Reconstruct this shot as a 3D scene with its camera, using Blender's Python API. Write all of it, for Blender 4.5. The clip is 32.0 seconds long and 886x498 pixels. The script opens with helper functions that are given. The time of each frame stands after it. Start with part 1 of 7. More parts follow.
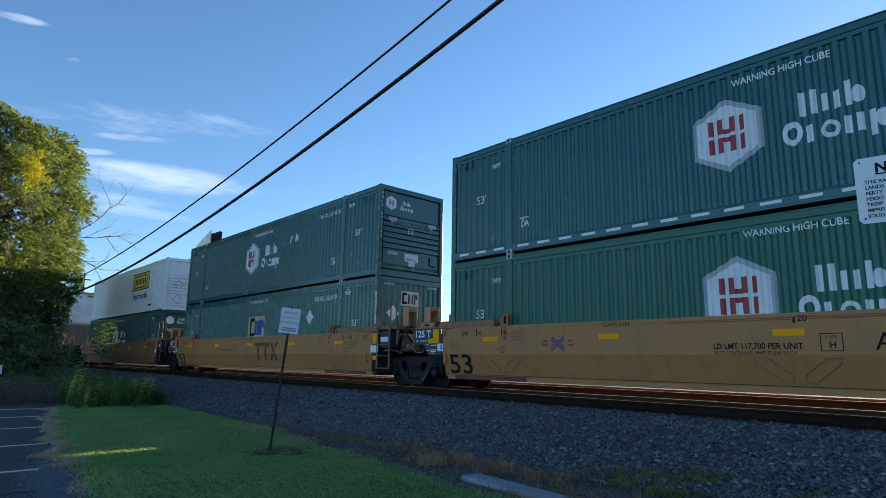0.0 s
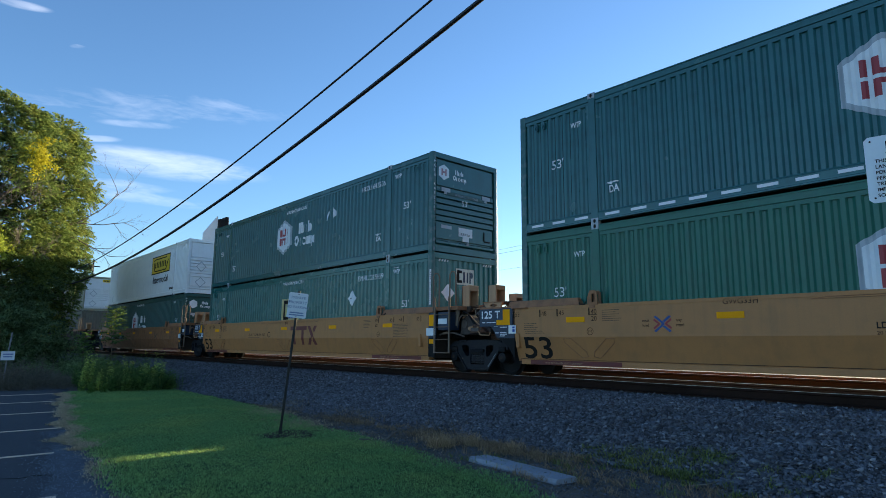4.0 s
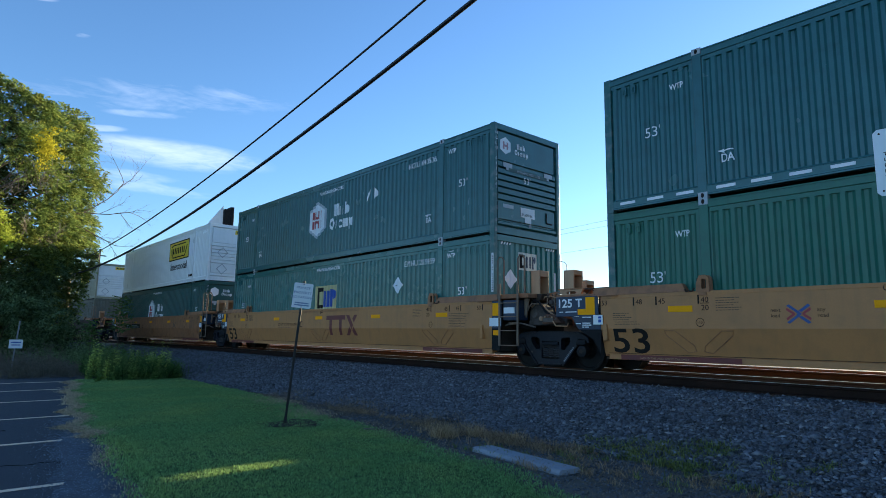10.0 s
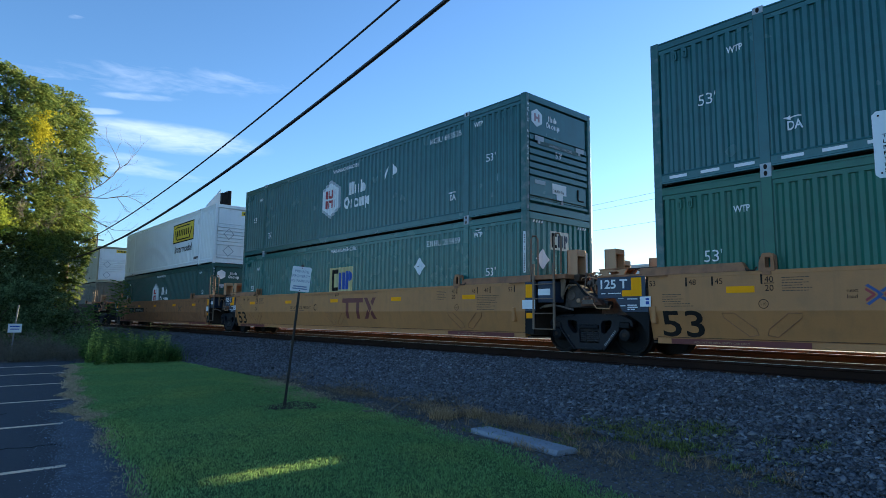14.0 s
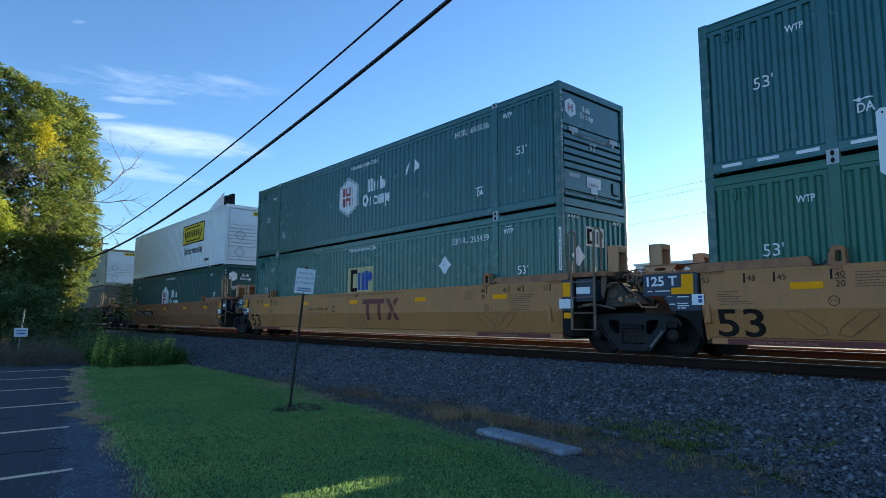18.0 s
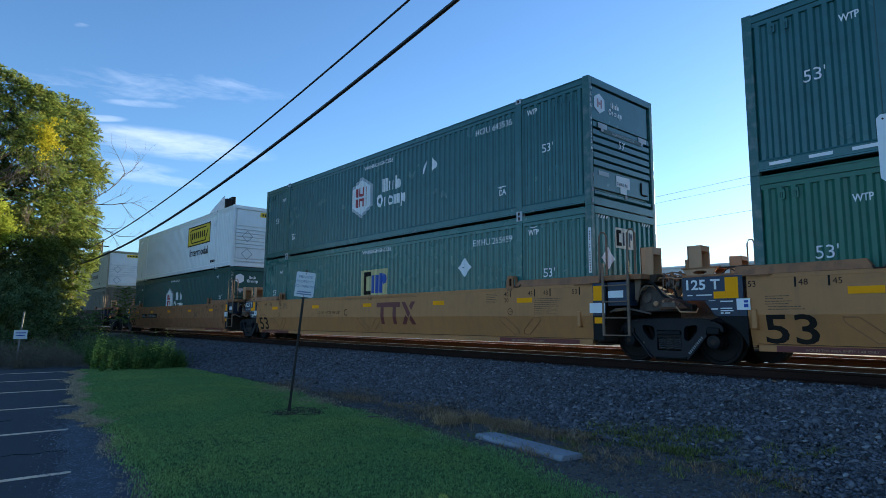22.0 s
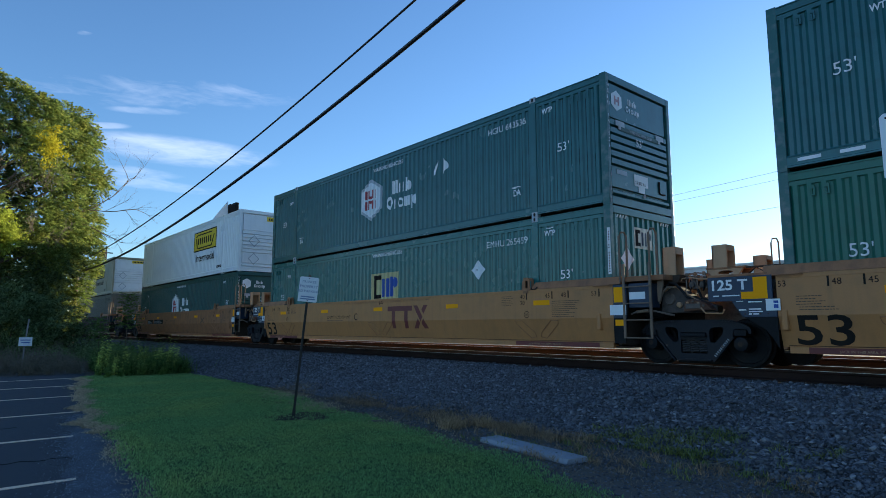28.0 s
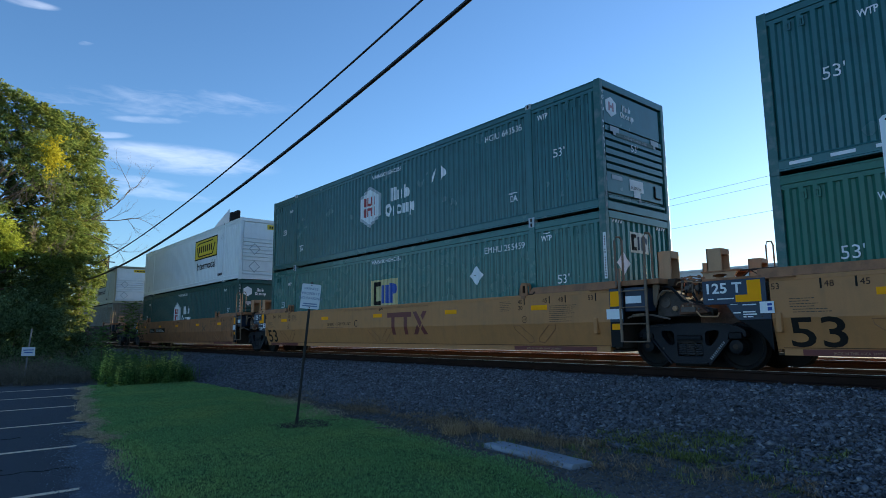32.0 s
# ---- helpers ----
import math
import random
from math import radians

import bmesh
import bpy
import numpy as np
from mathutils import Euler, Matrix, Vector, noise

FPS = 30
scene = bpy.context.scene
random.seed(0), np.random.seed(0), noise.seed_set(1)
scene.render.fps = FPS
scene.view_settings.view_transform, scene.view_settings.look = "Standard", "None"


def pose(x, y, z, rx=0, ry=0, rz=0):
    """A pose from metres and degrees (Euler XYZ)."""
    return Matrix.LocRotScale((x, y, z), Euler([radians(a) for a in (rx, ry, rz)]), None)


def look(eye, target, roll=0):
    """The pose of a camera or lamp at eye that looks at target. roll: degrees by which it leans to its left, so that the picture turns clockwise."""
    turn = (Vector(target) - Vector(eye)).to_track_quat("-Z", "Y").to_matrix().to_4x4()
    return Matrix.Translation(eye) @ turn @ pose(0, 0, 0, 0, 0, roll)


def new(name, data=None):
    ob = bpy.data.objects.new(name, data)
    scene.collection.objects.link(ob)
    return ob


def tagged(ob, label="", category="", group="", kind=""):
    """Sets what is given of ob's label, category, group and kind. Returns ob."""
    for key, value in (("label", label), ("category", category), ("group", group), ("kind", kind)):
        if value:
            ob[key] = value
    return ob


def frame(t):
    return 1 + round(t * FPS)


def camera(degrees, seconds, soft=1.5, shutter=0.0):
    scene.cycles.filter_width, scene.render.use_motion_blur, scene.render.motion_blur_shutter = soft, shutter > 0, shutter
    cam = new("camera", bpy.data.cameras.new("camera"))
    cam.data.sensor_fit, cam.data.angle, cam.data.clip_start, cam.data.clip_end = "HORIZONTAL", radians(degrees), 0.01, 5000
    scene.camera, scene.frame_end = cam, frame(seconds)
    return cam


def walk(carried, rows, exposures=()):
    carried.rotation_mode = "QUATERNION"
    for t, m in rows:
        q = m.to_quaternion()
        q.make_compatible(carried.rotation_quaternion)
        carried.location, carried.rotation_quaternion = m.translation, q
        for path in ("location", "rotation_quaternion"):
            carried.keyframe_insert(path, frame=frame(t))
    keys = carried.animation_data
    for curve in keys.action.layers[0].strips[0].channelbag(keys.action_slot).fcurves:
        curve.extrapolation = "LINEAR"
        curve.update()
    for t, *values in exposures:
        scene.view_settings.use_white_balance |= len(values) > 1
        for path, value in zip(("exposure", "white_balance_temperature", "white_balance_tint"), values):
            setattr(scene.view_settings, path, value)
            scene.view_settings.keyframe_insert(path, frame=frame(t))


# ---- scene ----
cam = camera(73.08, 32.0, soft=0.6)
EYE = 0.717
# seconds, turn to the left, tilt, lean (degrees) of the camera; place of the train along the track (m)
PATH = [
    (0, 47.91, 10.67, 0.91, -14.615), (0.5, 47.87, 10.11, 0.75, -14.281), (1, 48.03, 9.99, 0.82, -13.961),
    (1.5, 48.12, 9.79, 0.95, -13.665), (2, 48.20, 9.69, 1.02, -13.380), (2.5, 48.40, 9.53, 0.83, -13.137),
    (3, 48.39, 9.43, 0.57, -12.877), (3.5, 48.48, 9.27, 0.47, -12.636), (5.5, 48.58, 8.69, 0.75, -11.755),
    (6, 48.76, 8.66, 0.83, -11.569), (6.5, 48.85, 8.62, 0.83, -11.389), (7, 48.89, 8.58, 0.75, -11.193),
    (7.5, 48.93, 8.52, 1.04, -11.024), (8, 49.08, 8.51, 1.18, -10.855), (8.5, 49.08, 8.51, 0.95, -10.684),
    (9, 49.11, 8.46, 0.76, -10.519), (9.5, 49.09, 8.36, 0.88, -10.365), (10, 48.96, 8.23, 0.82, -10.210),
    (10.5, 48.88, 7.92, 0.83, -10.074), (11, 48.75, 7.61, 0.65, -9.925), (11.5, 48.70, 7.37, 0.55, -9.785),
    (12, 48.62, 7.21, 0.58, -9.636), (12.5, 48.63, 7.04, 0.54, -9.489), (13, 48.69, 6.78, 0.56, -9.365),
    (13.5, 48.69, 6.66, 0.51, -9.225), (14, 48.75, 6.62, 0.64, -9.105), (14.5, 48.84, 6.56, 0.83, -8.975),
    (16.5, 48.98, 6.43, 0.63, -8.503), (17, 49.00, 6.45, 0.45, -8.392), (17.5, 49.07, 6.53, 0.43, -8.281),
    (18, 49.10, 6.69, 0.16, -8.178), (18.5, 49.15, 6.79, 0.34, -8.072), (19, 49.16, 6.83, 0.47, -7.962),
    (19.5, 49.17, 6.84, 0.44, -7.860), (20, 49.17, 6.87, 0.54, -7.761), (20.5, 49.14, 6.92, 0.54, -7.664),
    (21, 49.15, 6.98, 0.51, -7.583), (21.5, 49.12, 7.04, 0.68, -7.494), (22, 49.13, 7.09, 0.45, -7.402),
    (22.5, 49.08, 7.14, 0.10, -7.321), (23, 49.03, 7.18, 0.20, -7.244), (23.5, 49.05, 7.15, 0.06, -7.166),
    (24, 49.04, 7.14, 0.03, -7.090), (24.5, 49.06, 7.09, 0.27, -7.022), (25, 49.12, 7.07, 0.18, -7.002),
    (25.5, 49.17, 7.11, 0.08, -7.001), (27.5, 49.37, 7.40, 0.07, -7.009), (28, 49.42, 7.44, -0.02, -7.008),
    (28.5, 49.46, 7.48, -0.15, -7.009), (29, 49.51, 7.55, -0.06, -6.997), (29.5, 49.61, 7.63, -0.01, -7.004),
    (30, 49.69, 7.69, -0.21, -7.021), (30.5, 49.74, 7.69, -0.35, -7.042), (31, 49.74, 7.76, -0.31, -7.076),
    (31.5, 49.63, 7.92, -0.20, -7.118), (32, 49.58, 7.98, -0.60, -7.148),
]
walk(cam, [(t, pose(0, 0, EYE, 90 + tilt, 0, turn) @ pose(0, 0, 0, 0, 0, lean)) for t, turn, tilt, lean, _ in PATH],
     exposures=[(0.0, 1.43, 5850, 12), (4.0, 1.46, 5800, 12), (8.0, 1.54, 5620, 12), (18.0, 1.53, 5560, 12), (22.0, 1.42, 5600, 12), (28.0, 1.32, 5600, 12), (32.0, 1.27, 5600, 12)])

# ---- light: low evening sun behind the train, clear sky ----
SUN_EL, SUN_AZ = 8.6, -1.5          # degrees; azimuth from +y towards +x
sun_dir = Vector((math.sin(radians(SUN_AZ)) * math.cos(radians(SUN_EL)),
                  math.cos(radians(SUN_AZ)) * math.cos(radians(SUN_EL)), math.sin(radians(SUN_EL))))
sun = new("sun", bpy.data.lights.new("sun", "SUN"))
sun.data.energy, sun.data.angle, sun.data.color = 5.0, radians(0.53), (1.0, 0.81, 0.42)
sun.matrix_world = look(sun_dir * 100, (0, 0, 0))

world = bpy.data.worlds.new("sky")
scene.world = world
world.use_nodes = True
wn, wl = world.node_tree.nodes, world.node_tree.links
wn.clear()
w_out, w_bg = wn.new("ShaderNodeOutputWorld"), wn.new("ShaderNodeBackground")
w_sky = wn.new("ShaderNodeTexSky")
w_sky.sky_type, w_sky.sun_disc = "NISHITA", False
w_sky.sun_elevation, w_sky.sun_rotation = radians(SUN_EL), radians(SUN_AZ)
w_sky.air_density, w_sky.dust_density, w_sky.ozone_density = 1.0, 0.18, 3.0
w_bg.inputs["Strength"].default_value = 0.104
# a few thin clouds low in the west, each a streak of broken white
w_co = wn.new("ShaderNodeTexCoord")
w_map = wn.new("ShaderNodeMapping")
w_map.inputs["Scale"].default_value = (3.4, 3.4, 15.0)
w_n1 = wn.new("ShaderNodeTexNoise")
w_n1.inputs["Scale"].default_value, w_n1.inputs["Detail"].default_value, w_n1.inputs["Distortion"].default_value = 2.2, 8, 0.9
wl.new(w_co.outputs["Generated"], w_map.inputs["Vector"])
wl.new(w_map.outputs["Vector"], w_n1.inputs["Vector"])
w_n2 = wn.new("ShaderNodeTexNoise")
w_n2.inputs["Scale"].default_value, w_n2.inputs["Detail"].default_value, w_n2.inputs["Distortion"].default_value = 7.5, 6, 1.6
wl.new(w_map.outputs["Vector"], w_n2.inputs["Vector"])


def w_math(op, a, b=0.0):
    m = wn.new("ShaderNodeMath")
    m.operation = op
    for i, v in enumerate((a, b)):
        if hasattr(v, "links"):
            wl.new(v, m.inputs[i])
        else:
            m.inputs[i].default_value = v
    return m.outputs[0]


def w_dot(vec):
    m = wn.new("ShaderNodeVectorMath")
    m.operation = "DOT_PRODUCT"
    wl.new(w_co.outputs["Generated"], m.inputs[0])
    m.inputs[1].default_value = vec
    return m.outputs["Value"]


def cloud(c, towards, half, wide, thick, base):
    """How much of a streak centred on c and pointing towards another direction hides the sky."""
    c, u = Vector(c).normalized(), Vector(towards) - Vector(c)
    u = (u - c * u.dot(c)).normalized()
    v = c.cross(u).normalized()
    p, q = w_math("DIVIDE", w_dot(u), half), w_math("DIVIDE", w_dot(v), wide)
    r2 = w_math("ADD", w_math("MULTIPLY", p, p), w_math("MULTIPLY", q, q))
    fade = w_math("MAXIMUM", w_math("SUBTRACT", 1.0, r2), 0.0)
    front = w_math("GREATER_THAN", w_dot(c), 0.5)
    grain = w_math("ADD", w_math("MULTIPLY", w_n1.outputs["Fac"], 1.5), w_math("MULTIPLY", w_n2.outputs["Fac"], 0.6))
    body = w_math("MAXIMUM", w_math("SUBTRACT", w_math("ADD", grain, w_math("MULTIPLY", fade, 0.35)), base - 0.14), 0.0)
    soft_edge = w_math("MINIMUM", w_math("MULTIPLY", fade, 1.8), 1.0)
    return w_math("MULTIPLY", w_math("MULTIPLY", w_math("MULTIPLY", body, soft_edge), front), thick)


w_sum = 0.0
for spec in (((-0.925, 0.269, 0.264), (-0.893, 0.362, 0.262), 0.150, 0.024, 0.42, 1.02),
             ((-0.910, 0.235, 0.342), (-0.870, 0.360, 0.354), 0.22, 0.026, 0.26, 1.28),
             ((-0.923, 0.219, 0.315), (-0.900, 0.300, 0.322), 0.06, 0.006, 0.30, 1.15),
             ((-0.943, 0.172, 0.287), (-0.935, 0.200, 0.290), 0.034, 0.0055, 0.30, 1.10),
             ((-0.908, 0.130, 0.400), (-0.906, 0.137, 0.401), 0.013, 0.0035, 0.42, 1.15),
             ((-0.898, 0.066, 0.430), (-0.896, 0.102, 0.434), 0.034, 0.006, 0.38, 1.15),
             ((-0.946, 0.240, 0.212), (-0.938, 0.277, 0.211), 0.11, 0.011, 0.34, 1.15),
             ((-0.951, 0.216, 0.228), (-0.935, 0.270, 0.226), 0.085, 0.009, 0.28, 1.15)):
    w_sum = w_math("ADD", w_sum, cloud(*spec))
w_mix = wn.new("ShaderNodeMix")
w_mix.data_type = "RGBA"
w_mix.inputs["B"].default_value = (5.8, 5.75, 5.85, 1)
wl.new(w_math("MINIMUM", w_sum, 0.85), w_mix.inputs["Factor"])
wl.new(w_sky.outputs["Color"], w_mix.inputs["A"])
wl.new(w_mix.outputs["Result"], w_bg.inputs["Color"])
wl.new(w_bg.outputs["Background"], w_out.inputs["Surface"])


# ---- materials ----
def surf(name, col, rough=0.55, metal=0.0, var=0.22, big=1.2, fine=45.0, bump=0.15, streak=0.0, dirt=(0.05, 0.045, 0.04),
         dirty=0.15, stretch=(1, 1, 1), per_object=0.0, per_island=0.0, spec=0.5, space="Object"):
    """Colour varied at two scales, with dirt, run-down streaks and fine relief."""
    m = bpy.data.materials.new(name)
    m.use_nodes = True
    n, l = m.node_tree.nodes, m.node_tree.links
    b = n["Principled BSDF"]
    b.inputs["Metallic"].default_value = metal
    b.inputs["Specular IOR Level"].default_value = spec
    co, mp = n.new("ShaderNodeTexCoord"), n.new("ShaderNodeMapping")
    mp.inputs["Scale"].default_value = stretch
    l.new(co.outputs[space], mp.inputs["Vector"])
    info = n.new("ShaderNodeObjectInfo")

    def noise_tex(scale, detail=4, vec=None):
        t = n.new("ShaderNodeTexNoise")
        t.noise_dimensions = "4D"
        t.inputs["Scale"].default_value, t.inputs["Detail"].default_value = scale, detail
        l.new((vec or mp).outputs["Vector"], t.inputs["Vector"])
        k = n.new("ShaderNodeMath")
        k.operation, k.inputs[1].default_value = "MULTIPLY", 17.0
        l.new(info.outputs["Random"], k.inputs[0])
        l.new(k.outputs[0], t.inputs["W"])
        return t

    def blend(fac, a, c, kind="MIX"):
        x = n.new("ShaderNodeMix")
        x.data_type, x.blend_type = "RGBA", kind
        for s, v in (("Factor", fac), ("A", a), ("B", c)):
            if hasattr(v, "links"):
                l.new(v, x.inputs[s])
            elif s == "Factor":
                x.inputs[s].default_value = v
            else:
                x.inputs[s].default_value = (*v, 1) if len(v) == 3 else v
        return x.outputs["Result"]

    def ramp(src, a, c):
        r = n.new("ShaderNodeMapRange")
        r.inputs["From Min"].default_value, r.inputs["From Max"].default_value = a, c
        l.new(src, r.inputs["Value"])
        return r.outputs["Result"]

    nb, nf = noise_tex(big), noise_tex(fine, 3)
    lo, hi = [c * (1 - var) for c in col], [min(1, c * (1 + var)) for c in col]
    c1 = blend(ramp(nb.outputs["Fac"], 0.3, 0.7), lo, hi)
    c1 = blend(0.35, c1, blend(ramp(nf.outputs["Fac"], 0.3, 0.7), [c * (1 - var) for c in col], [min(1, c * (1 + var)) for c in col]))
    if dirty:
        nd = noise_tex(big * 3.3, 6)
        k = n.new("ShaderNodeMath")
        k.operation, k.inputs[1].default_value = "MULTIPLY", dirty
        l.new(ramp(nd.outputs["Fac"], 0.48, 0.75), k.inputs[0])
        c1 = blend(k.outputs[0], c1, dirt)
    if streak:
        m2 = n.new("ShaderNodeMapping")
        m2.inputs["Scale"].default_value = (1, 1, 0.05)
        l.new(co.outputs[space], m2.inputs["Vector"])
        ns = noise_tex(9.0, 4, m2)
        k = n.new("ShaderNodeMath")
        k.operation, k.inputs[1].default_value = "MULTIPLY", streak
        l.new(ramp(ns.outputs["Fac"], 0.5, 0.8), k.inputs[0])
        c1 = blend(k.outputs[0], c1, dirt)
    if per_object or per_island:
        src = info.outputs["Random"] if per_object else n.new("ShaderNodeNewGeometry").outputs["Random Per Island"]
        h = n.new("ShaderNodeHueSaturation")
        r = n.new("ShaderNodeMapRange")
        amt = per_object or per_island
        r.inputs["To Min"].default_value, r.inputs["To Max"].default_value = 1 - amt, 1 + amt
        l.new(src, r.inputs["Value"])
        l.new(r.outputs["Result"], h.inputs["Value"])
        l.new(c1, h.inputs["Color"])
        c1 = h.outputs["Color"]
    l.new(c1, b.inputs["Base Color"])
    rr = n.new("ShaderNodeMapRange")
    rr.inputs["To Min"].default_value, rr.inputs["To Max"].default_value = max(0.02, rough - 0.12), min(1, rough + 0.12)
    l.new(nb.outputs["Fac"], rr.inputs["Value"])
    l.new(rr.outputs["Result"], b.inputs["Roughness"])
    if bump:
        bp = n.new("ShaderNodeBump")
        bp.inputs["Strength"].default_value, bp.inputs["Distance"].default_value = bump, 0.01
        l.new(nf.outputs["Fac"], bp.inputs["Height"])
        l.new(bp.outputs["Normal"], b.inputs["Normal"])
    return m


def leafy(name, col, var=0.35, glow=0.35, warm=(0.30, 0.28, 0.03), warmth=0.0, scale=0.9):
    """Leaves and blades: matt, letting light through, each one a little different."""
    m = bpy.data.materials.new(name)
    m.use_nodes = True
    n, l = m.node_tree.nodes, m.node_tree.links
    n.clear()
    out = n.new("ShaderNodeOutputMaterial")
    d, t, x = n.new("ShaderNodeBsdfDiffuse"), n.new("ShaderNodeBsdfTranslucent"), n.new("ShaderNodeMixShader")
    geo, h, r = n.new("ShaderNodeNewGeometry"), n.new("ShaderNodeHueSaturation"), n.new("ShaderNodeMapRange")
    r.inputs["To Min"].default_value, r.inputs["To Max"].default_value = 1 - var, 1 + var
    l.new(geo.outputs["Random Per Island"], r.inputs["Value"])
    l.new(r.outputs["Result"], h.inputs["Value"])
    co, nz = n.new("ShaderNodeTexCoord"), n.new("ShaderNodeTexNoise")
    nz.inputs["Scale"].default_value = scale
    l.new(co.outputs["Object"], nz.inputs["Vector"])
    mr, mx = n.new("ShaderNodeMapRange"), n.new("ShaderNodeMix")
    mr.inputs["From Min"].default_value, mr.inputs["From Max"].default_value = 0.45, 0.75
    mr.inputs["To Max"].default_value = warmth
    mx.data_type = "RGBA"
    mx.inputs["A"].default_value, mx.inputs["B"].default_value = (*col, 1), (*warm, 1)
    l.new(nz.outputs["Fac"], mr.inputs["Value"])
    l.new(mr.outputs["Result"], mx.inputs["Factor"])
    l.new(mx.outputs["Result"], h.inputs["Color"])
    for s in (d, t):
        l.new(h.outputs["Color"], s.inputs["Color"])
    x.inputs["Fac"].default_value = glow
    l.new(d.outputs[0], x.inputs[1])
    l.new(t.outputs[0], x.inputs[2])
    l.new(x.outputs[0], out.inputs["Surface"])
    return m


GREEN = surf("green_paint", (0.028, 0.119, 0.122), 0.24, var=0.12, streak=0.25, dirt=(0.02, 0.05, 0.045), dirty=0.25, bump=0.05)
GREEN_LOW = surf("bright_green_paint", (0.020, 0.131, 0.088), 0.40, var=0.12, streak=0.25, dirt=(0.02, 0.05, 0.04), dirty=0.25, bump=0.05)
GREEN_WORN = surf("scuffed_green_paint", (0.022, 0.105, 0.098), 0.35, var=0.15, big=2.2, dirty=0.75, dirt=(0.17, 0.19, 0.19), bump=0.1)
GREEN_TEAL = surf("teal_green_paint", (0.028, 0.140, 0.130), 0.26, var=0.12, streak=0.25, dirt=(0.02, 0.05, 0.045), dirty=0.25, bump=0.05)
GREEN_DARK = surf("dark_green_paint", (0.015, 0.075, 0.066), 0.5, var=0.15, dirty=0.3)
WHITE_BOX = surf("white_container_paint", (0.83, 0.84, 0.84), 0.32, var=0.04, streak=0.16, dirt=(0.42, 0.42, 0.42), dirty=0.10, bump=0.04)
GREY_BOX = surf("shaded_cream_paint", (0.32, 0.29, 0.19), 0.5, var=0.07, streak=0.35, dirt=(0.3, 0.28, 0.24), dirty=0.3)
TAN = surf("tan_paint", (0.455, 0.197, 0.061), 0.55, var=0.10, streak=0.25, dirt=(0.16, 0.10, 0.05), dirty=0.25, bump=0.06)
TAN_DIRTY = surf("grimy_tan_paint", (0.34, 0.145, 0.058), 0.65, var=0.2, streak=0.5, dirt=(0.07, 0.045, 0.03), dirty=0.5, bump=0.1)
BROWN = surf("dark_brown_grime", (0.055, 0.038, 0.028), 0.8, var=0.35, dirty=0.4, bump=0.3, spec=0.2)
RAILING = surf("worn_railing_paint", (0.20, 0.135, 0.090), 0.7, var=0.2, dirty=0.4, dirt=(0.06, 0.045, 0.035))
STOP_TAN = surf("pale_tan_paint", (0.48, 0.27, 0.14), 0.6, var=0.12, streak=0.3, dirt=(0.15, 0.09, 0.05), dirty=0.25)
RUST = surf("rusty_fittings", (0.13, 0.055, 0.028), 0.8, var=0.35, dirty=0.5, dirt=(0.03, 0.02, 0.015))
CASTING = surf("sooty_joint_casting", (0.085, 0.066, 0.056), 0.8, var=0.45, big=4, dirty=0.6, dirt=(0.02, 0.017, 0.015), bump=0.35)
ARM = surf("grimy_casting", (0.135, 0.102, 0.082), 0.85, var=0.4, big=3, dirty=0.6, dirt=(0.035, 0.028, 0.024), bump=0.3)
NAVY = surf("navy_paint", (0.016, 0.032, 0.066), 0.5, var=0.2, dirty=0.3)
BLACK = surf("black_grime", (0.010, 0.010, 0.011), 0.7, var=0.35, dirty=0.35, dirt=(0.034, 0.027, 0.022), bump=0.25, spec=0.2)
STEEL = surf("dark_cast_steel", (0.011, 0.012, 0.015), 0.65, metal=0.0, var=0.35, dirty=0.4, dirt=(0.07, 0.05, 0.035), bump=0.3, spec=0.2)
FRAME = surf("blue_grey_cast_steel", (0.0075, 0.0088, 0.0145), 0.55, var=0.3, big=5, dirty=0.35, dirt=(0.026, 0.021, 0.020), bump=0.25, spec=0.3)
SPRING = surf("dull_spring_steel", (0.045, 0.042, 0.044), 0.6, var=0.3, dirty=0.4, dirt=(0.07, 0.05, 0.035), bump=0.1, spec=0.4)
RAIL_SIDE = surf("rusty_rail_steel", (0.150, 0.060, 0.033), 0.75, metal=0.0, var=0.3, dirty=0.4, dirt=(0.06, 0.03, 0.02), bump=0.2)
# rail steel with grime, darkened further to stand for shade
RAIL_DARK = surf("grimy_shaded_rail_steel", (0.026, 0.016, 0.013), 0.85, var=0.35, dirty=0.5, dirt=(0.050, 0.024, 0.018), bump=0.3, spec=0.1)
RAIL_TOP = surf("polished_rail_steel", (0.60, 0.55, 0.53), 0.42, metal=1.0, var=0.1, dirty=0.1)
WHITE = surf("white_marking", (0.78, 0.79, 0.80), 0.5, var=0.06, dirty=0.18, dirt=(0.3, 0.33, 0.33), bump=0.02)
FADED_WHITE = surf("worn_white_marking", (0.24, 0.25, 0.27), 0.6, var=0.25, big=6, dirty=0.5, dirt=(0.05, 0.05, 0.06), bump=0.02)
PALE = surf("pale_grey_marking", (0.42, 0.45, 0.48), 0.5, var=0.08, dirty=0.2, bump=0.02)
RED = surf("red_marking", (0.34, 0.035, 0.04), 0.5, var=0.1, dirty=0.15, bump=0.02)
PALE_RED = surf("faded_red_marking", (0.42, 0.22, 0.24), 0.5, var=0.1, dirty=0.15, bump=0.02)
MAROON = surf("maroon_marking", (0.16, 0.03, 0.025), 0.55, var=0.12, dirty=0.25, bump=0.02)
INK = surf("black_marking", (0.016, 0.013, 0.011), 0.7, var=0.2, dirty=0.1, bump=0.02, spec=0.15)
FADED_INK = surf("faded_black_marking", (0.075, 0.045, 0.025), 0.55, var=0.2, dirty=0.1, bump=0.02)
BLUE = surf("blue_marking", (0.02, 0.07, 0.36), 0.5, var=0.1, dirty=0.1, bump=0.02)
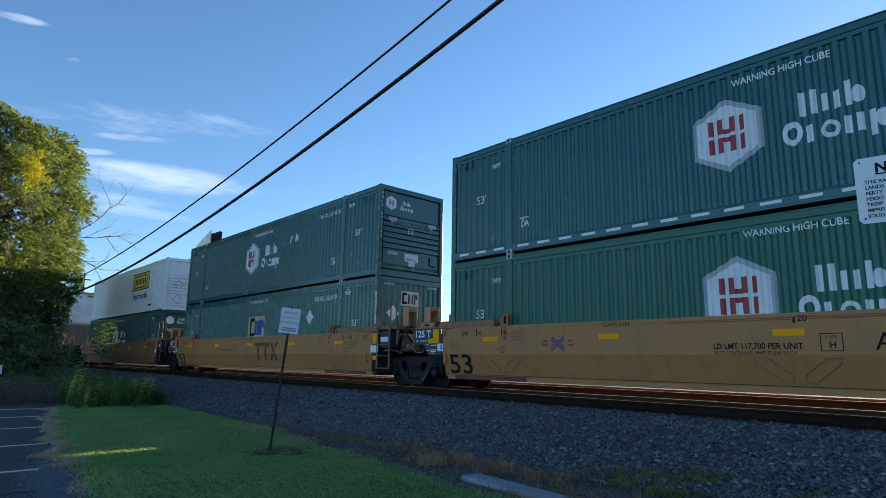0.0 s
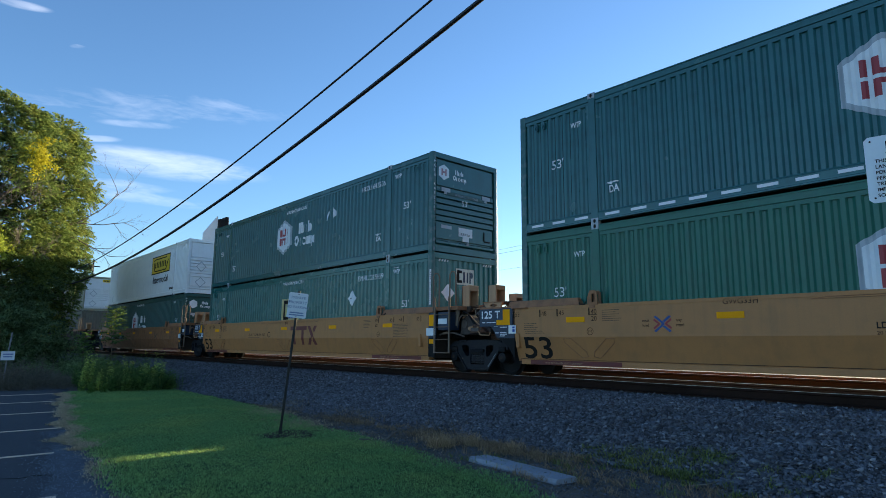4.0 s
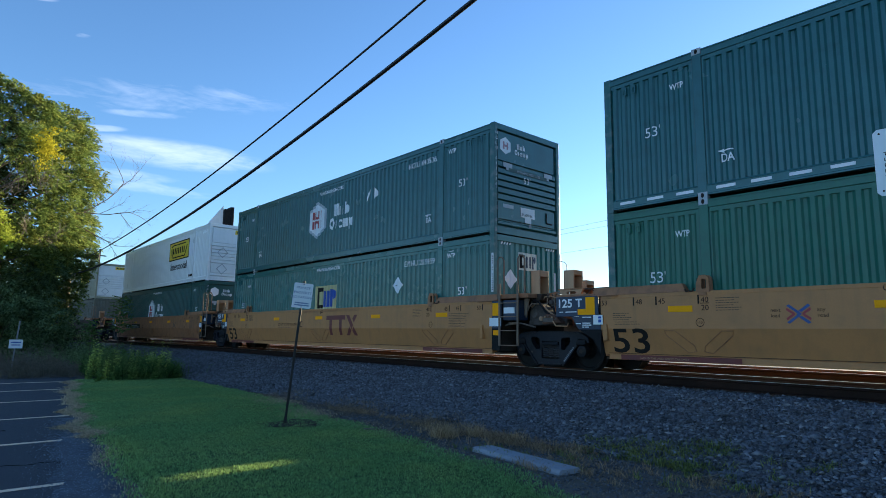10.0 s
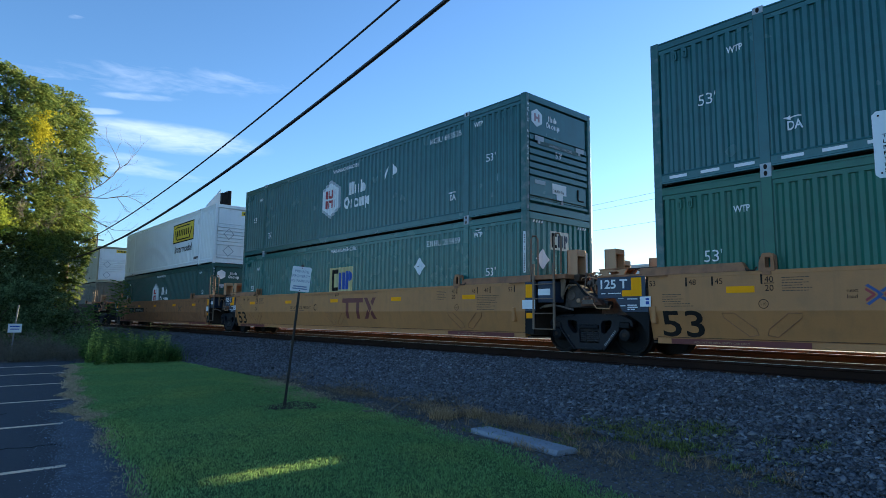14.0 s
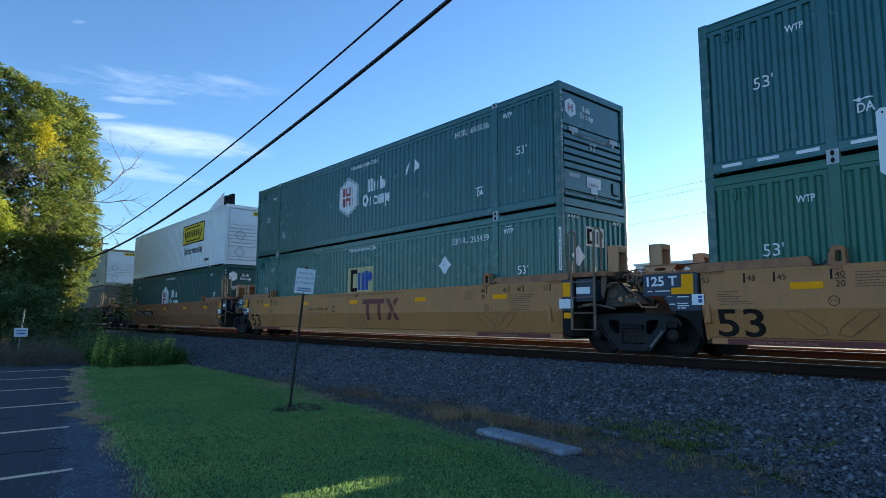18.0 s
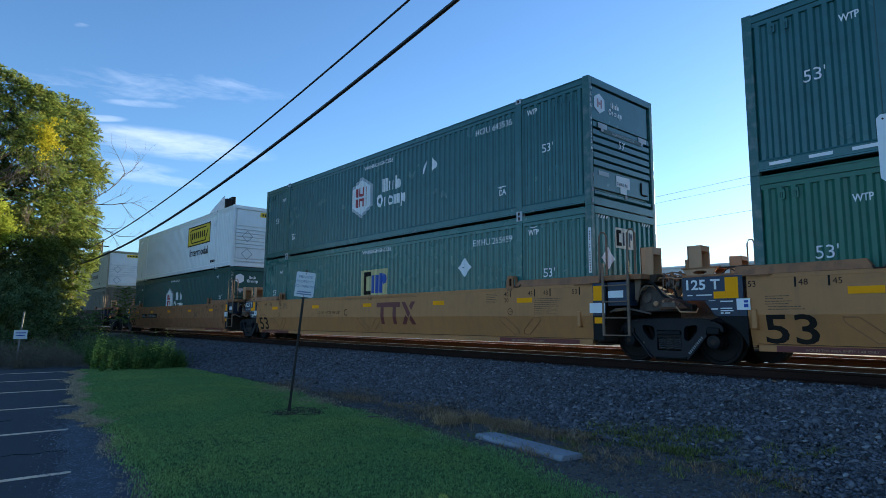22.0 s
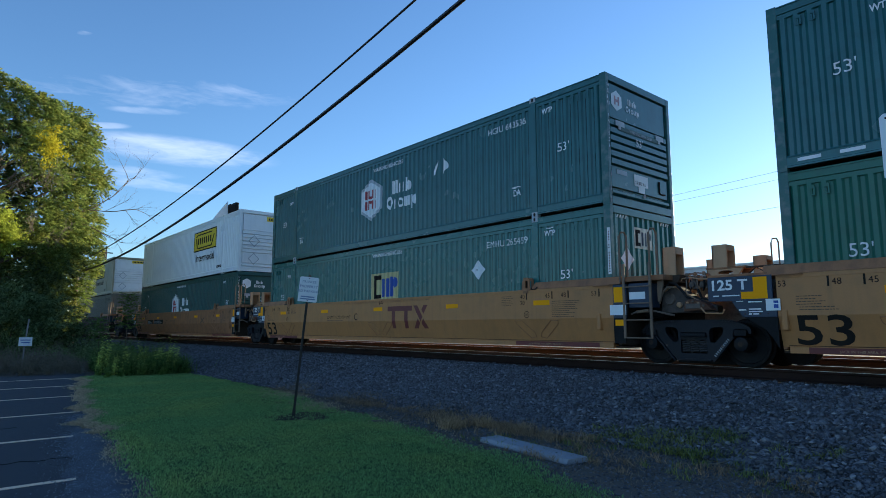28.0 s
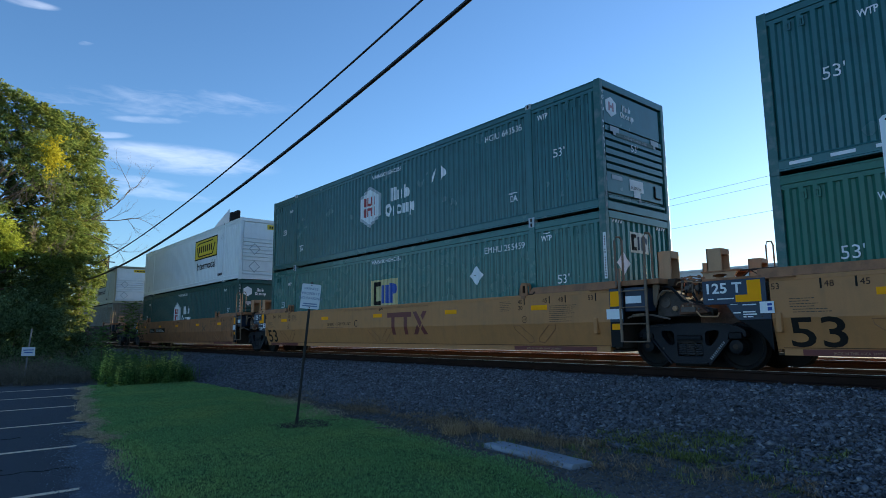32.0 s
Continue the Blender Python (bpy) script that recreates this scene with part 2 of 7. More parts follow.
RIBBON_BLUE = surf("faded_blue_marking", (0.035, 0.075, 0.24), 0.5, var=0.1, dirty=0.15, bump=0.02)
BRAND_YELLOW = surf("bright_yellow_marking", (0.80, 0.56, 0.03), 0.5, var=0.06, dirty=0.1, bump=0.02)
YELLOW = surf("yellow_reflector", (1.0, 0.385, 0.0), 0.6, var=0.05, dirty=0.06, bump=0.02, spec=0.12)
CREAM = surf("cream_marking", (0.55, 0.47, 0.22), 0.5, var=0.1, dirty=0.2, bump=0.02)
PALE_CREAM = surf("pale_cream_marking", (0.68, 0.66, 0.55), 0.5, var=0.08, dirty=0.2, bump=0.02)
SIGN_W = surf("white_sign_sheet", (0.74, 0.77, 0.80), 0.35, var=0.04, dirty=0.2, dirt=(0.5, 0.52, 0.52), bump=0.02)
FADED = surf("faded_blue_print", (0.16, 0.22, 0.36), 0.5, var=0.1, dirty=0.1)
GREY_POST = surf("weathered_grey_post", (0.24, 0.23, 0.22), 0.8, var=0.2, dirty=0.3)
GALV = surf("weathered_post_steel", (0.026, 0.023, 0.021), 0.6, metal=0.4, var=0.3, dirty=0.4)
POLE_WOOD = surf("weathered_pole_wood", (0.14, 0.10, 0.07), 0.85, var=0.3, bump=0.4, stretch=(5, 5, 0.6))
STONE = surf("crushed_stone", (0.090, 0.092, 0.106), 0.6, var=0.3, big=3, bump=0.4, per_island=0.72, dirty=0.2)
PALE_STONE = surf("pale_crushed_stone", (0.17, 0.172, 0.185), 0.6, var=0.25, big=3, bump=0.3, per_island=0.6, dirty=0.2)
STOP_CONCRETE = surf("pale_concrete", (0.285, 0.295, 0.33), 0.85, var=0.16, big=4, bump=0.35, dirty=0.35, dirt=(0.2, 0.19, 0.18))
CHIP = surf("pale_stone_chips", (0.15, 0.165, 0.195), 0.8, var=0.3, big=3, bump=0.2, per_island=0.7, dirty=0.2)
SOIL = surf("bare_dark_soil", (0.062, 0.048, 0.033), 0.95, var=0.4, big=4, fine=40, bump=0.8, dirty=0.4, dirt=(0.10, 0.085, 0.065), spec=0.08)
BED = surf("ballast_bed", (0.045, 0.046, 0.052), 0.9, var=0.45, big=2, fine=30, bump=1.0, dirty=0.4)
DIRT = surf("dry_soil", (0.105, 0.088, 0.072), 0.95, var=0.35, big=0.8, fine=25, bump=0.7, dirty=0.4, dirt=(0.07, 0.07, 0.03))
TURF = surf("turf", (0.080, 0.130, 0.045), 0.95, var=0.4, big=0.7, fine=40, bump=0.8, dirty=0.3, dirt=(0.05, 0.06, 0.02), spec=0.08)
ASPHALT = surf("asphalt", (0.028, 0.032, 0.041), 0.85, var=0.3, big=0.6, fine=120, bump=0.5, dirty=0.3, dirt=(0.048, 0.052, 0.06))
GRIT = surf("loose_grit", (0.058, 0.066, 0.084), 0.9, var=0.6, big=2.5, fine=60, bump=1.0, dirty=0.9, dirt=(0.036, 0.038, 0.045))
LINE_PAINT = surf("worn_line_paint", (0.84, 0.60, 0.40), 0.7, var=0.15, dirty=0.35, dirt=(0.12, 0.12, 0.12), big=4)
BARK = surf("bark", (0.10, 0.075, 0.05), 0.9, var=0.35, bump=0.6, stretch=(3, 3, 0.8))
RUBBER = surf("black_cable", (0.012, 0.012, 0.013), 0.5, var=0.1, dirty=0)
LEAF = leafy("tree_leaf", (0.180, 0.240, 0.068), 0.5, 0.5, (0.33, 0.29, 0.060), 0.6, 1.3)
LEAF_LIT = leafy("sunlit_tree_leaf", (0.33, 0.38, 0.055), 0.4, 0.5)
DEAD_WOOD = surf("dead_wood", (0.19, 0.155, 0.12), 0.9, var=0.3, dirty=0.2)
LEAF_Y = leafy("yellow_tree_leaf", (0.44, 0.40, 0.03), 0.4, 0.45)
LEAF_INNER = leafy("shaded_inner_leaf", (0.115, 0.150, 0.048), 0.5, 0.35)
# on the tree's low boughs this darker green stands in for shade
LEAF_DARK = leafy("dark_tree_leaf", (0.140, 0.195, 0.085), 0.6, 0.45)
WEED_DARK = leafy("dark_weed_leaf", (0.098, 0.165, 0.048), 0.6, 0.45, (0.22, 0.24, 0.08), 0.7)
BLADE = leafy("grass_blade", (0.268, 0.420, 0.155), 0.42, 0.55, (0.41, 0.50, 0.16), 0.75, 0.75)
DRY = leafy("dry_blade", (0.36, 0.25, 0.15), 0.5, 0.35)
WEED_MID = leafy("mid_green_weed_leaf", (0.17, 0.27, 0.07), 0.5, 0.45, (0.24, 0.26, 0.08), 0.6)
WEED_PALE = leafy("pale_weed_leaf", (0.46, 0.54, 0.12), 0.45, 0.45, (0.26, 0.27, 0.08), 0.5)
SAP_LEAF = leafy("sapling_leaf", (0.095, 0.145, 0.045), 0.4, 0.4)
LITTER = leafy("dead_stem", (0.235, 0.180, 0.125), 0.6, 0.2)
DRY_GOLD = leafy("golden_dry_blade", (0.47, 0.33, 0.19), 0.45, 0.4)
STRAW = leafy("straw_blade", (0.58, 0.44, 0.28), 0.45, 0.35)
WEED = leafy("weed_leaf", (0.145, 0.195, 0.06), 0.4, 0.4, (0.14, 0.15, 0.03), 0.4)
WEED_OLIVE = leafy("olive_weed_leaf", (0.20, 0.24, 0.075), 0.5, 0.4, (0.26, 0.24, 0.09), 0.6)
WEED_GREY = leafy("seeded_weed_stem", (0.17, 0.15, 0.11), 0.35, 0.3)


# ---- building blocks ----
class Geo:
    def __init__(self):
        self.v, self.f = [], []

    def add(self, verts, faces):
        k = len(self.v)
        self.v += [tuple(p) for p in verts]
        self.f += [tuple(i + k for i in f) for f in faces]
        return self

    def box(self, x0, x1, y0, y1, z0, z1):
        return self.add([(x0, y0, z0), (x1, y0, z0), (x1, y1, z0), (x0, y1, z0), (x0, y0, z1), (x1, y0, z1), (x1, y1, z1), (x0, y1, z1)],
                        [(0, 3, 2, 1), (4, 5, 6, 7), (0, 1, 5, 4), (1, 2, 6, 5), (2, 3, 7, 6), (3, 0, 4, 7)])

    def prism(self, poly, a0, a1, axis="x"):
        """poly in the two other axes (in xyz order), drawn out along axis from a0 to a1."""
        n = len(poly)
        put = {"x": lambda p, a: (a, p[0], p[1]), "y": lambda p, a: (p[0], a, p[1]), "z": lambda p, a: (p[0], p[1], a)}[axis]
        return self.add([put(p, a0) for p in poly] + [put(p, a1) for p in poly],
                        [tuple(range(n))[::-1], tuple(range(n, 2 * n))] + [(i, (i + 1) % n, n + (i + 1) % n, n + i) for i in range(n)])

    def tube(self, pts, r, n=8, r2=None):
        pts = [Vector(p) for p in pts]
        rings = []
        for i, p in enumerate(pts):
            d = (pts[min(i + 1, len(pts) - 1)] - pts[max(i - 1, 0)]).normalized()
            a = d.cross(Vector((0, 0, 1)) if abs(d.z) < 0.9 else Vector((1, 0, 0))).normalized()
            b = d.cross(a)
            rad = r if r2 is None else r + (r2 - r) * i / (len(pts) - 1)
            rings.append([p + (a * math.cos(2 * math.pi * j / n) + b * math.sin(2 * math.pi * j / n)) * rad for j in range(n)])
        fs = [(i * n + j, i * n + (j + 1) % n, (i + 1) * n + (j + 1) % n, (i + 1) * n + j) for i in range(len(pts) - 1) for j in range(n)]
        fs += [tuple(range(n))[::-1], tuple((len(pts) - 1) * n + j for j in range(n))]
        return self.add([q for ring in rings for q in ring], fs)

    def lathe(self, prof, cx, cz, n=28):
        """prof: (y, radius) turned about an axis along y through (cx, cz)."""
        vs = [(cx + r * math.cos(2 * math.pi * j / n), y, cz + r * math.sin(2 * math.pi * j / n)) for y, r in prof for j in range(n)]
        fs = [(i * n + j, i * n + (j + 1) % n, (i + 1) * n + (j + 1) % n, (i + 1) * n + j) for i in range(len(prof) - 1) for j in range(n)]
        return self.add(vs, fs + [tuple(range(n)), tuple((len(prof) - 1) * n + j for j in range(n))[::-1]])

    def mesh(self, name, smooth=False):
        me = bpy.data.meshes.new(name)
        me.from_pydata(self.v, [], self.f)
        if smooth:
            me.polygons.foreach_set("use_smooth", [True] * len(me.polygons))
        bm = bmesh.new()
        bm.from_mesh(me)
        bmesh.ops.recalc_face_normals(bm, faces=bm.faces)
        bm.to_mesh(me)
        bm.free()
        return me


def plate(outer, holes, y0, y1):
    """A sheet cut to an outline in x-z with holes through it, from y0 to y1."""
    bm = bmesh.new()
    for loop in (outer, *holes):
        vs = [bm.verts.new((x, y0, z)) for x, z in loop]
        for a, b in zip(vs, vs[1:] + vs[:1]):
            bm.edges.new((a, b))
    bmesh.ops.triangle_fill(bm, edges=bm.edges[:], use_beauty=True)
    out = bmesh.ops.extrude_face_region(bm, geom=bm.faces[:])
    bmesh.ops.translate(bm, verts=[v for v in out["geom"] if isinstance(v, bmesh.types.BMVert)], vec=(0, y1 - y0, 0))
    bmesh.ops.recalc_face_normals(bm, faces=bm.faces[:])
    me = bpy.data.meshes.new("plate")
    bm.to_mesh(me)
    bm.free()
    return me


def oval(cx, cz, rx, rz, n=14):
    return [(cx + rx * math.cos(2 * math.pi * i / n), cz + rz * math.sin(2 * math.pi * i / n)) for i in range(n)]


def rounded(pts, r, k=4):
    """An outline with its corners rounded off."""
    out = []
    for i, p in enumerate(pts):
        p, a, b = Vector(p), Vector(pts[i - 1]), Vector(pts[(i + 1) % len(pts)])
        d = min(r, (a - p).length * 0.45, (b - p).length * 0.45)
        q0, q1 = p + (a - p).normalized() * d, p + (b - p).normalized() * d
        for j in range(k + 1):
            u = j / k
            q = q0.lerp(p, u).lerp(p.lerp(q1, u), u)
            out.append((q.x, q.y))
    return out


def islands(me):
    """The separate pieces of a mesh, each as a mesh of its own."""
    bm = bmesh.new()
    bm.from_mesh(me)
    seen, out = set(), []
    for f in bm.faces:
        if f.index in seen:
            continue
        group, todo = [], [f]
        seen.add(f.index)
        while todo:
            q = todo.pop()
            group.append(q)
            for v in q.verts:
                for k in v.link_faces:
                    if k.index not in seen:
                        seen.add(k.index)
                        todo.append(k)
        ids = {}
        for q in group:
            for v in q.verts:
                ids.setdefault(v.index, (len(ids), v.co[:]))
        piece = bpy.data.meshes.new("letter")
        piece.from_pydata([c for _, c in ids.values()], [], [[ids[v.index][0] for v in q.verts] for q in group])
        out.append(piece)
    bm.free()
    return out


def part(name, geo, material, parent, label="", bevel=0.0, smooth=False, at=None):
    me = geo.mesh(name, smooth) if isinstance(geo, Geo) else geo
    if not me.materials:
        me.materials.append(material)
    ob = new(name, me)
    ob.parent = parent
    if at is not None:
        ob.matrix_basis = at
    if label:
        ob["label"] = label
    if name in ("small_print", "bough", "low_bough", "inner_bough", "sunlit_bough", "dead_brush"):
        ob["kind"] = "stuff"
    if bevel:
        b = ob.modifiers.new("bevel", "BEVEL")
        b.width, b.segments, b.limit_method, b.angle_limit = bevel, 2, "ANGLE", radians(35)
    return ob


def thing(name, m, label, category, group="", kind=""):
    ob = new(name)
    ob.matrix_basis = m
    ob.empty_display_size = 0.3
    return tagged(ob, label, category, group, kind)


def solid(name, geo, material, label="", category="", group="", kind="", at=None, bevel=0.0, smooth=False):
    ob = part(name, geo, material, None, "", bevel, smooth, at)
    return tagged(ob, label, category, group, kind)


def big_mesh(name, verts, faces):
    """A large mesh from arrays; faces all with the same number of corners."""
    verts, faces = np.asarray(verts, dtype=np.float32), np.asarray(faces, dtype=np.int32)
    me = bpy.data.meshes.new(name)
    me.vertices.add(len(verts))
    me.vertices.foreach_set("co", verts.ravel())
    n, c = faces.shape
    me.loops.add(n * c)
    me.loops.foreach_set("vertex_index", faces.ravel())
    me.polygons.add(n)
    me.polygons.foreach_set("loop_start", np.arange(0, n * c, c, dtype=np.int32))
    me.polygons.foreach_set("loop_total", np.full(n, c, dtype=np.int32))
    me.update(calc_edges=True)
    return me


LETTERS = {}


def lettering(text, height, bold=0.0, stretch=1.0):
    """A flat mesh of the words, as high as given, its lower left corner at the origin, in the x-z plane, facing -y."""
    key = (text, height, bold, stretch)
    if key in LETTERS:
        return LETTERS[key].copy()
    cu = bpy.data.curves.new("letters", "FONT")
    cu.body, cu.size, cu.offset, cu.resolution_u = text, height / 0.72, bold, 3
    ob = new("letters", cu)
    me = bpy.data.meshes.new_from_object(ob.evaluated_get(bpy.context.evaluated_depsgraph_get()))
    bpy.data.objects.remove(ob)
    co = np.empty(len(me.vertices) * 3, dtype=np.float32)
    me.vertices.foreach_get("co", co)
    co = co.reshape(-1, 3)
    out = np.stack([co[:, 0] * stretch, np.zeros(len(co)), co[:, 1]], 1).astype(np.float32)
    me.vertices.foreach_set("co", out.ravel())
    me.materials.clear()
    me.update()
    LETTERS[key] = me
    return me.copy()


# ---- containers ----
LENGTH, WIDE, HIGH = 16.15, 2.59, 2.896
PITCH, DEEP = 0.2085, 0.040
SIDE_Y = 10.576                       # plane of the container sides towards the camera
FOLD = ((0.0, 0.0), (0.068, 0.0), (0.100, 1.0), (0.156, 1.0), (0.2085, 0.0))


def fold_y(x, deep=DEEP):
    u = x % PITCH
    for (a, p), (b, q) in zip(FOLD, FOLD[1:]):
        if a <= u <= b:
            return deep * (p + (q - p) * (u - a) / (b - a))
    return 0.0


def fold_xs(x0, x1):
    xs = [x0]
    k = math.floor(x0 / PITCH)
    while k * PITCH < x1:
        xs += [k * PITCH + u for u, _ in FOLD[:-1] if x0 + 1e-4 < k * PITCH + u < x1 - 1e-4]
        k += 1
    return xs + [x1]


def folded_sheet(x0, x1, z0, z1, deep=DEEP):
    """A corrugated steel sheet in the x-z plane, folds running upright."""
    g = Geo()
    xs = fold_xs(x0, x1)
    n = len(xs)
    vs = [(x, fold_y(x, deep), z) for z in (z0, z1) for x in xs] + [(x, fold_y(x, deep) + 0.004, z) for z in (z0, z1) for x in xs]
    fs = [(i, i + 1, n + i + 1, n + i) for i in range(n - 1)] + [(2 * n + i, 3 * n + i, 3 * n + i + 1, 2 * n + i + 1) for i in range(n - 1)]
    return g.add(vs, fs)


def painted(me, x0, z0, deep=DEEP, lift=0.004, follow=1.0):
    """Lay a flat marking on the folds of a side sheet, its origin at (x0, z0)."""
    bm = bmesh.new()
    bm.from_mesh(me)
    bmesh.ops.translate(bm, verts=bm.verts, vec=(x0, 0, z0))
    xa, xb = min(v.co.x for v in bm.verts), max(v.co.x for v in bm.verts)
    if deep:
        for x in fold_xs(xa, xb)[1:-1]:
            bmesh.ops.bisect_plane(bm, geom=bm.verts[:] + bm.edges[:] + bm.faces[:], plane_co=(x, 0, 0), plane_no=(1, 0, 0))
    for v in bm.verts:
        v.co.y += (fold_y(v.co.x, deep) * follow if deep else 0.0) - lift
    bmesh.ops.triangulate(bm, faces=bm.faces)
    bmesh.ops.recalc_face_normals(bm, faces=bm.faces)
    bm.to_mesh(me)
    bm.free()
    return me


def flat(polys):
    g = Geo()
    for i, poly in enumerate(polys):
        g.add([(x, -0.0006 * (i % 5), z) for x, z in poly], [tuple(range(len(poly)))])
    me = bpy.data.meshes.new("marking")
    me.from_pydata(g.v, [], g.f)
    return me


def rect(x0, x1, z0, z1):
    return [(x0, z0), (x1, z0), (x1, z1), (x0, z1)]


def hexagon(cx, cz, w, h):
    return [(cx, cz - h), (cx + w, cz - h * 0.52), (cx + w, cz + h * 0.52), (cx, cz + h), (cx - w, cz + h * 0.52), (cx - w, cz - h * 0.52)]


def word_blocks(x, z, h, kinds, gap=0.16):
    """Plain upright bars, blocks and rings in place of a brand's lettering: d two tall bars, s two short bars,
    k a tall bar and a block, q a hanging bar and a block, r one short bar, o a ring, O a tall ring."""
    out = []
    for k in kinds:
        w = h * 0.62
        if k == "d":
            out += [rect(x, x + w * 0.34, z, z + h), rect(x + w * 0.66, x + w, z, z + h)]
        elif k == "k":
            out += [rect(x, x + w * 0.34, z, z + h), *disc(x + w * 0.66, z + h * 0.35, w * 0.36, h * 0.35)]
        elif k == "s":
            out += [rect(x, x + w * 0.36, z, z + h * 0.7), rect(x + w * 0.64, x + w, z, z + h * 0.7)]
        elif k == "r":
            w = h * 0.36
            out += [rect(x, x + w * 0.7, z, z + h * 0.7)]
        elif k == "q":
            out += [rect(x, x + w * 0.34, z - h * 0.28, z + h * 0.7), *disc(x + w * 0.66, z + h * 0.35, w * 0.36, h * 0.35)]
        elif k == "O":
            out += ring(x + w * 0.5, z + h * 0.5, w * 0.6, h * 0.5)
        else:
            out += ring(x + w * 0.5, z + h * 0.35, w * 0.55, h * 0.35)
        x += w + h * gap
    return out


def disc(cx, cz, rx, rz, n=14):
    return [[(cx + rx * math.cos(2 * math.pi * i / n), cz + rz * math.sin(2 * math.pi * i / n)) for i in range(n)]]


def ring(cx, cz, rx, rz, n=14, inner=0.5):
    pts = [(math.cos(2 * math.pi * i / n), math.sin(2 * math.pi * i / n)) for i in range(n + 1)]
    return [[(cx + a[0] * rx, cz + a[1] * rz), (cx + b[0] * rx, cz + b[1] * rz), (cx + b[0] * rx * inner, cz + b[1] * rz * inner),
             (cx + a[0] * rx * inner, cz + a[1] * rz * inner)] for a, b in zip(pts, pts[1:])]


def emblem(ob, x, z, s=1.0, name="emblem"):
    """White hexagon with red bars, and white strokes beside it in two lines."""
    part(name, painted(flat([hexagon(0, 0, 0.61 * s, 0.69 * s)]), x, z), PALE, ob, "pale grey hexagon outline")
    part("hexagon", painted(flat([hexagon(0, 0, 0.525 * s, 0.585 * s)]), x, z, lift=0.007), WHITE, ob, "white hexagon")
    bars = []
    for sx in (-1, 1):
        for sz in (-1, 1):
            bars.append(rect(sx * 0.34 * s - 0.055 * s, sx * 0.34 * s + 0.055 * s, sz * 0.19 * s - 0.155 * s, sz * 0.19 * s + 0.155 * s))
            bars.append(rect(sx * 0.135 * s - 0.065 * s, sx * 0.135 * s + 0.065 * s, sz * 0.19 * s - 0.155 * s, sz * 0.19 * s + 0.155 * s))
    bars += [rect(-0.07 * s, 0.07 * s, 0.035 * s, 0.13 * s), rect(-0.07 * s, 0.07 * s, -0.13 * s, -0.035 * s)]
    for bar in bars:
        bar = [(0.80 * px, 0.92 * pz) for px, pz in bar]
        part("emblem_bar", painted(flat([bar]), x, z, lift=0.010), RED, ob, "red bar on the hexagon")
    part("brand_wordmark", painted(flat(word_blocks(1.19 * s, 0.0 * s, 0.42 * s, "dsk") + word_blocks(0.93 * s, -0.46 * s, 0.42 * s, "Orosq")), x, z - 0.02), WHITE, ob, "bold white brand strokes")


def marked(ob, text, x, z, h, mat=None, deep=DEEP, bold=0.0, stretch=1.0):
    for me in islands(painted(lettering(text, h, bold, stretch), x, z, deep, follow=0.5)):
        part("letter", me, mat or WHITE, ob)


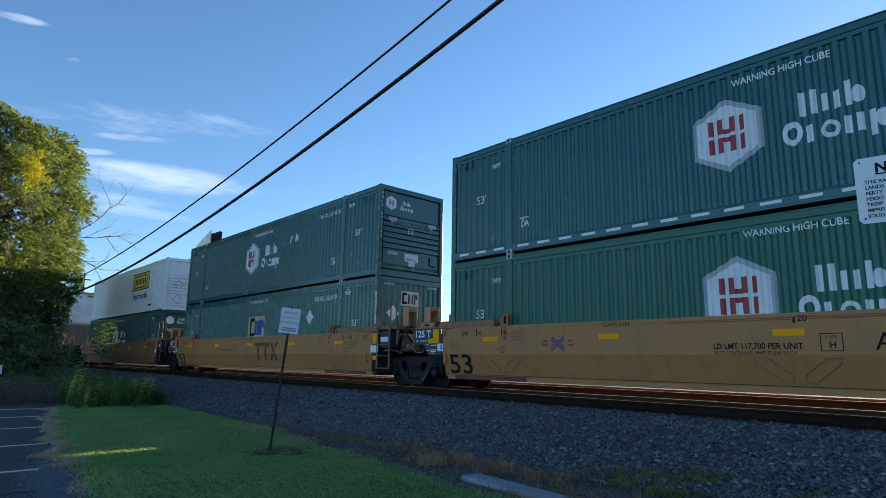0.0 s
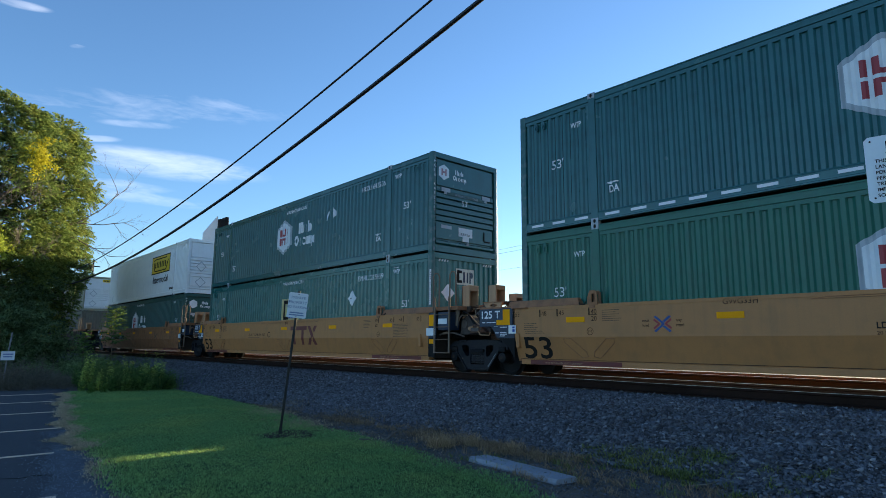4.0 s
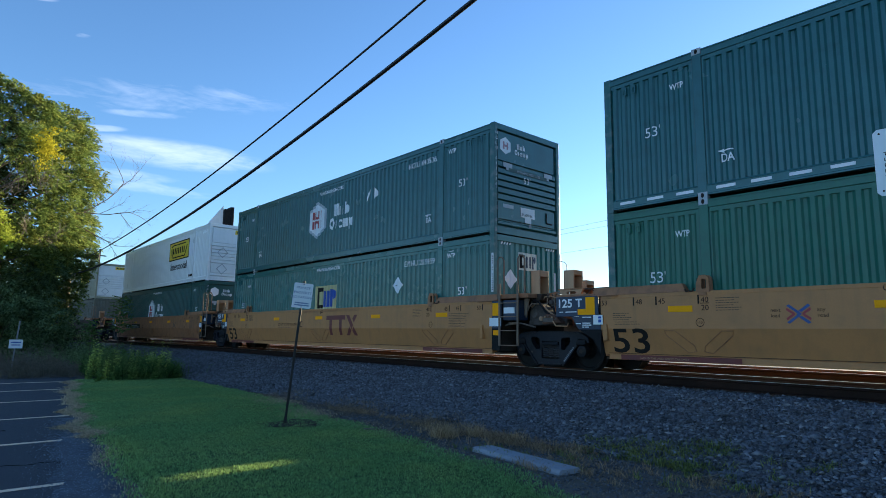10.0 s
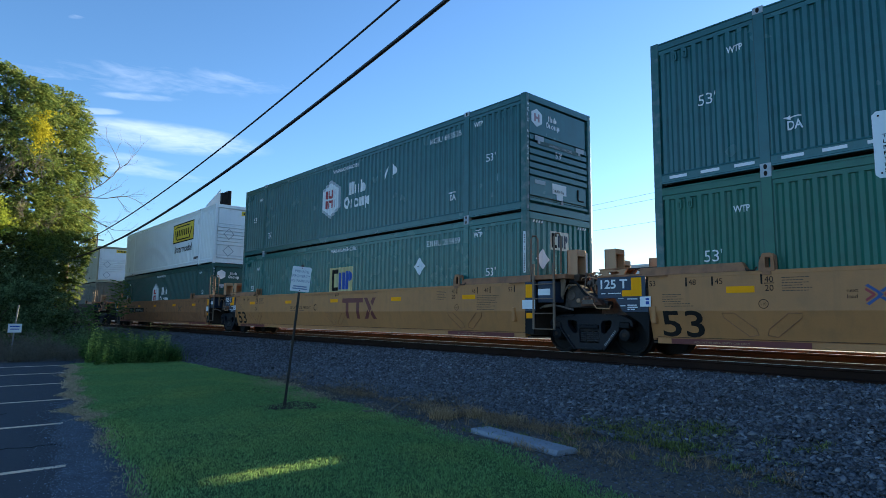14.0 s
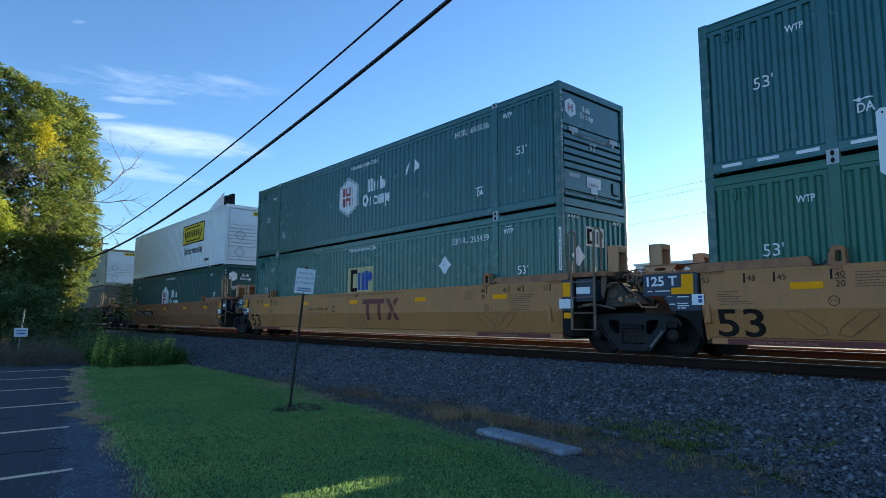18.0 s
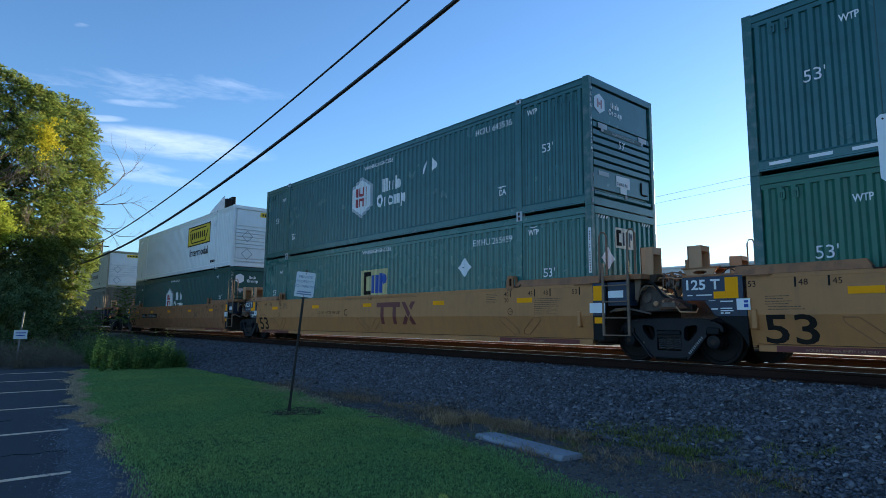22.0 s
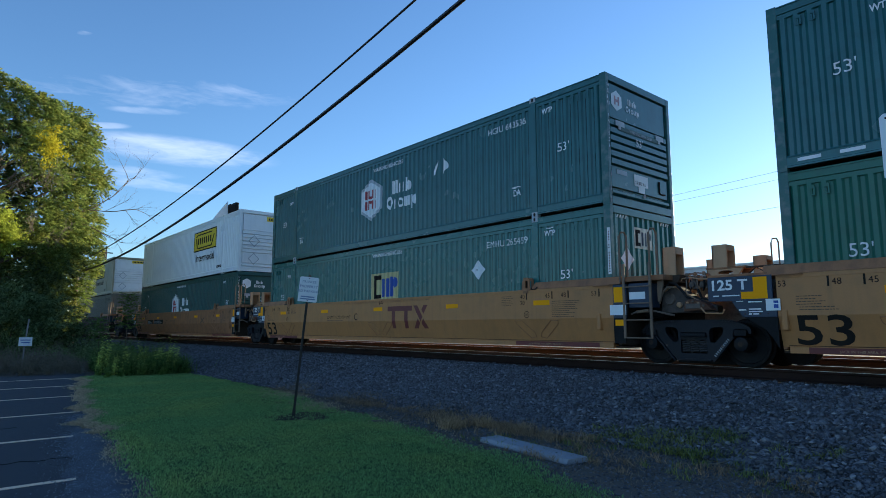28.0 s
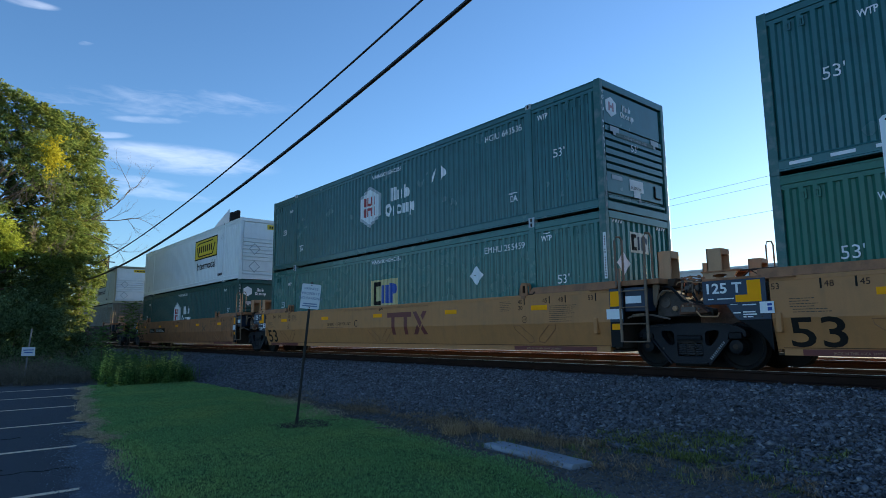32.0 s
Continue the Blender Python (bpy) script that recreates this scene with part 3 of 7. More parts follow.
def container(m, label, body=GREEN, end="ribs", deep=DEEP, fittings=False, dashes=False, frame_mat=None, end_mat=None):
    ob = thing("shipping_container", m, label, "container", "containers on the train")
    fm = frame_mat or body
    part("side_panel", folded_sheet(0.12, LENGTH - 0.12, 0.20, HIGH - 0.24, deep), body, ob)
    far = part("side_panel", folded_sheet(0.12, LENGTH - 0.12, 0.20, HIGH - 0.12, deep), body, ob)
    far.matrix_basis = pose(LENGTH, WIDE, 0, 0, 0, 180)
    part("roof", Geo().box(0.05, LENGTH - 0.05, 0.03, WIDE - 0.03, HIGH - 0.05, HIGH - 0.012), body, ob)
    part("floor", Geo().box(0.05, LENGTH - 0.05, 0.03, WIDE - 0.03, 0.10, 0.19), BLACK, ob)
    for y in (0, WIDE):
        a, b = (y - 0.012, y + 0.10) if y == 0 else (y - 0.10, y + 0.012)
        part("top_rail", Geo().prism([(a, HIGH - 0.165), (b, HIGH - 0.165), (b, HIGH - 0.02), ((a + b) / 2, HIGH), (a, HIGH - 0.02)], 0.1, LENGTH - 0.1), fm, ob, bevel=0.006)
        part("top_plate", Geo().box(0.1, LENGTH - 0.1, *((0.002, 0.05) if y == 0 else (y - 0.05, y - 0.002)), HIGH - 0.25, HIGH - 0.167), fm, ob, bevel=0.006)
        sgn = -1 if y == 0 else 1
        part("bottom_rail", Geo().prism([(y + sgn * 0.012, 0.06), (y - sgn * 0.12, 0.06), (y - sgn * 0.12, 0.27), (y - sgn * 0.015, 0.27), (y + sgn * 0.012, 0.235)], 0.1, LENGTH - 0.1), fm, ob, bevel=0.006)
        if y == 0:
            for xa, xb in ((0.16, 1.93), (2.13, LENGTH - 2.13), (LENGTH - 1.93, LENGTH - 0.16)):
                part("rail_flange", Geo().prism([(-0.030, 0.060), (-0.012, 0.060), (-0.012, 0.098), (-0.030, 0.085)], xa, xb), fm, ob)
                part("rail_flange", Geo().prism([(-0.022, 0.235), (-0.008, 0.235), (-0.008, 0.262)], xa, xb), fm, ob)
                part("rail_flange", Geo().prism([(-0.026, HIGH - 0.045), (-0.012, HIGH - 0.045), (-0.012, HIGH - 0.024), (-0.026, HIGH - 0.024)], xa, xb), fm, ob)
        for x in (0.0, LENGTH):
            x0, x1 = (0, 0.16) if x == 0 else (LENGTH - 0.16, LENGTH)
            part("corner_post", Geo().box(x0, x1, a - 0.004, b + 0.004, 0.0, HIGH + 0.004), GREEN_WORN if body in (GREEN, GREEN_LOW, GREEN_TEAL) else fm, ob, bevel=0.012)
        for x in (2.03, LENGTH - 2.03):
            if y == 0 and deep > 0.02:
                # thin dark strips paint the shade line along both edges of the post
                for k in (-0.094, 0.094):
                    part("seam", Geo().box(x + k - 0.005, x + k + 0.005, -0.001, 0.03, 0.27, HIGH - 0.17), GREEN_DARK, ob)
            p = part("lifting_post", Geo().box(x - 0.085, x + 0.085, a - 0.010, b, 0.0, HIGH), fm, ob, bevel=0.008)
            for z0, z1 in ((0.0, 0.125), (HIGH - 0.115, HIGH + 0.012)):
                part("corner_casting", Geo().box(x - 0.09, x + 0.09, a - 0.016 if y == 0 else a, b if y == 0 else b + 0.016, z0, z1), (PALE if fittings else fm), p, "pale steel corner casting" if fittings else "", bevel=0.01)
                if y == 0:
                    part("casting_hole", Geo().prism([(x + 0.030 * math.cos(i * math.pi / 6), (z0 + z1) / 2 + 0.045 * math.sin(i * math.pi / 6)) for i in range(12)], a - 0.020, a - 0.014, "y"), INK, p)
    for x, sgn in ((0, -1), (LENGTH, 1)):
        part("end_sill", Geo().box(x - 0.12 if sgn > 0 else x, x if sgn > 0 else x + 0.12, 0.1, WIDE - 0.1, 0.03, 0.20), fm, ob, bevel=0.008)
        part("end_header", Geo().box(x - 0.12 if sgn > 0 else x, x if sgn > 0 else x + 0.12, 0.1, WIDE - 0.1, HIGH - 0.16, HIGH), fm, ob, bevel=0.008)
    # left end: plain folded wall; right end: ribbed or folded
    me = folded_sheet(0.10, WIDE - 0.10, 0.18, HIGH - 0.14, 0.03)
    part("end_wall", me, body, ob, at=pose(0.03, WIDE, 0, 0, 0, -90))
    if end == "folds":
        part("end_wall", folded_sheet(0.10, WIDE - 0.10, 0.18, HIGH - 0.14, 0.035), body, ob, at=pose(LENGTH - 0.03, 0, 0, 0, 0, 90))
    else:
        xe, em = LENGTH, end_mat or body
        part("end_wall", Geo().box(xe - 0.13, xe - 0.095, 0.10, WIDE - 0.10, 0.18, HIGH - 0.14), em, ob)
        part("nose_panel", Geo().box(xe - 0.096, xe - 0.045, 0.17, WIDE - 0.17, 1.95, HIGH - 0.19), em, ob, bevel=0.004)
        part("lower_panel", Geo().box(xe - 0.096, xe - 0.045, 0.17, WIDE - 0.17, 0.42, 0.86), em, ob, bevel=0.004)
        for i in range(6):
            z = 0.98 + i * 0.172
            part("rib", Geo().prism([(xe - 0.096, z - 0.078), (xe - 0.022, z - 0.056), (xe - 0.022, z + 0.056), (xe - 0.096, z + 0.078)], 0.15, WIDE - 0.15, "y"), em, ob)
        part("rib", Geo().prism([(xe - 0.056, 0.25), (xe - 0.012, 0.28), (xe - 0.012, 0.34), (xe - 0.056, 0.37)], 0.15, WIDE - 0.15, "y"), em, ob)
    if dashes:
        for i in range(25):
            x = 0.32 + i * 0.60 + (0.16 if i > 2 else 0)
            if abs(x + 0.16 - 2.03) > 0.2 and abs(x + 0.16 - (LENGTH - 2.03)) > 0.2:
                part("reflective_strip", Geo().box(x, x + 0.34, -0.016, -0.011, 0.145, 0.20), WHITE, ob)
    for x in (0.485, 0.69, LENGTH - 0.485, LENGTH - 0.69, LENGTH - 0.895):
        ring_box = part("lashing_ring", plate(rounded(rect(x - 0.045, x + 0.045, HIGH - 0.455, HIGH - 0.285), 0.02), [rounded(rect(x - 0.022, x + 0.022, HIGH - 0.435, HIGH - 0.335), 0.012)], -0.010, 0.03), fm, ob)
        part("pocket", Geo().box(x - 0.024, x + 0.024, 0.012, 0.02, HIGH - 0.437, HIGH - 0.333), GREEN_DARK if body is not WHITE_BOX else PALE, ring_box)
    return ob


def standard_marks(ob, warn=2.54):
    """The green containers' common white markings on the side towards the camera."""
    marked(ob, "53'", 0.90, 1.42, 0.215)
    marked(ob, "53'", LENGTH - 1.34, 1.42, 0.205)
    marked(ob, "WTP", 1.47, 2.25, 0.12, bold=0.004, stretch=0.76)
    marked(ob, "WTP", LENGTH - 1.76, 2.42, 0.13, bold=0.004, stretch=0.76)
    marked(ob, "DA", 2.38, 0.62, 0.155, bold=0.004, stretch=0.78)
    marked(ob, "DA", LENGTH - 2.72, 0.62, 0.155, bold=0.004, stretch=0.78)
    for x in (2.38, LENGTH - 2.72):
        part("arrow_bar", painted(flat([rect(0.05, 0.24, 0, 0.022), [(-0.02, 0.005), (0.08, -0.03), (0.07, 0.05)]]), x - 0.02, 0.82), WHITE, ob)
    marked(ob, "WARNING HIGH CUBE", 7.36, warn, 0.125, bold=0.003, stretch=0.87)


ZA = 0.355
moving = []                            # things that ride with the train: object, place at zero


def ride(ob, x, y=SIDE_Y, z=0.0):
    moving.append((ob, x, y, z))
    ob.matrix_basis = pose(x, y, z)
    return ob


def small_marks(ob, x, z, rows, w, deep=0.0, mat=None, step=0.055, h=0.022):
    """Lines of writing too small to read, as plain bars."""
    polys, rnd = [], random.Random(int(abs(x * 100)) + rows)
    for i in range(rows):
        u, end = 0.0, w * rnd.uniform(0.6, 1.0)
        while u < end - 0.02:
            k = min(rnd.uniform(0.05, 0.16), end - u)
            polys.append(rect(u, u + k, -i * step, -i * step + h))
            u += k + 0.025
    part("small_print", painted(flat(polys), x, z, deep), mat or INK, ob)


def end_marks(ob, bars=True):
    """Markings on a ribbed right-hand end."""
    turn = pose(LENGTH - 0.040, 0, 0, 0, 0, 90)

    def on_end(name, me, mat, y, z, out=0.0, label=""):
        me = painted(me, y, z, 0.0)
        for piece in islands(me) if name == "letter" else (me,):
            part(name, piece, mat, ob, label, at=turn @ pose(0, -out, 0))

    on_end("hexagon", flat([hexagon(0, 0, 0.20, 0.23)]), WHITE, 0.44, 2.36, label="white hexagon")
    if bars:
        for q in (rect(-0.10, -0.04, -0.1, 0.1), rect(0.04, 0.10, -0.1, 0.1), rect(-0.04, 0.04, -0.03, 0.03)):
            on_end("emblem_bar", flat([q]), PALE_RED, 0.44, 2.36, 0.004)
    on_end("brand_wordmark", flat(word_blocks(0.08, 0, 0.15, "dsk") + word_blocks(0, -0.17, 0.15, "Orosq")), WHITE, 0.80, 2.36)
    on_end("letter", lettering("53'", 0.17), WHITE, 1.1, 1.46, 0.034)
    on_end("warning_strip", flat([rect(0, 1.55, 0, 0.10)]), GREEN_DARK, 0.5, 1.70, 0.030)
    on_end("letter", lettering("WARNING HIGH CUBE", 0.065), PALE, 0.85, 1.715, 0.034)
    for y in (0.32, 1.95):
        on_end("light_cover", flat([rect(0, 0.34, 0, 0.12), rect(0.1, 0.2, -0.07, 0.0)]), PALE, y, 1.78, 0.036)
    on_end("plate", flat([rect(0, 0.56, 0, 0.26), rect(0.16, 0.42, -0.14, 0.0)]), WHITE, 1.02, 0.56, label="white weight plate")
    on_end("letter", lettering("24,800 lbs", 0.075), INK, 1.05, 0.60, 0.004)
    on_end("label_plate", flat([rect(0, 0.40, 0, 0.10)]), PALE, 0.35, 0.72)
    part("latch_handle", Geo().tube([(LENGTH - 0.03, 2.06, 0.80), (LENGTH - 0.03, 2.06, 0.56), (LENGTH - 0.03, 2.09, 0.52), (LENGTH - 0.03, 2.30, 0.52)], 0.018, 6), INK, ob, "dark latch handle")
    for y, z, w in ((0.03, 0.30, 0.05), (0.07, 0.62, 0.03), (0.02, 0.05, 0.06), (2.50, 0.25, 0.04), (2.47, 1.0, 0.03), (1.3, 0.30, 0.10), (0.05, 1.15, 0.02)):
        on_end("scuff", flat([[(0, 0), (w, 0.02), (w * 0.8, 0.09), (w * 0.3, 0.12), (-0.01, 0.05)]]), FADED_WHITE, y, z, 0.047)
    # number written down the corner post
    for i, ch in enumerate("HGIU 643536"):
        if ch != " ":
            on_end("letter", lettering(ch, 0.085), WHITE, 0.022, 2.58 - i * 0.135, 0.046)


def green_stack_car(x, kind):
    """Upper and lower green containers of one car; kind: which markings they carry."""
    top = ride(container(pose(0, 0, 0), "dark green corrugated 53 foot container stacked on another", GREEN, "ribs", fittings=True, dashes=(kind == "B")), x, z=ZA + HIGH)
    low = ride(container(pose(0, 0, 0), "green corrugated 53 foot container sitting in a tan well car", GREEN_LOW if kind == "B" else GREEN_TEAL, "folds", fittings=True), x, z=ZA)
    standard_marks(top, 2.42)
    standard_marks(low)
    emblem(top, 7.21, 1.55)
    end_marks(top)
    if kind == "B":
        emblem(low, 7.21, 1.55)
    else:
        marked(top, "HGIU 643536", 12.58, 2.34, 0.165)
        for tri in ([(0, 0), (0.12, 0.02), (0.2, 0.42)], [(0.42, 0.0), (0.70, 0.18), (0.46, 0.44)]):
            part("arrow", painted(flat([tri]), 10.36, 1.72), WHITE, top)
        part("overline", painted(flat([rect(0, 0.20, 0, 0.02)]), LENGTH - 1.70, 2.59), WHITE, low)
        marked(low, "EMHU 265459", 12.50, 2.33, 0.165)
        part("plate", painted(flat([rect(0, 1.44, 0, 0.80)]), 7.33, 1.22), CREAM, low, "cream brand panel")
        part("brand_mark", painted(flat([rect(0.10, 0.26, 0.02, 0.74), rect(0.26, 0.5, 0.60, 0.74), rect(0.26, 0.5, 0.02, 0.14)]), 7.33, 1.22, lift=0.007), INK, low)
        part("brand_mark", painted(flat([rect(0.56, 0.69, 0.06, 0.62), rect(0.80, 0.93, 0.06, 0.62), rect(1.02, 1.13, 0.06, 0.66), *disc(1.23, 0.48, 0.12, 0.17)]), 7.33, 1.22, lift=0.007), BLUE, low)
        part("diamond", painted(flat([[(0, -0.25), (0.25, 0), (0, 0.25), (-0.25, 0)]]), 12.19, 1.81, follow=0.5), WHITE, low, "white diamond placard")
        part("diamond_line", painted(flat([[(0, -0.02), (0.1, 0), (0, 0.02), (-0.1, 0)]]), 12.19, 1.81, lift=0.008), INK, low)
        turn = pose(LENGTH - 0.03, 0, 0, 0, 0, 90)
        part("plate", painted(flat([rect(0, 0.72, 0, 0.46)]), 0.92, 2.06, 0.035, follow=0.4), PALE_CREAM, low, "cream brand panel", at=turn)
        part("brand_mark", painted(flat([rect(0.05, 0.13, 0.05, 0.41), rect(0.13, 0.25, 0.33, 0.41), rect(0.13, 0.25, 0.05, 0.13)]), 0.92, 2.06, 0.035, 0.007, 0.4), INK, low, at=turn)
        part("brand_mark", painted(flat([rect(0.29, 0.35, 0.07, 0.37), rect(0.43, 0.49, 0.07, 0.37), rect(0.53, 0.58, 0.05, 0.38), *disc(0.63, 0.29, 0.05, 0.09)]), 0.92, 2.06, 0.035, 0.007, 0.4), NAVY, low, at=turn)
        part("diamond", painted(flat([[(0, -0.25), (0.25, 0), (0, 0.25), (-0.25, 0)]]), 0.62, 1.80, 0.035, follow=0.4), WHITE, low, "white diamond placard", at=turn)
        strip = part("label_strip", flat([rect(0, 0.075, 0, 0.97)]), WHITE, low, "white label strip down the corner post", at=pose(LENGTH - 0.085, -0.021, 1.44))
        part("small_print", flat([rect(0.022, 0.052, 0.04 + 0.055 * i, 0.07 + 0.055 * i) for i in range(16) if i not in (8, 11)]), INK, strip, at=pose(0, -0.003, 0))
        part("label_strip", painted(flat([rect(0, 0.08, 0, 0.5)]), 2.35, 1.58, 0.0), PALE, low, at=turn)
        part("corner_flash", painted(flat([[(0.1 * i, 0), (0.1 * i + 0.05, 0), (0.1 * i + 0.09, 0.07), (0.1 * i + 0.04, 0.07)] for i in range(4)]), 0.25, 2.66, 0.0), WHITE, low, at=turn)
        part("corner_flash", painted(flat([[(0.1 * i, 0), (0.1 * i + 0.05, 0), (0.1 * i + 0.09, 0.07), (0.1 * i + 0.04, 0.07)] for i in range(4)]), 2.0, 2.66, 0.0), WHITE, low, at=turn)
    return top, low


def white_container(x, z, paint=WHITE_BOX, label="white ribbed 53 foot container on top of another"):
    ob = ride(container(pose(0, 0, 0), label, paint, "ribs", deep=0.018, end_mat=WHITE_BOX), x, z=z)
    part("brand_panel", painted(flat([rect(0, 3.3, 0, 1.05)]), 9.9, 1.42, 0.0), INK, ob, "yellow and black brand panel")
    part("brand_panel", painted(flat([rect(0.07, 3.23, 0.06, 0.99)]), 9.9, 1.42, 0.0, 0.007), BRAND_YELLOW, ob)
    part("brand_mark", painted(flat([rect(0.62 + i * 0.30, 0.78 + i * 0.30, 0.36, 0.70) for i in range(7)]), 9.9, 1.42, 0.0, 0.010), INK, ob)
    for q in ([(0.30, 0.82), (0.62, 0.90), (2.70, 0.90), (2.70, 0.84), (0.62, 0.84), (0.34, 0.76)], [(0.30, 0.70), (0.44, 0.70), (0.62, 0.20), (0.50, 0.16)], [(0.62, 0.14), (2.66, 0.14), (2.66, 0.20), (0.62, 0.20)],
              [(2.70, 0.16), (2.60, 0.20), (2.92, 0.74), (3.02, 0.70)]):
        part("brand_mark", painted(flat([q]), 9.9, 1.42, 0.0, 0.010), INK, ob)
    for me in islands(painted(lettering("Intermodal", 0.40, 0.006, 1.12), 10.25, 0.88, 0.0)):
        part("letter", me, INK, ob)
    small_marks(ob, 13.4, 0.36, 1, 0.9, h=0.12)
    turn = pose(LENGTH - 0.040, 0, 0, 0, 0, 90)
    part("brand_panel", painted(flat([rect(0, 0.95, 0, 0.22)]), 1.3, 2.45, 0.0), BRAND_YELLOW, ob, at=turn)
    part("brand_mark", painted(flat([rect(0.1 + i * 0.11, 0.17 + i * 0.11, 0.05, 0.16) for i in range(7)]), 1.3, 2.45, 0.0, 0.007), INK, ob, at=turn)
    for y, zz in ((0.7, 1.45), (0.7, 0.62)):
        part("placard_holder", painted(flat(ring(0, 0, 0.28, 0.28, 4, 0.82)), y, zz, 0.0, 0.036), PALE, ob, at=turn)
    return ob


# ---- well cars ----
def bracket(ob, x, y, z, w=0.30, d=0.34, h=0.56):
    """A tan steel stop with an open pocket towards +x."""
    t = 0.03
    g = Geo().box(x, x + t, y, y + d, z, z + h).box(x, x + w, y, y + t, z, z + h).box(x, x + w, y + d - t, y + d, z, z + h)
    g.box(x + t, x + w, y + t, y + d - t, z + h * 0.74, z + h)
    return part("end_stop", g, STOP_TAN, ob, "open-fronted tan steel stop", bevel=0.006)


def well_car(x, paint=TAN, label="tan steel well car unit with black markings"):
    ob = ride(thing("well_car", pose(0, 0, 0), label, "well car", "well cars of the train"), x)
    a, b = -0.08, LENGTH + 0.12
    for far in (False, True):
        def yy(v):
            return WIDE - v if far else v
        def poly(ps):
            return [(yy(p), q) for p, q in ps]
        part("side_sheet", Geo().prism(poly([(-0.20, 1.53), (-0.20, 0.90), (-0.07, 0.40), (-0.04, 0.40), (-0.17, 0.90), (-0.17, 1.53)]), a, b), paint, ob, bevel=0.006)
        part("top_chord", Geo().prism(poly([(-0.205, 1.49), (-0.205, 1.56), (-0.03, 1.56), (-0.03, 1.49)]), a, b), paint, ob, bevel=0.008)
        part("bottom_chord", Geo().prism(poly([(-0.085, 0.30), (-0.085, 0.41), (0.10, 0.37), (0.10, 0.30)]), a + 0.1, b - 0.1), paint, ob, bevel=0.008)
        part("drip_edge", Geo().prism(poly([(-0.080, 0.418), (-0.098, 0.418), (-0.098, 0.426), (-0.078, 0.426)]), a + 0.1, b - 0.1), BROWN, ob)
        for x0, x1, xi in ((-0.28, 1.72, 1), (LENGTH - 2.05, LENGTH + 0.28, -1)):
            g = Geo()
            t0, t1 = (x0, x1 - 0.10) if xi > 0 else (x0 + 0.10, x1)
            g.add([(x0, yy(-0.20), 1.562), (x1, yy(-0.20), 1.562), (x1, yy(-0.02), 1.562), (x0, yy(-0.02), 1.562),
                   (t0, yy(-0.13), 1.72), (t1, yy(-0.13), 1.72), (t1, yy(-0.02), 1.72), (t0, yy(-0.02), 1.72)],
                  [(0, 3, 2, 1), (4, 5, 6, 7), (0, 1, 5, 4), (1, 2, 6, 5), (2, 3, 7, 6), (3, 0, 4, 7)])
            part("guide_ledge", g, TAN_DIRTY, ob, bevel=0.008)
            xl = 2.03 if xi > 0 else LENGTH - 2.18
            for ya, yb in ((-0.22, -0.19), (-0.09, -0.06)):
                part("latch", plate([(xl - 0.12, 1.54), (xl + 0.13, 1.54), (xl + 0.12, 1.80), (xl + 0.07, 1.84), (xl - 0.05, 1.84), (xl - 0.11, 1.70)], [rounded(rect(xl - 0.01, xl + 0.07, 1.60, 1.77), 0.02)], min(yy(ya), yy(yb)), max(yy(ya), yy(yb))), TAN_DIRTY, ob, bevel=0.006)
            part("latch_pin", Geo().box(xl - 0.11, xl - 0.05, min(yy(-0.19), yy(-0.09)), max(yy(-0.19), yy(-0.09)), 1.562, 1.79), BROWN, ob, bevel=0.006)
            part("latch_plate", Geo().box(xl - 0.07, xl + 0.07, min(yy(-0.225), yy(-0.2)), max(yy(-0.225), yy(-0.2)), 1.48, 1.54), TAN_DIRTY, ob, bevel=0.006)
            xr = 0.10 if xi > 0 else LENGTH - 0.10
            part("grab_bar", Geo().tube([(xr - 0.22, yy(-0.21), 1.545), (xr - 0.20, yy(-0.27), 1.55), (xr + 0.20, yy(-0.27), 1.55), (xr + 0.22, yy(-0.21), 1.545)], 0.014, 6), TAN_DIRTY, ob)
            xh = xl - 0.24 * xi
            part("latch_handle", Geo().tube([(xh - 0.09, yy(-0.19), 1.60), (xh - 0.07, yy(-0.215), 1.565), (xh + 0.06, yy(-0.215), 1.565), (xh + 0.09, yy(-0.19), 1.62)], 0.014, 6), BROWN, ob, smooth=True)
            xv = -0.02 if xi > 0 else LENGTH - 0.27
            part("stake_pocket", Geo().box(xv, xv + 0.09, min(yy(-0.235), yy(-0.12)), max(yy(-0.235), yy(-0.12)), 0.66, 0.99), paint, ob, bevel=0.02)
    part("well_floor", Geo().box(-0.10, LENGTH + 0.21, 0.0, WIDE, 0.30, 0.34), BROWN, ob)
    # raised gusset outlines on the lower side
    for c in (1.90, LENGTH / 2, LENGTH - 1.90):
        for s in (-1, 1):
            pts = [(c + s * 0.07, 0.50), (c + s * 0.22, 0.47), (c + s * 0.60, 0.78), (c + s * 0.62, 0.86), (c + s * 0.42, 0.86), (c + s * 0.10, 0.60)]
            g = Geo()
            g.tube([(px, -0.20 + max(0, (0.90 - pz)) * 0.26 - 0.004, pz) for px, pz in pts + pts[:1]], 0.009, 5)
            part("gusset_edge", g, TAN_DIRTY, ob)
    part("weld_line", Geo().tube([(6.0, -0.203, 1.46), (6.25, -0.203, 1.49), (10.2, -0.203, 1.49), (10.45, -0.203, 1.46), (6.0, -0.203, 1.46)], 0.006, 4), TAN_DIRTY, ob)
    # left end
    part("end_bulkhead", Geo().box(-0.09, -0.02, -0.05, WIDE + 0.05, 0.36, 1.56), TAN_DIRTY, ob, bevel=0.01)
    part("marker_panel", Geo().box(-1.19, -0.13, -0.225, -0.195, 1.15, 1.565), NAVY, ob, "navy panel with white and yellow markings", bevel=0.006)
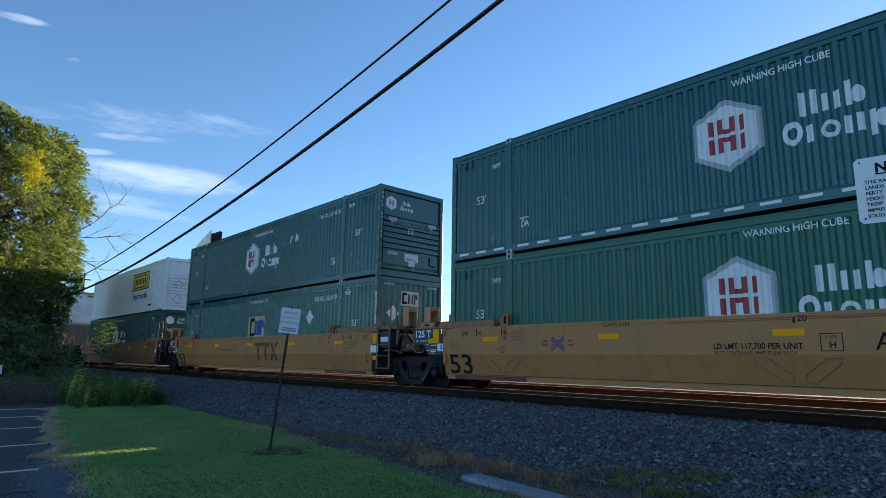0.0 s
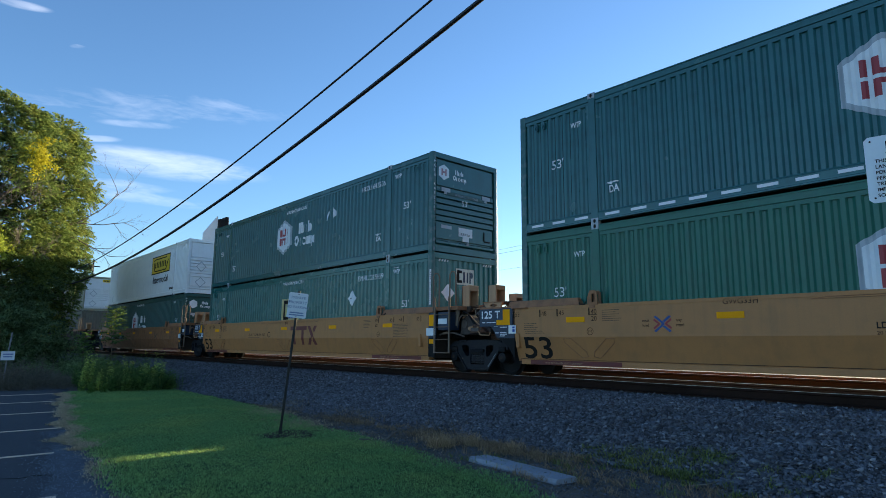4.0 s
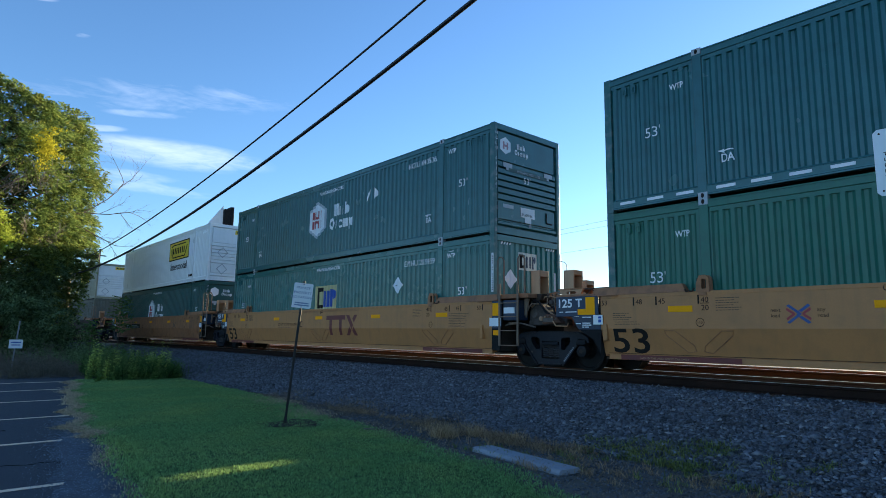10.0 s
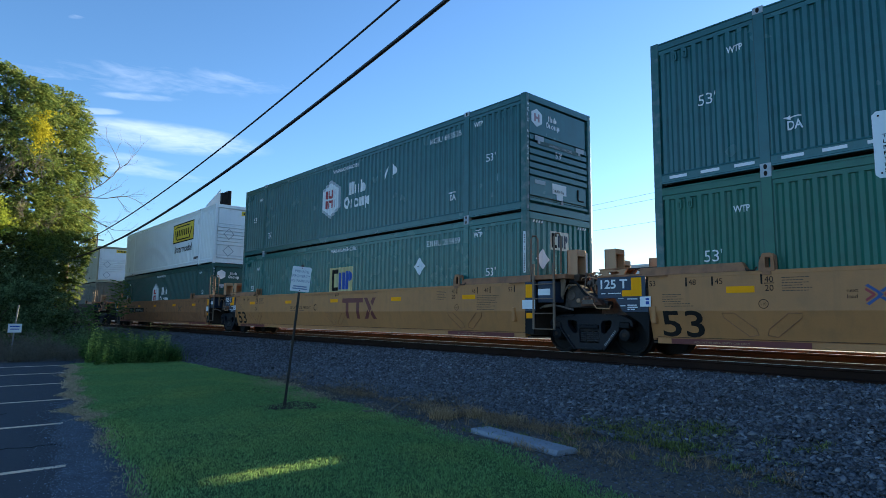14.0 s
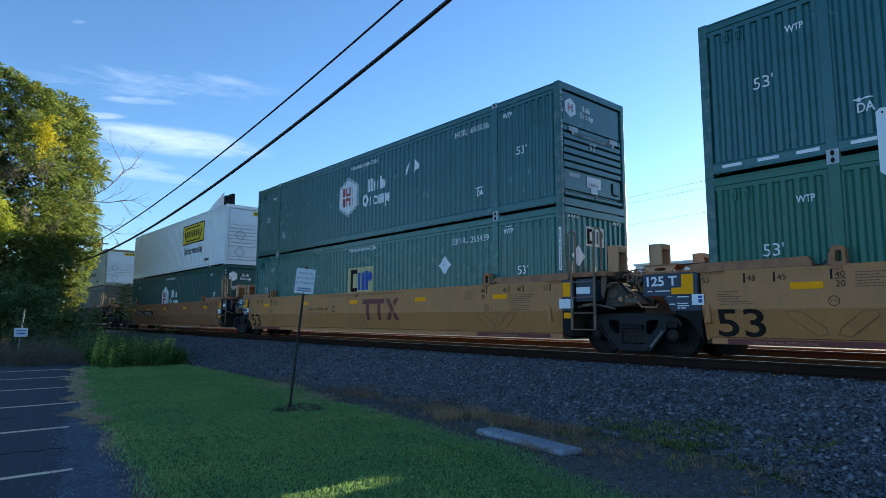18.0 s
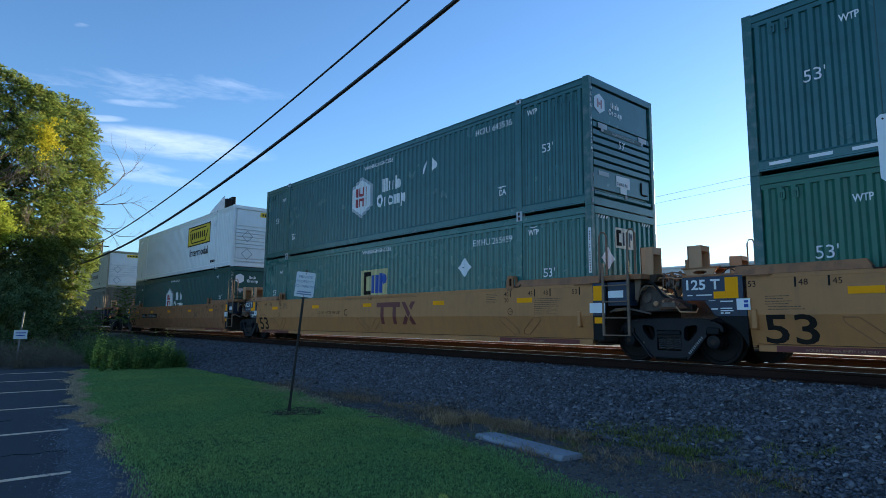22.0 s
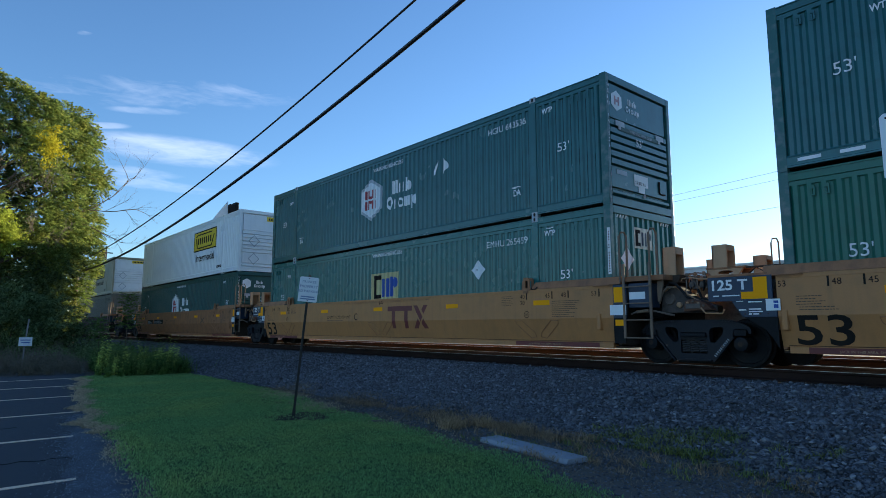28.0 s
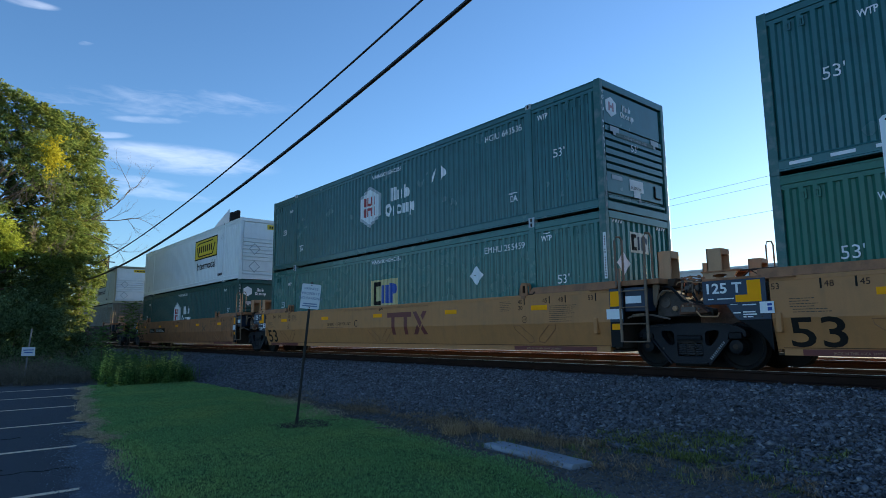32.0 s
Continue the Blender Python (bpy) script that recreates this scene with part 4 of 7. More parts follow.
    part("end_skirt", Geo().prism([(-0.62, 0.88), (-0.80, 1.148), (-0.085, 1.148), (-0.085, 0.88)], -0.215, -0.185, "y"), NAVY, ob, "navy end skirt", bevel=0.005)
    part("end_skirt", Geo().prism([(-0.60, 0.878), (-0.085, 0.878), (-0.085, 0.36), (-0.15, 0.50), (-0.28, 0.68)], -0.205, -0.175, "y"), BLACK, ob, "black lower skirt", bevel=0.005)
    for k in range(5):
        part("bolt", Geo().tube([(-0.70 + 0.12 * k, -0.222, 0.93), (-0.70 + 0.12 * k, -0.21, 0.93)], 0.012, 6), BROWN, ob)
    part("end_arm", Geo().prism([(-0.10, 0.665), (-0.10, 1.55), (-1.0, 1.56), (-1.35, 1.36), (-1.75, 1.20), (-1.75, 0.80), (-1.0, 0.78), (-0.5, 0.665)], 0.75, WIDE - 0.75, "y"), CASTING, ob, bevel=0.02)
    part("walkway", Geo().box(-1.20, -0.205, -0.19, WIDE + 0.19, 1.570, 1.61), TAN_DIRTY, ob, bevel=0.006)
    part("walkway_support", plate(rounded([(-1.22, 1.612), (-0.76, 1.612), (-0.67, 1.74), (-1.31, 1.74)], 0.02), [oval(-0.98, 1.672, 0.13, 0.035)], 0.04, 0.09), STOP_TAN, ob, "tan bracket with an oval hole")
    part("walkway_support", plate(rounded([(-1.22, 1.612), (-0.76, 1.612), (-0.67, 1.74), (-1.31, 1.74)], 0.02), [oval(-0.98, 1.672, 0.13, 0.035)], 0.40, 0.45), TAN_DIRTY, ob)
    part("walkway_truss", Geo().tube([(-0.62, 0.03, 1.735), (0.10, 0.03, 1.735)], 0.018, 6).tube([(-0.60, 0.03, 1.61), (-0.45, 0.03, 1.73), (-0.28, 0.03, 1.61), (-0.12, 0.03, 1.73)], 0.014, 6), BROWN, ob)
    part("walkway_step", Geo().box(-1.32, -0.62, 0.02, 0.56, 1.742, 1.765), TAN_DIRTY, ob)
    bracket(ob, -1.26, 0.15, 1.767, w=0.27, h=0.42)
    bracket(ob, -1.26, 1.92, 1.767, w=0.25, h=0.37)
    part("walkway_step", Geo().box(-1.32, -0.62, 1.85, 2.35, 1.742, 1.765), TAN_DIRTY, ob)
    part("walkway_support", Geo().box(-1.2, -0.75, 1.9, 1.96, 1.612, 1.742).box(-1.2, -0.75, 2.2, 2.26, 1.612, 1.742), TAN_DIRTY, ob)
    part("handrail", Geo().tube([(-1.06, 2.35, 1.61), (-1.06, 2.35, 2.42), (-1.03, 2.35, 2.5), (-0.95, 2.35, 2.5), (-0.92, 2.35, 2.42), (-0.92, 2.35, 1.61)], 0.016, 6), RAILING, ob)
    # half disc added only to trim the sunlight passing beside the wheel
    part("brake_drum", Geo().prism([(-0.27 + 0.31 * math.cos(math.pi * k / 12), 0.385 - 0.34 * math.sin(math.pi * k / 12)) for k in range(13)], 1.15, 1.45, "y"), BLACK, ob)
    # right end
    e = LENGTH
    # bar and box added behind the bogie to stop sun leaking under the car
    part("drag_beam", Geo().box(e + 0.08, e + 0.58, 1.50, 1.75, 0.06, 0.345), BLACK, ob)
    part("cross_tie", Geo().box(e + 0.12, e + 0.42, 0.62, WIDE - 0.62, 0.32, 0.66), BLACK, ob)
    part("end_bulkhead", Geo().box(e + 0.12, e + 0.20, -0.05, WIDE + 0.05, 0.36, 1.70), BROWN, ob, bevel=0.01)
    part("end_skirt", Geo().prism([(e + 0.125, 0.40), (e + 0.38, 0.40), (e + 0.45, 1.10), (e + 0.45, 1.55), (e + 0.125, 1.55)], -0.212, -0.18, "y"), BLACK, ob, "black end skirt", bevel=0.005)
    part("end_skirt", Geo().box(e + 0.128, e + 0.43, -0.2155, -0.2125, 0.90, 1.55), NAVY, ob, "navy end skirt")
    part("end_arm", Geo().prism([(e + 0.16, 0.62), (e + 0.16, 1.55), (e + 0.75, 1.55), (e + 1.15, 1.42), (e + 1.75, 1.22), (e + 1.75, 0.78), (e + 1.0, 0.76), (e + 0.5, 0.62)], 0.80, WIDE - 0.80, "y"), BLACK, ob, bevel=0.02)
    part("step_box", Geo().box(e + 0.45, e + 0.90, -0.165, 0.20, 1.09, 1.56), NAVY, ob, bevel=0.01)
    part("walkway", Geo().box(e + 0.20, e + 1.20, -0.16, WIDE + 0.16, 1.60, 1.70), TAN_DIRTY, ob, bevel=0.006)
    lad = part("ladder", Geo().box(e + 0.36, e + 0.41, -0.24, -0.20, 0.50, 1.95).box(e + 0.93, e + 0.98, -0.24, -0.20, 0.50, 1.95), RAILING, ob, "brown steel ladder", bevel=0.006)
    for zz in (0.52, 0.86, 1.18, 1.50):
        part("rung", Geo().tube([(e + 0.38, -0.225, zz), (e + 0.41, -0.27, zz - 0.01), (e + 0.93, -0.27, zz - 0.01), (e + 0.96, -0.225, zz)], 0.013, 6), RAILING, lad)
    for x0, yq in ((e + 0.30, -0.05), (e + 0.95, -0.02)):
        part("handrail", Geo().tube([(x0, -0.2, 1.6), (x0, -0.2, 2.52), (x0 + 0.02, -0.16, 2.60), (x0 + 0.06, -0.10, 2.60), (x0 + 0.08, -0.06, 2.52), (x0 + 0.08, -0.06, 1.72)], 0.022, 6), RAILING, ob)
    bracket(ob, e + 0.99, 0.20, 1.70, w=0.27, h=0.55)
    bracket(ob, e + 0.99, 2.02, 1.70, w=0.27, h=0.45)
    part("stop_base", Geo().prism([(e + 0.98, 1.70), (e + 1.36, 1.70), (e + 1.30, 1.56), (e + 1.02, 1.52)], 0.18, 0.56, "y"), BROWN, ob)
    # castings, brake gear and hoses round the joint
    hump = [(0.92, 0.98), (0.96, 1.30), (1.02, 1.43), (1.13, 1.50), (1.27, 1.49), (1.42, 1.40), (1.58, 1.27), (1.80, 1.16), (2.02, 1.10), (2.02, 0.98)]
    art = part("articulation_casting", plate([(e + px, pz) for px, pz in hump], [oval(e + 1.12, 1.25, 0.055, 0.06)], 0.20, 0.42), CASTING, ob, "grimy brown joint casting", bevel=0.02)
    part("boss", Geo().lathe([(0.17, 0.062), (0.165, 0.10), (0.20, 0.11), (0.205, 0.062)], e + 1.12, 1.25, 16), ARM, art)
    part("pin", Geo().lathe([(0.15, 0.02), (0.16, 0.05), (0.205, 0.055)], e + 1.31, 1.13, 12), STOP_TAN, art)
    part("casting_rib", Geo().tube([(e + 1.02, 0.20, 1.40), (e + 1.14, 0.195, 1.475), (e + 1.27, 0.195, 1.465), (e + 1.42, 0.195, 1.375), (e + 1.58, 0.195, 1.245), (e + 1.80, 0.195, 1.135)], 0.022, 6), STOP_TAN, art)
    part("bearing_block", Geo().prism([(e + 1.46, 1.0), (e + 1.50, 1.19), (e + 1.62, 1.23), (e + 1.88, 1.15), (e + 2.02, 1.02)], 0.02, 0.19, "y"), RUST, ob, "rust-brown bearing block", bevel=0.02)
    part("wear_plate", Geo().box(e + 1.52, e + 1.80, -0.005, 0.015, 1.05, 1.14), ARM, ob, bevel=0.008)
    for k, (px, pz) in enumerate(((1.56, 1.16), (1.66, 1.18), (1.76, 1.15), (1.86, 1.10))):
        part("bolt", Geo().lathe([(-0.012, 0.012), (-0.004, 0.022), (0.02, 0.022)], e + px, pz, 6), ARM if k % 2 else STOP_TAN, ob)
    # brake valve on its plate, with pipes
    vp = part("valve_plate", plate(rounded([(e + 1.40, 1.22), (e + 1.86, 1.16), (e + 1.88, 1.60), (e + 1.72, 1.66), (e + 1.44, 1.63)], 0.05), [oval(e + 1.70, 1.30, 0.028, 0.032, 8), oval(e + 1.81, 1.42, 0.024, 0.028, 8), oval(e + 1.52, 1.34, 0.03, 0.034, 8)], 0.46, 0.50), TAN_DIRTY, ob, "grimy tan valve plate", bevel=0.006)
    part("control_valve", Geo().box(e + 1.46, e + 1.60, 0.30, 0.46, 1.42, 1.58).tube([(e + 1.53, 0.38, 1.58), (e + 1.53, 0.38, 1.66)], 0.045, 10).tube([(e + 1.53, 0.24, 1.50), (e + 1.53, 0.32, 1.50)], 0.055, 10), ARM, vp, bevel=0.012)
    part("control_valve", Geo().box(e + 1.66, e + 1.78, 0.32, 0.46, 1.44, 1.56).tube([(e + 1.72, 0.26, 1.50), (e + 1.72, 0.34, 1.50)], 0.048, 10).tube([(e + 1.72, 0.39, 1.56), (e + 1.72, 0.39, 1.63)], 0.030, 8), ARM, vp, bevel=0.012)
    part("elbow", Geo().tube([(e + 1.60, 0.36, 1.47), (e + 1.63, 0.34, 1.47), (e + 1.64, 0.33, 1.44), (e + 1.64, 0.33, 1.36)], 0.018, 8), STOP_TAN, vp)
    for k, (z0, z1, y0) in enumerate(((1.70, 1.66, 0.34), (1.665, 1.62, 0.42), (1.63, 1.60, 0.28), (1.735, 1.70, 0.55))):
        part("pipe", Geo().tube([(e + 1.30, y0, z0 - 0.05), (e + 1.34, y0, z0), (e + 1.52, y0, z0 + 0.01), (e + 1.60 + 0.05 * k, y0 - 0.03, z1), (e + 1.95, y0, z1 - 0.01), (e + 2.06, y0, z1 - 0.06)], 0.013 + 0.003 * (k % 2), 6), (TAN_DIRTY, ARM, STOP_TAN, RAILING)[k], ob)
        for px in (1.40, 1.57, 1.74, 1.90):
            part("fitting", Geo().tube([(e + px + 0.02 * k, y0, z0 - 0.012), (e + px + 0.02 * k, y0, z0 + 0.03)], 0.022, 6).tube([(e + px + 0.02 * k - 0.025, y0, z0), (e + px + 0.02 * k + 0.03, y0, z0)], 0.024, 6), (TAN_DIRTY, ARM, RAILING)[(k + int(px * 10)) % 3], ob)
    for k, px in enumerate((1.42, 1.50, 1.63, 1.76, 1.86)):
        zt = 1.38 + 0.05 * math.sin(k * 2.1)
        part("hose_end", Geo().tube([(e + px, 0.28, 1.60), (e + px + 0.01, 0.26, zt + 0.08), (e + px + 0.05 * math.sin(k), 0.22, zt)], 0.014, 6), BLACK if k % 2 else RAILING, ob)
    part("air_hose", Geo().tube([(e + 1.06, 0.12, 1.44), (e + 1.17, 0.10, 1.55), (e + 1.30, 0.10, 1.52), (e + 1.40, 0.12, 1.40), (e + 1.50, 0.12, 1.27), (e + 1.62, 0.10, 1.22)], 0.026, 8), BLACK, ob, "black rubber air hose")
    part("air_hose", Geo().tube([(e + 1.72, 0.10, 1.40), (e + 1.80, 0.08, 1.24), (e + 1.92, 0.08, 1.20), (e + 2.06, 0.10, 1.30)], 0.022, 8), BLACK, ob, "black rubber air hose")
    part("stay", Geo().tube([(e + 1.00, 0.02, 1.16), (e + 1.10, 0.02, 1.40), (e + 1.16, 0.04, 1.47), (e + 1.26, 0.08, 1.46)], 0.018, 6), RAILING, ob)
    part("bracket_plate", Geo().prism([(e + 0.98, 1.20), (e + 1.04, 1.20), (e + 1.12, 1.60), (e + 0.98, 1.60)], -0.02, 0.02, "y"), RAILING, ob, bevel=0.006)
    part("release_rod", Geo().tube([(e + 1.84, -0.06, 1.06), (e + 1.92, -0.06, 0.96), (e + 2.22, -0.06, 0.95), (e + 2.26, -0.06, 1.02)], 0.014, 6), STOP_TAN, ob)
    part("brake_rod", Geo().tube([(e + 0.45, -0.08, 0.97), (e + 0.62, -0.06, 1.03), (e + 0.92, -0.04, 1.02), (e + 1.3, 0.0, 0.93)], 0.020, 6), ARM, ob)
    part("slack_adjuster", Geo().tube([(e + 0.55, -0.05, 1.01), (e + 0.80, -0.05, 1.03)], 0.034, 8), RAILING, ob)
    part("air_reservoir", Geo().tube([(e + 0.55, 0.35, 0.98), (e + 0.95, 0.35, 0.98)], 0.10, 12), BLACK, ob)
    return ob


def side_text(ob, text, x, z, h, mat=None, y=-0.205, bold=0.0, stretch=1.0):
    me = painted(lettering(text, h, bold, stretch), x, z, 0.0, 0.0)
    for piece in islands(me):
        part("letter", piece, mat or INK, ob, at=pose(0, y, 0))


def side_shape(ob, name, polys, x, z, mat, y=-0.204, label=""):
    return part(name, painted(flat(polys), x, z, 0.0, 0.0), mat, ob, label, at=pose(0, y, 0))


def low_text(ob, text, x, z, h, mat=None):
    """Writing across the bend of the side sheet."""
    me = lettering(text, h, 0.008, 1.34)
    bm = bmesh.new()
    bm.from_mesh(me)
    bmesh.ops.translate(bm, verts=bm.verts, vec=(x, 0, z))
    bmesh.ops.bisect_plane(bm, geom=bm.verts[:] + bm.edges[:] + bm.faces[:], plane_co=(0, 0, 0.90), plane_no=(0, 0, 1))
    for v in bm.verts:
        v.co.y += -0.206 + max(0.0, 0.90 - v.co.z) * 0.26
    bm.to_mesh(me)
    bm.free()
    for piece in islands(me):
        part("letter", piece, mat or INK, ob)


def car_marks(ob, kind):
    e = LENGTH
    for x, t in ((-0.12, "53"), (0.65, "48"), (1.12, "45"), (1.93, "40")):
        side_text(ob, t, x + 0.06, 1.36, 0.10)
        side_shape(ob, "gauge_bar", [rect(0, 0.030, 0, 0.16)], x, 1.335, INK)
    side_text(ob, "20", 1.99, 1.22, 0.10)
    side_shape(ob, "gauge_bar", [rect(0, 0.16, 0, 0.012)], 1.98, 1.34, INK)
    for x, t in ((e - 0.24, "53"), (e - 1.02, "48"), (e - 1.46, "45"), (e - 2.20, "40")):
        side_text(ob, t, x - 0.16, 1.36, 0.10)
        side_shape(ob, "gauge_bar", [rect(0, 0.030, 0, 0.16)], x + 0.02, 1.335, INK)
    side_text(ob, "20", e - 2.36, 1.22, 0.10)
    side_text(ob, "20", LENGTH / 2 + 0.06, 1.42, 0.105, bold=0.002)
    side_shape(ob, "gauge_bar", [rect(0, 0.036, 0, 0.15)], LENGTH / 2, 1.395, INK)
    for x in (1.37, 4.54, 7.77, e - 4.98, e - 1.96):
        part("reflector", Geo().box(x, x + 0.46, -0.208, -0.200, 1.20, 1.31), YELLOW, ob, "yellow reflector")
    low_text(ob, "53", 0.12, 0.445, 0.47)
    side_shape(ob, "roundel", ring(0, 0, 0.078, 0.078, 18, 0.86), 1.96, 1.01, INK)
    side_text(ob, "110", 1.905, 0.985, 0.048)
    side_shape(ob, "roundel", ring(0, 0, 0.078, 0.078, 18, 0.86), e - 2.17, 1.00, INK)
    side_text(ob, "110", e - 2.225, 0.975, 0.048)
    small_marks_at(ob, 0.20, 1.19, 4, 0.42)
    small_marks_at(ob, 0.24, 1.02, 2, 0.56)
    small_marks_at(ob, 2.25, 1.42, 6, 0.45)
    small_marks_at(ob, e - 1.44, 1.27, 9, 0.74)
    small_marks_at(ob, e - 2.95, 1.42, 6, 0.4)
    part("stencil_band", Geo().add([(0.30, -0.100, 0.305), (2.6, -0.100, 0.305), (2.6, -0.105, 0.40), (0.30, -0.105, 0.40)], [(0, 1, 2, 3)]), MAROON, ob)
    side_text(ob, "JACK IN THIS AREA, EMPTY CAR ONLY", 0.72, 0.327, 0.040, STOP_TAN, y=-0.108)
    part("stencil_band", Geo().add([(e - 2.6, -0.100, 0.305), (e - 0.3, -0.100, 0.305), (e - 0.3, -0.105, 0.40), (e - 2.6, -0.105, 0.40)], [(0, 1, 2, 3)]), MAROON, ob)
    side_text(ob, "JACK IN THIS AREA, EMPTY CAR ONLY", e - 2.2, 0.327, 0.040, STOP_TAN, y=-0.108)
    # panel at the left end
    side_text(ob, "125 T", -1.16, 1.345, 0.175, WHITE, y=-0.228, bold=0.006, stretch=1.12)
    side_shape(ob, "yellow_corner", [rect(-0.22, 0.0, 0, 0.36), rect(-0.42, -0.22, 0, 0.12)], -0.205, 1.18, YELLOW, y=-0.228)
    side_shape(ob, "small_print", [rect(0, 0.1, 0, 0.02), rect(0.16, 0.45, 0, 0.02)], -1.10, 1.235, WHITE, y=-0.228)
    side_shape(ob, "small_print", [rect(-0.06, 0.06, 0.1, 0.12), rect(0.14, 0.36, 0.08, 0.10), rect(0.14, 0.3, 0.12, 0.14), rect(-0.02, 0.1, -0.05, -0.03), rect(0.14, 0.34, -0.04, -0.02), rect(0.14, 0.36, -0.08, -0.06), rect(0.14, 0.3, -0.12, -0.10)], -0.66, 1.04, WHITE, y=-0.219)
    part("label_plate", Geo().box(-0.24, -0.02, -0.235, -0.228, 0.98, 1.17), SIGN_W, ob, "white tag with blue and green patches")
    side_shape(ob, "tag_patch", [rect(0.12, 0.19, 0.03, 0.09), rect(0.12, 0.19, 0.11, 0.15)], -0.24, 0.99, BLUE, y=-0.238)
    # right end
    part("reflector", Geo().box(e + 0.15, e + 0.36, -0.224, -0.216, 1.20, 1.50), YELLOW, ob, "yellow reflector")
    part("reflector", Geo().box(e + 0.17, e + 0.38, -0.224, -0.216, 0.74, 0.86), YELLOW, ob, "yellow reflector")
    part("label_plate", Geo().box(e + 0.06, e + 0.42, -0.232, -0.224, 0.95, 1.15), SIGN_W, ob, "pale blue-white tag")
    part("label_plate", Geo().box(e + 0.47, e + 0.81, -0.176, -0.166, 1.25, 1.39), SIGN_W, ob, "pale blue-white tag")
    if kind == "B":
        side_text(ob, "GWG33H", 4.65, 1.44, 0.10)
        side_text(ob, "LD LMT 117,700 PER UNIT", 6.81, 1.00, 0.095, bold=0.003, stretch=0.92)
        side_text(ob, "20 FT CONTAINER LIMIT 57,500 EACH", 6.81, 0.91, 0.055)
        for sg in (-1, 1):
            side_shape(ob, "ribbon_cross", [[(-0.175, sg * 0.13), (-0.135, sg * 0.155), (0.02, sg * 0.03), (0.045, 0.0), (-0.02, 0.0), (-0.04, sg * 0.03)]], 3.54, 1.13, RIBBON_BLUE, label="blue and red crossed ribbons")
            side_shape(ob, "ribbon_cross", [[(0.175, sg * 0.13), (0.135, sg * 0.155), (-0.005, sg * 0.045), (0.045, sg * 0.03)]], 3.54, 1.13, RIBBON_BLUE, y=-0.2062)
            side_shape(ob, "ribbon_cross", [[(-0.18, sg * 0.065), (-0.165, sg * 0.10), (-0.06, sg * 0.02), (-0.05, 0.0), (-0.09, 0.0)]], 3.54, 1.13, RED, y=-0.2064)
            side_shape(ob, "ribbon_cross", [[(0.18, sg * 0.065), (0.165, sg * 0.10), (0.06, sg * 0.02), (0.05, 0.0), (0.09, 0.0)]], 3.54, 1.13, RED, y=-0.2064)
        side_text(ob, "next", 3.13, 1.17, 0.06)
        side_text(ob, "load", 3.13, 1.08, 0.06)
        side_text(ob, "any", 3.80, 1.17, 0.06)
        side_text(ob, "road", 3.80, 1.08, 0.06)
        for q in (rect(0, 0.30, 0, 0.012), rect(0, 0.30, 0.26, 0.272), rect(0, 0.012, 0, 0.27), rect(0.288, 0.30, 0, 0.27)):
            side_shape(ob, "stencil_box", [q], 8.43, 0.96, INK)
        side_text(ob, "PLATE", 8.50, 1.155, 0.04)
        side_text(ob, "H", 8.545, 1.01, 0.095, bold=0.003)
        side_text(ob, "A", 9.12, 0.98, 0.26)
        small_marks_at(ob, 8.7, 1.45, 1, 0.45)
    elif kind == "J":
        for q0, q1 in ((2.60, 3.75), (3.90, 5.80)):
            side_shape(ob, "stencil_panel", [rect(q0, q1, 0.905, 1.15)], 0, 0, INK, label="black stencil panel")
            for k in range(3):
                side_shape(ob, "small_print", [rect(q0 + 0.14, q1 - 0.14 - 0.2 * k, 0.95 + 0.055 * k, 0.975 + 0.055 * k)], 0, 0, PALE, y=-0.207)
        side_text(ob, "C", 6.30, 0.93, 0.2)
        for sg in (-1, 1):
            side_shape(ob, "crossed_ribbons", [[(-0.30, sg * 0.13), (-0.22, sg * 0.15), (0.30, -sg * 0.13), (0.22, -sg * 0.15)]], 12.35, 1.06, FADED_INK, y=-0.2055 - 0.0008 * sg)
        small_marks_at(ob, 7.1, 1.08, 2, 1.3)
    else:
        side_text(ob, "C", LENGTH - 9.50, 0.94, 0.22)
        side_text(ob, "LD LMT 117,700 PER UNIT", LENGTH - 11.2, 1.00, 0.095)
        small_marks_at(ob, LENGTH - 11.2, 0.93, 1, 1.2)
        x = LENGTH - 7.63
        low_shape(ob, [rect(0, 1.18, 0.50, 0.64), rect(0.21, 0.37, 0, 0.50), rect(0.82, 0.98, 0, 0.50),
                       [(1.24, 0.64), (1.42, 0.64), (1.66, 0.32), (1.57, 0.19)], [(1.70, 0.64), (1.88, 0.64), (1.70, 0.40), (1.61, 0.52)],
                       [(1.24, 0.0), (1.42, 0.0), (1.54, 0.16), (1.45, 0.28)], [(1.70, 0.0), (1.88, 0.0), (1.69, 0.28), (1.60, 0.14)]], x, 0.68, MAROON)


def low_shape(ob, polys, x, z, mat):
    me = flat(polys)
    bm = bmesh.new()
    bm.from_mesh(me)
    bmesh.ops.translate(bm, verts=bm.verts, vec=(x, 0, z))
    bmesh.ops.bisect_plane(bm, geom=bm.verts[:] + bm.edges[:] + bm.faces[:], plane_co=(0, 0, 0.90), plane_no=(0, 0, 1))
    for v in bm.verts:
        v.co.y += -0.206 + max(0.0, 0.90 - v.co.z) * 0.26
    bm.to_mesh(me)
    bm.free()
    for piece in islands(me):
        part("brand_mark", piece, mat, ob, "maroon brand stroke")


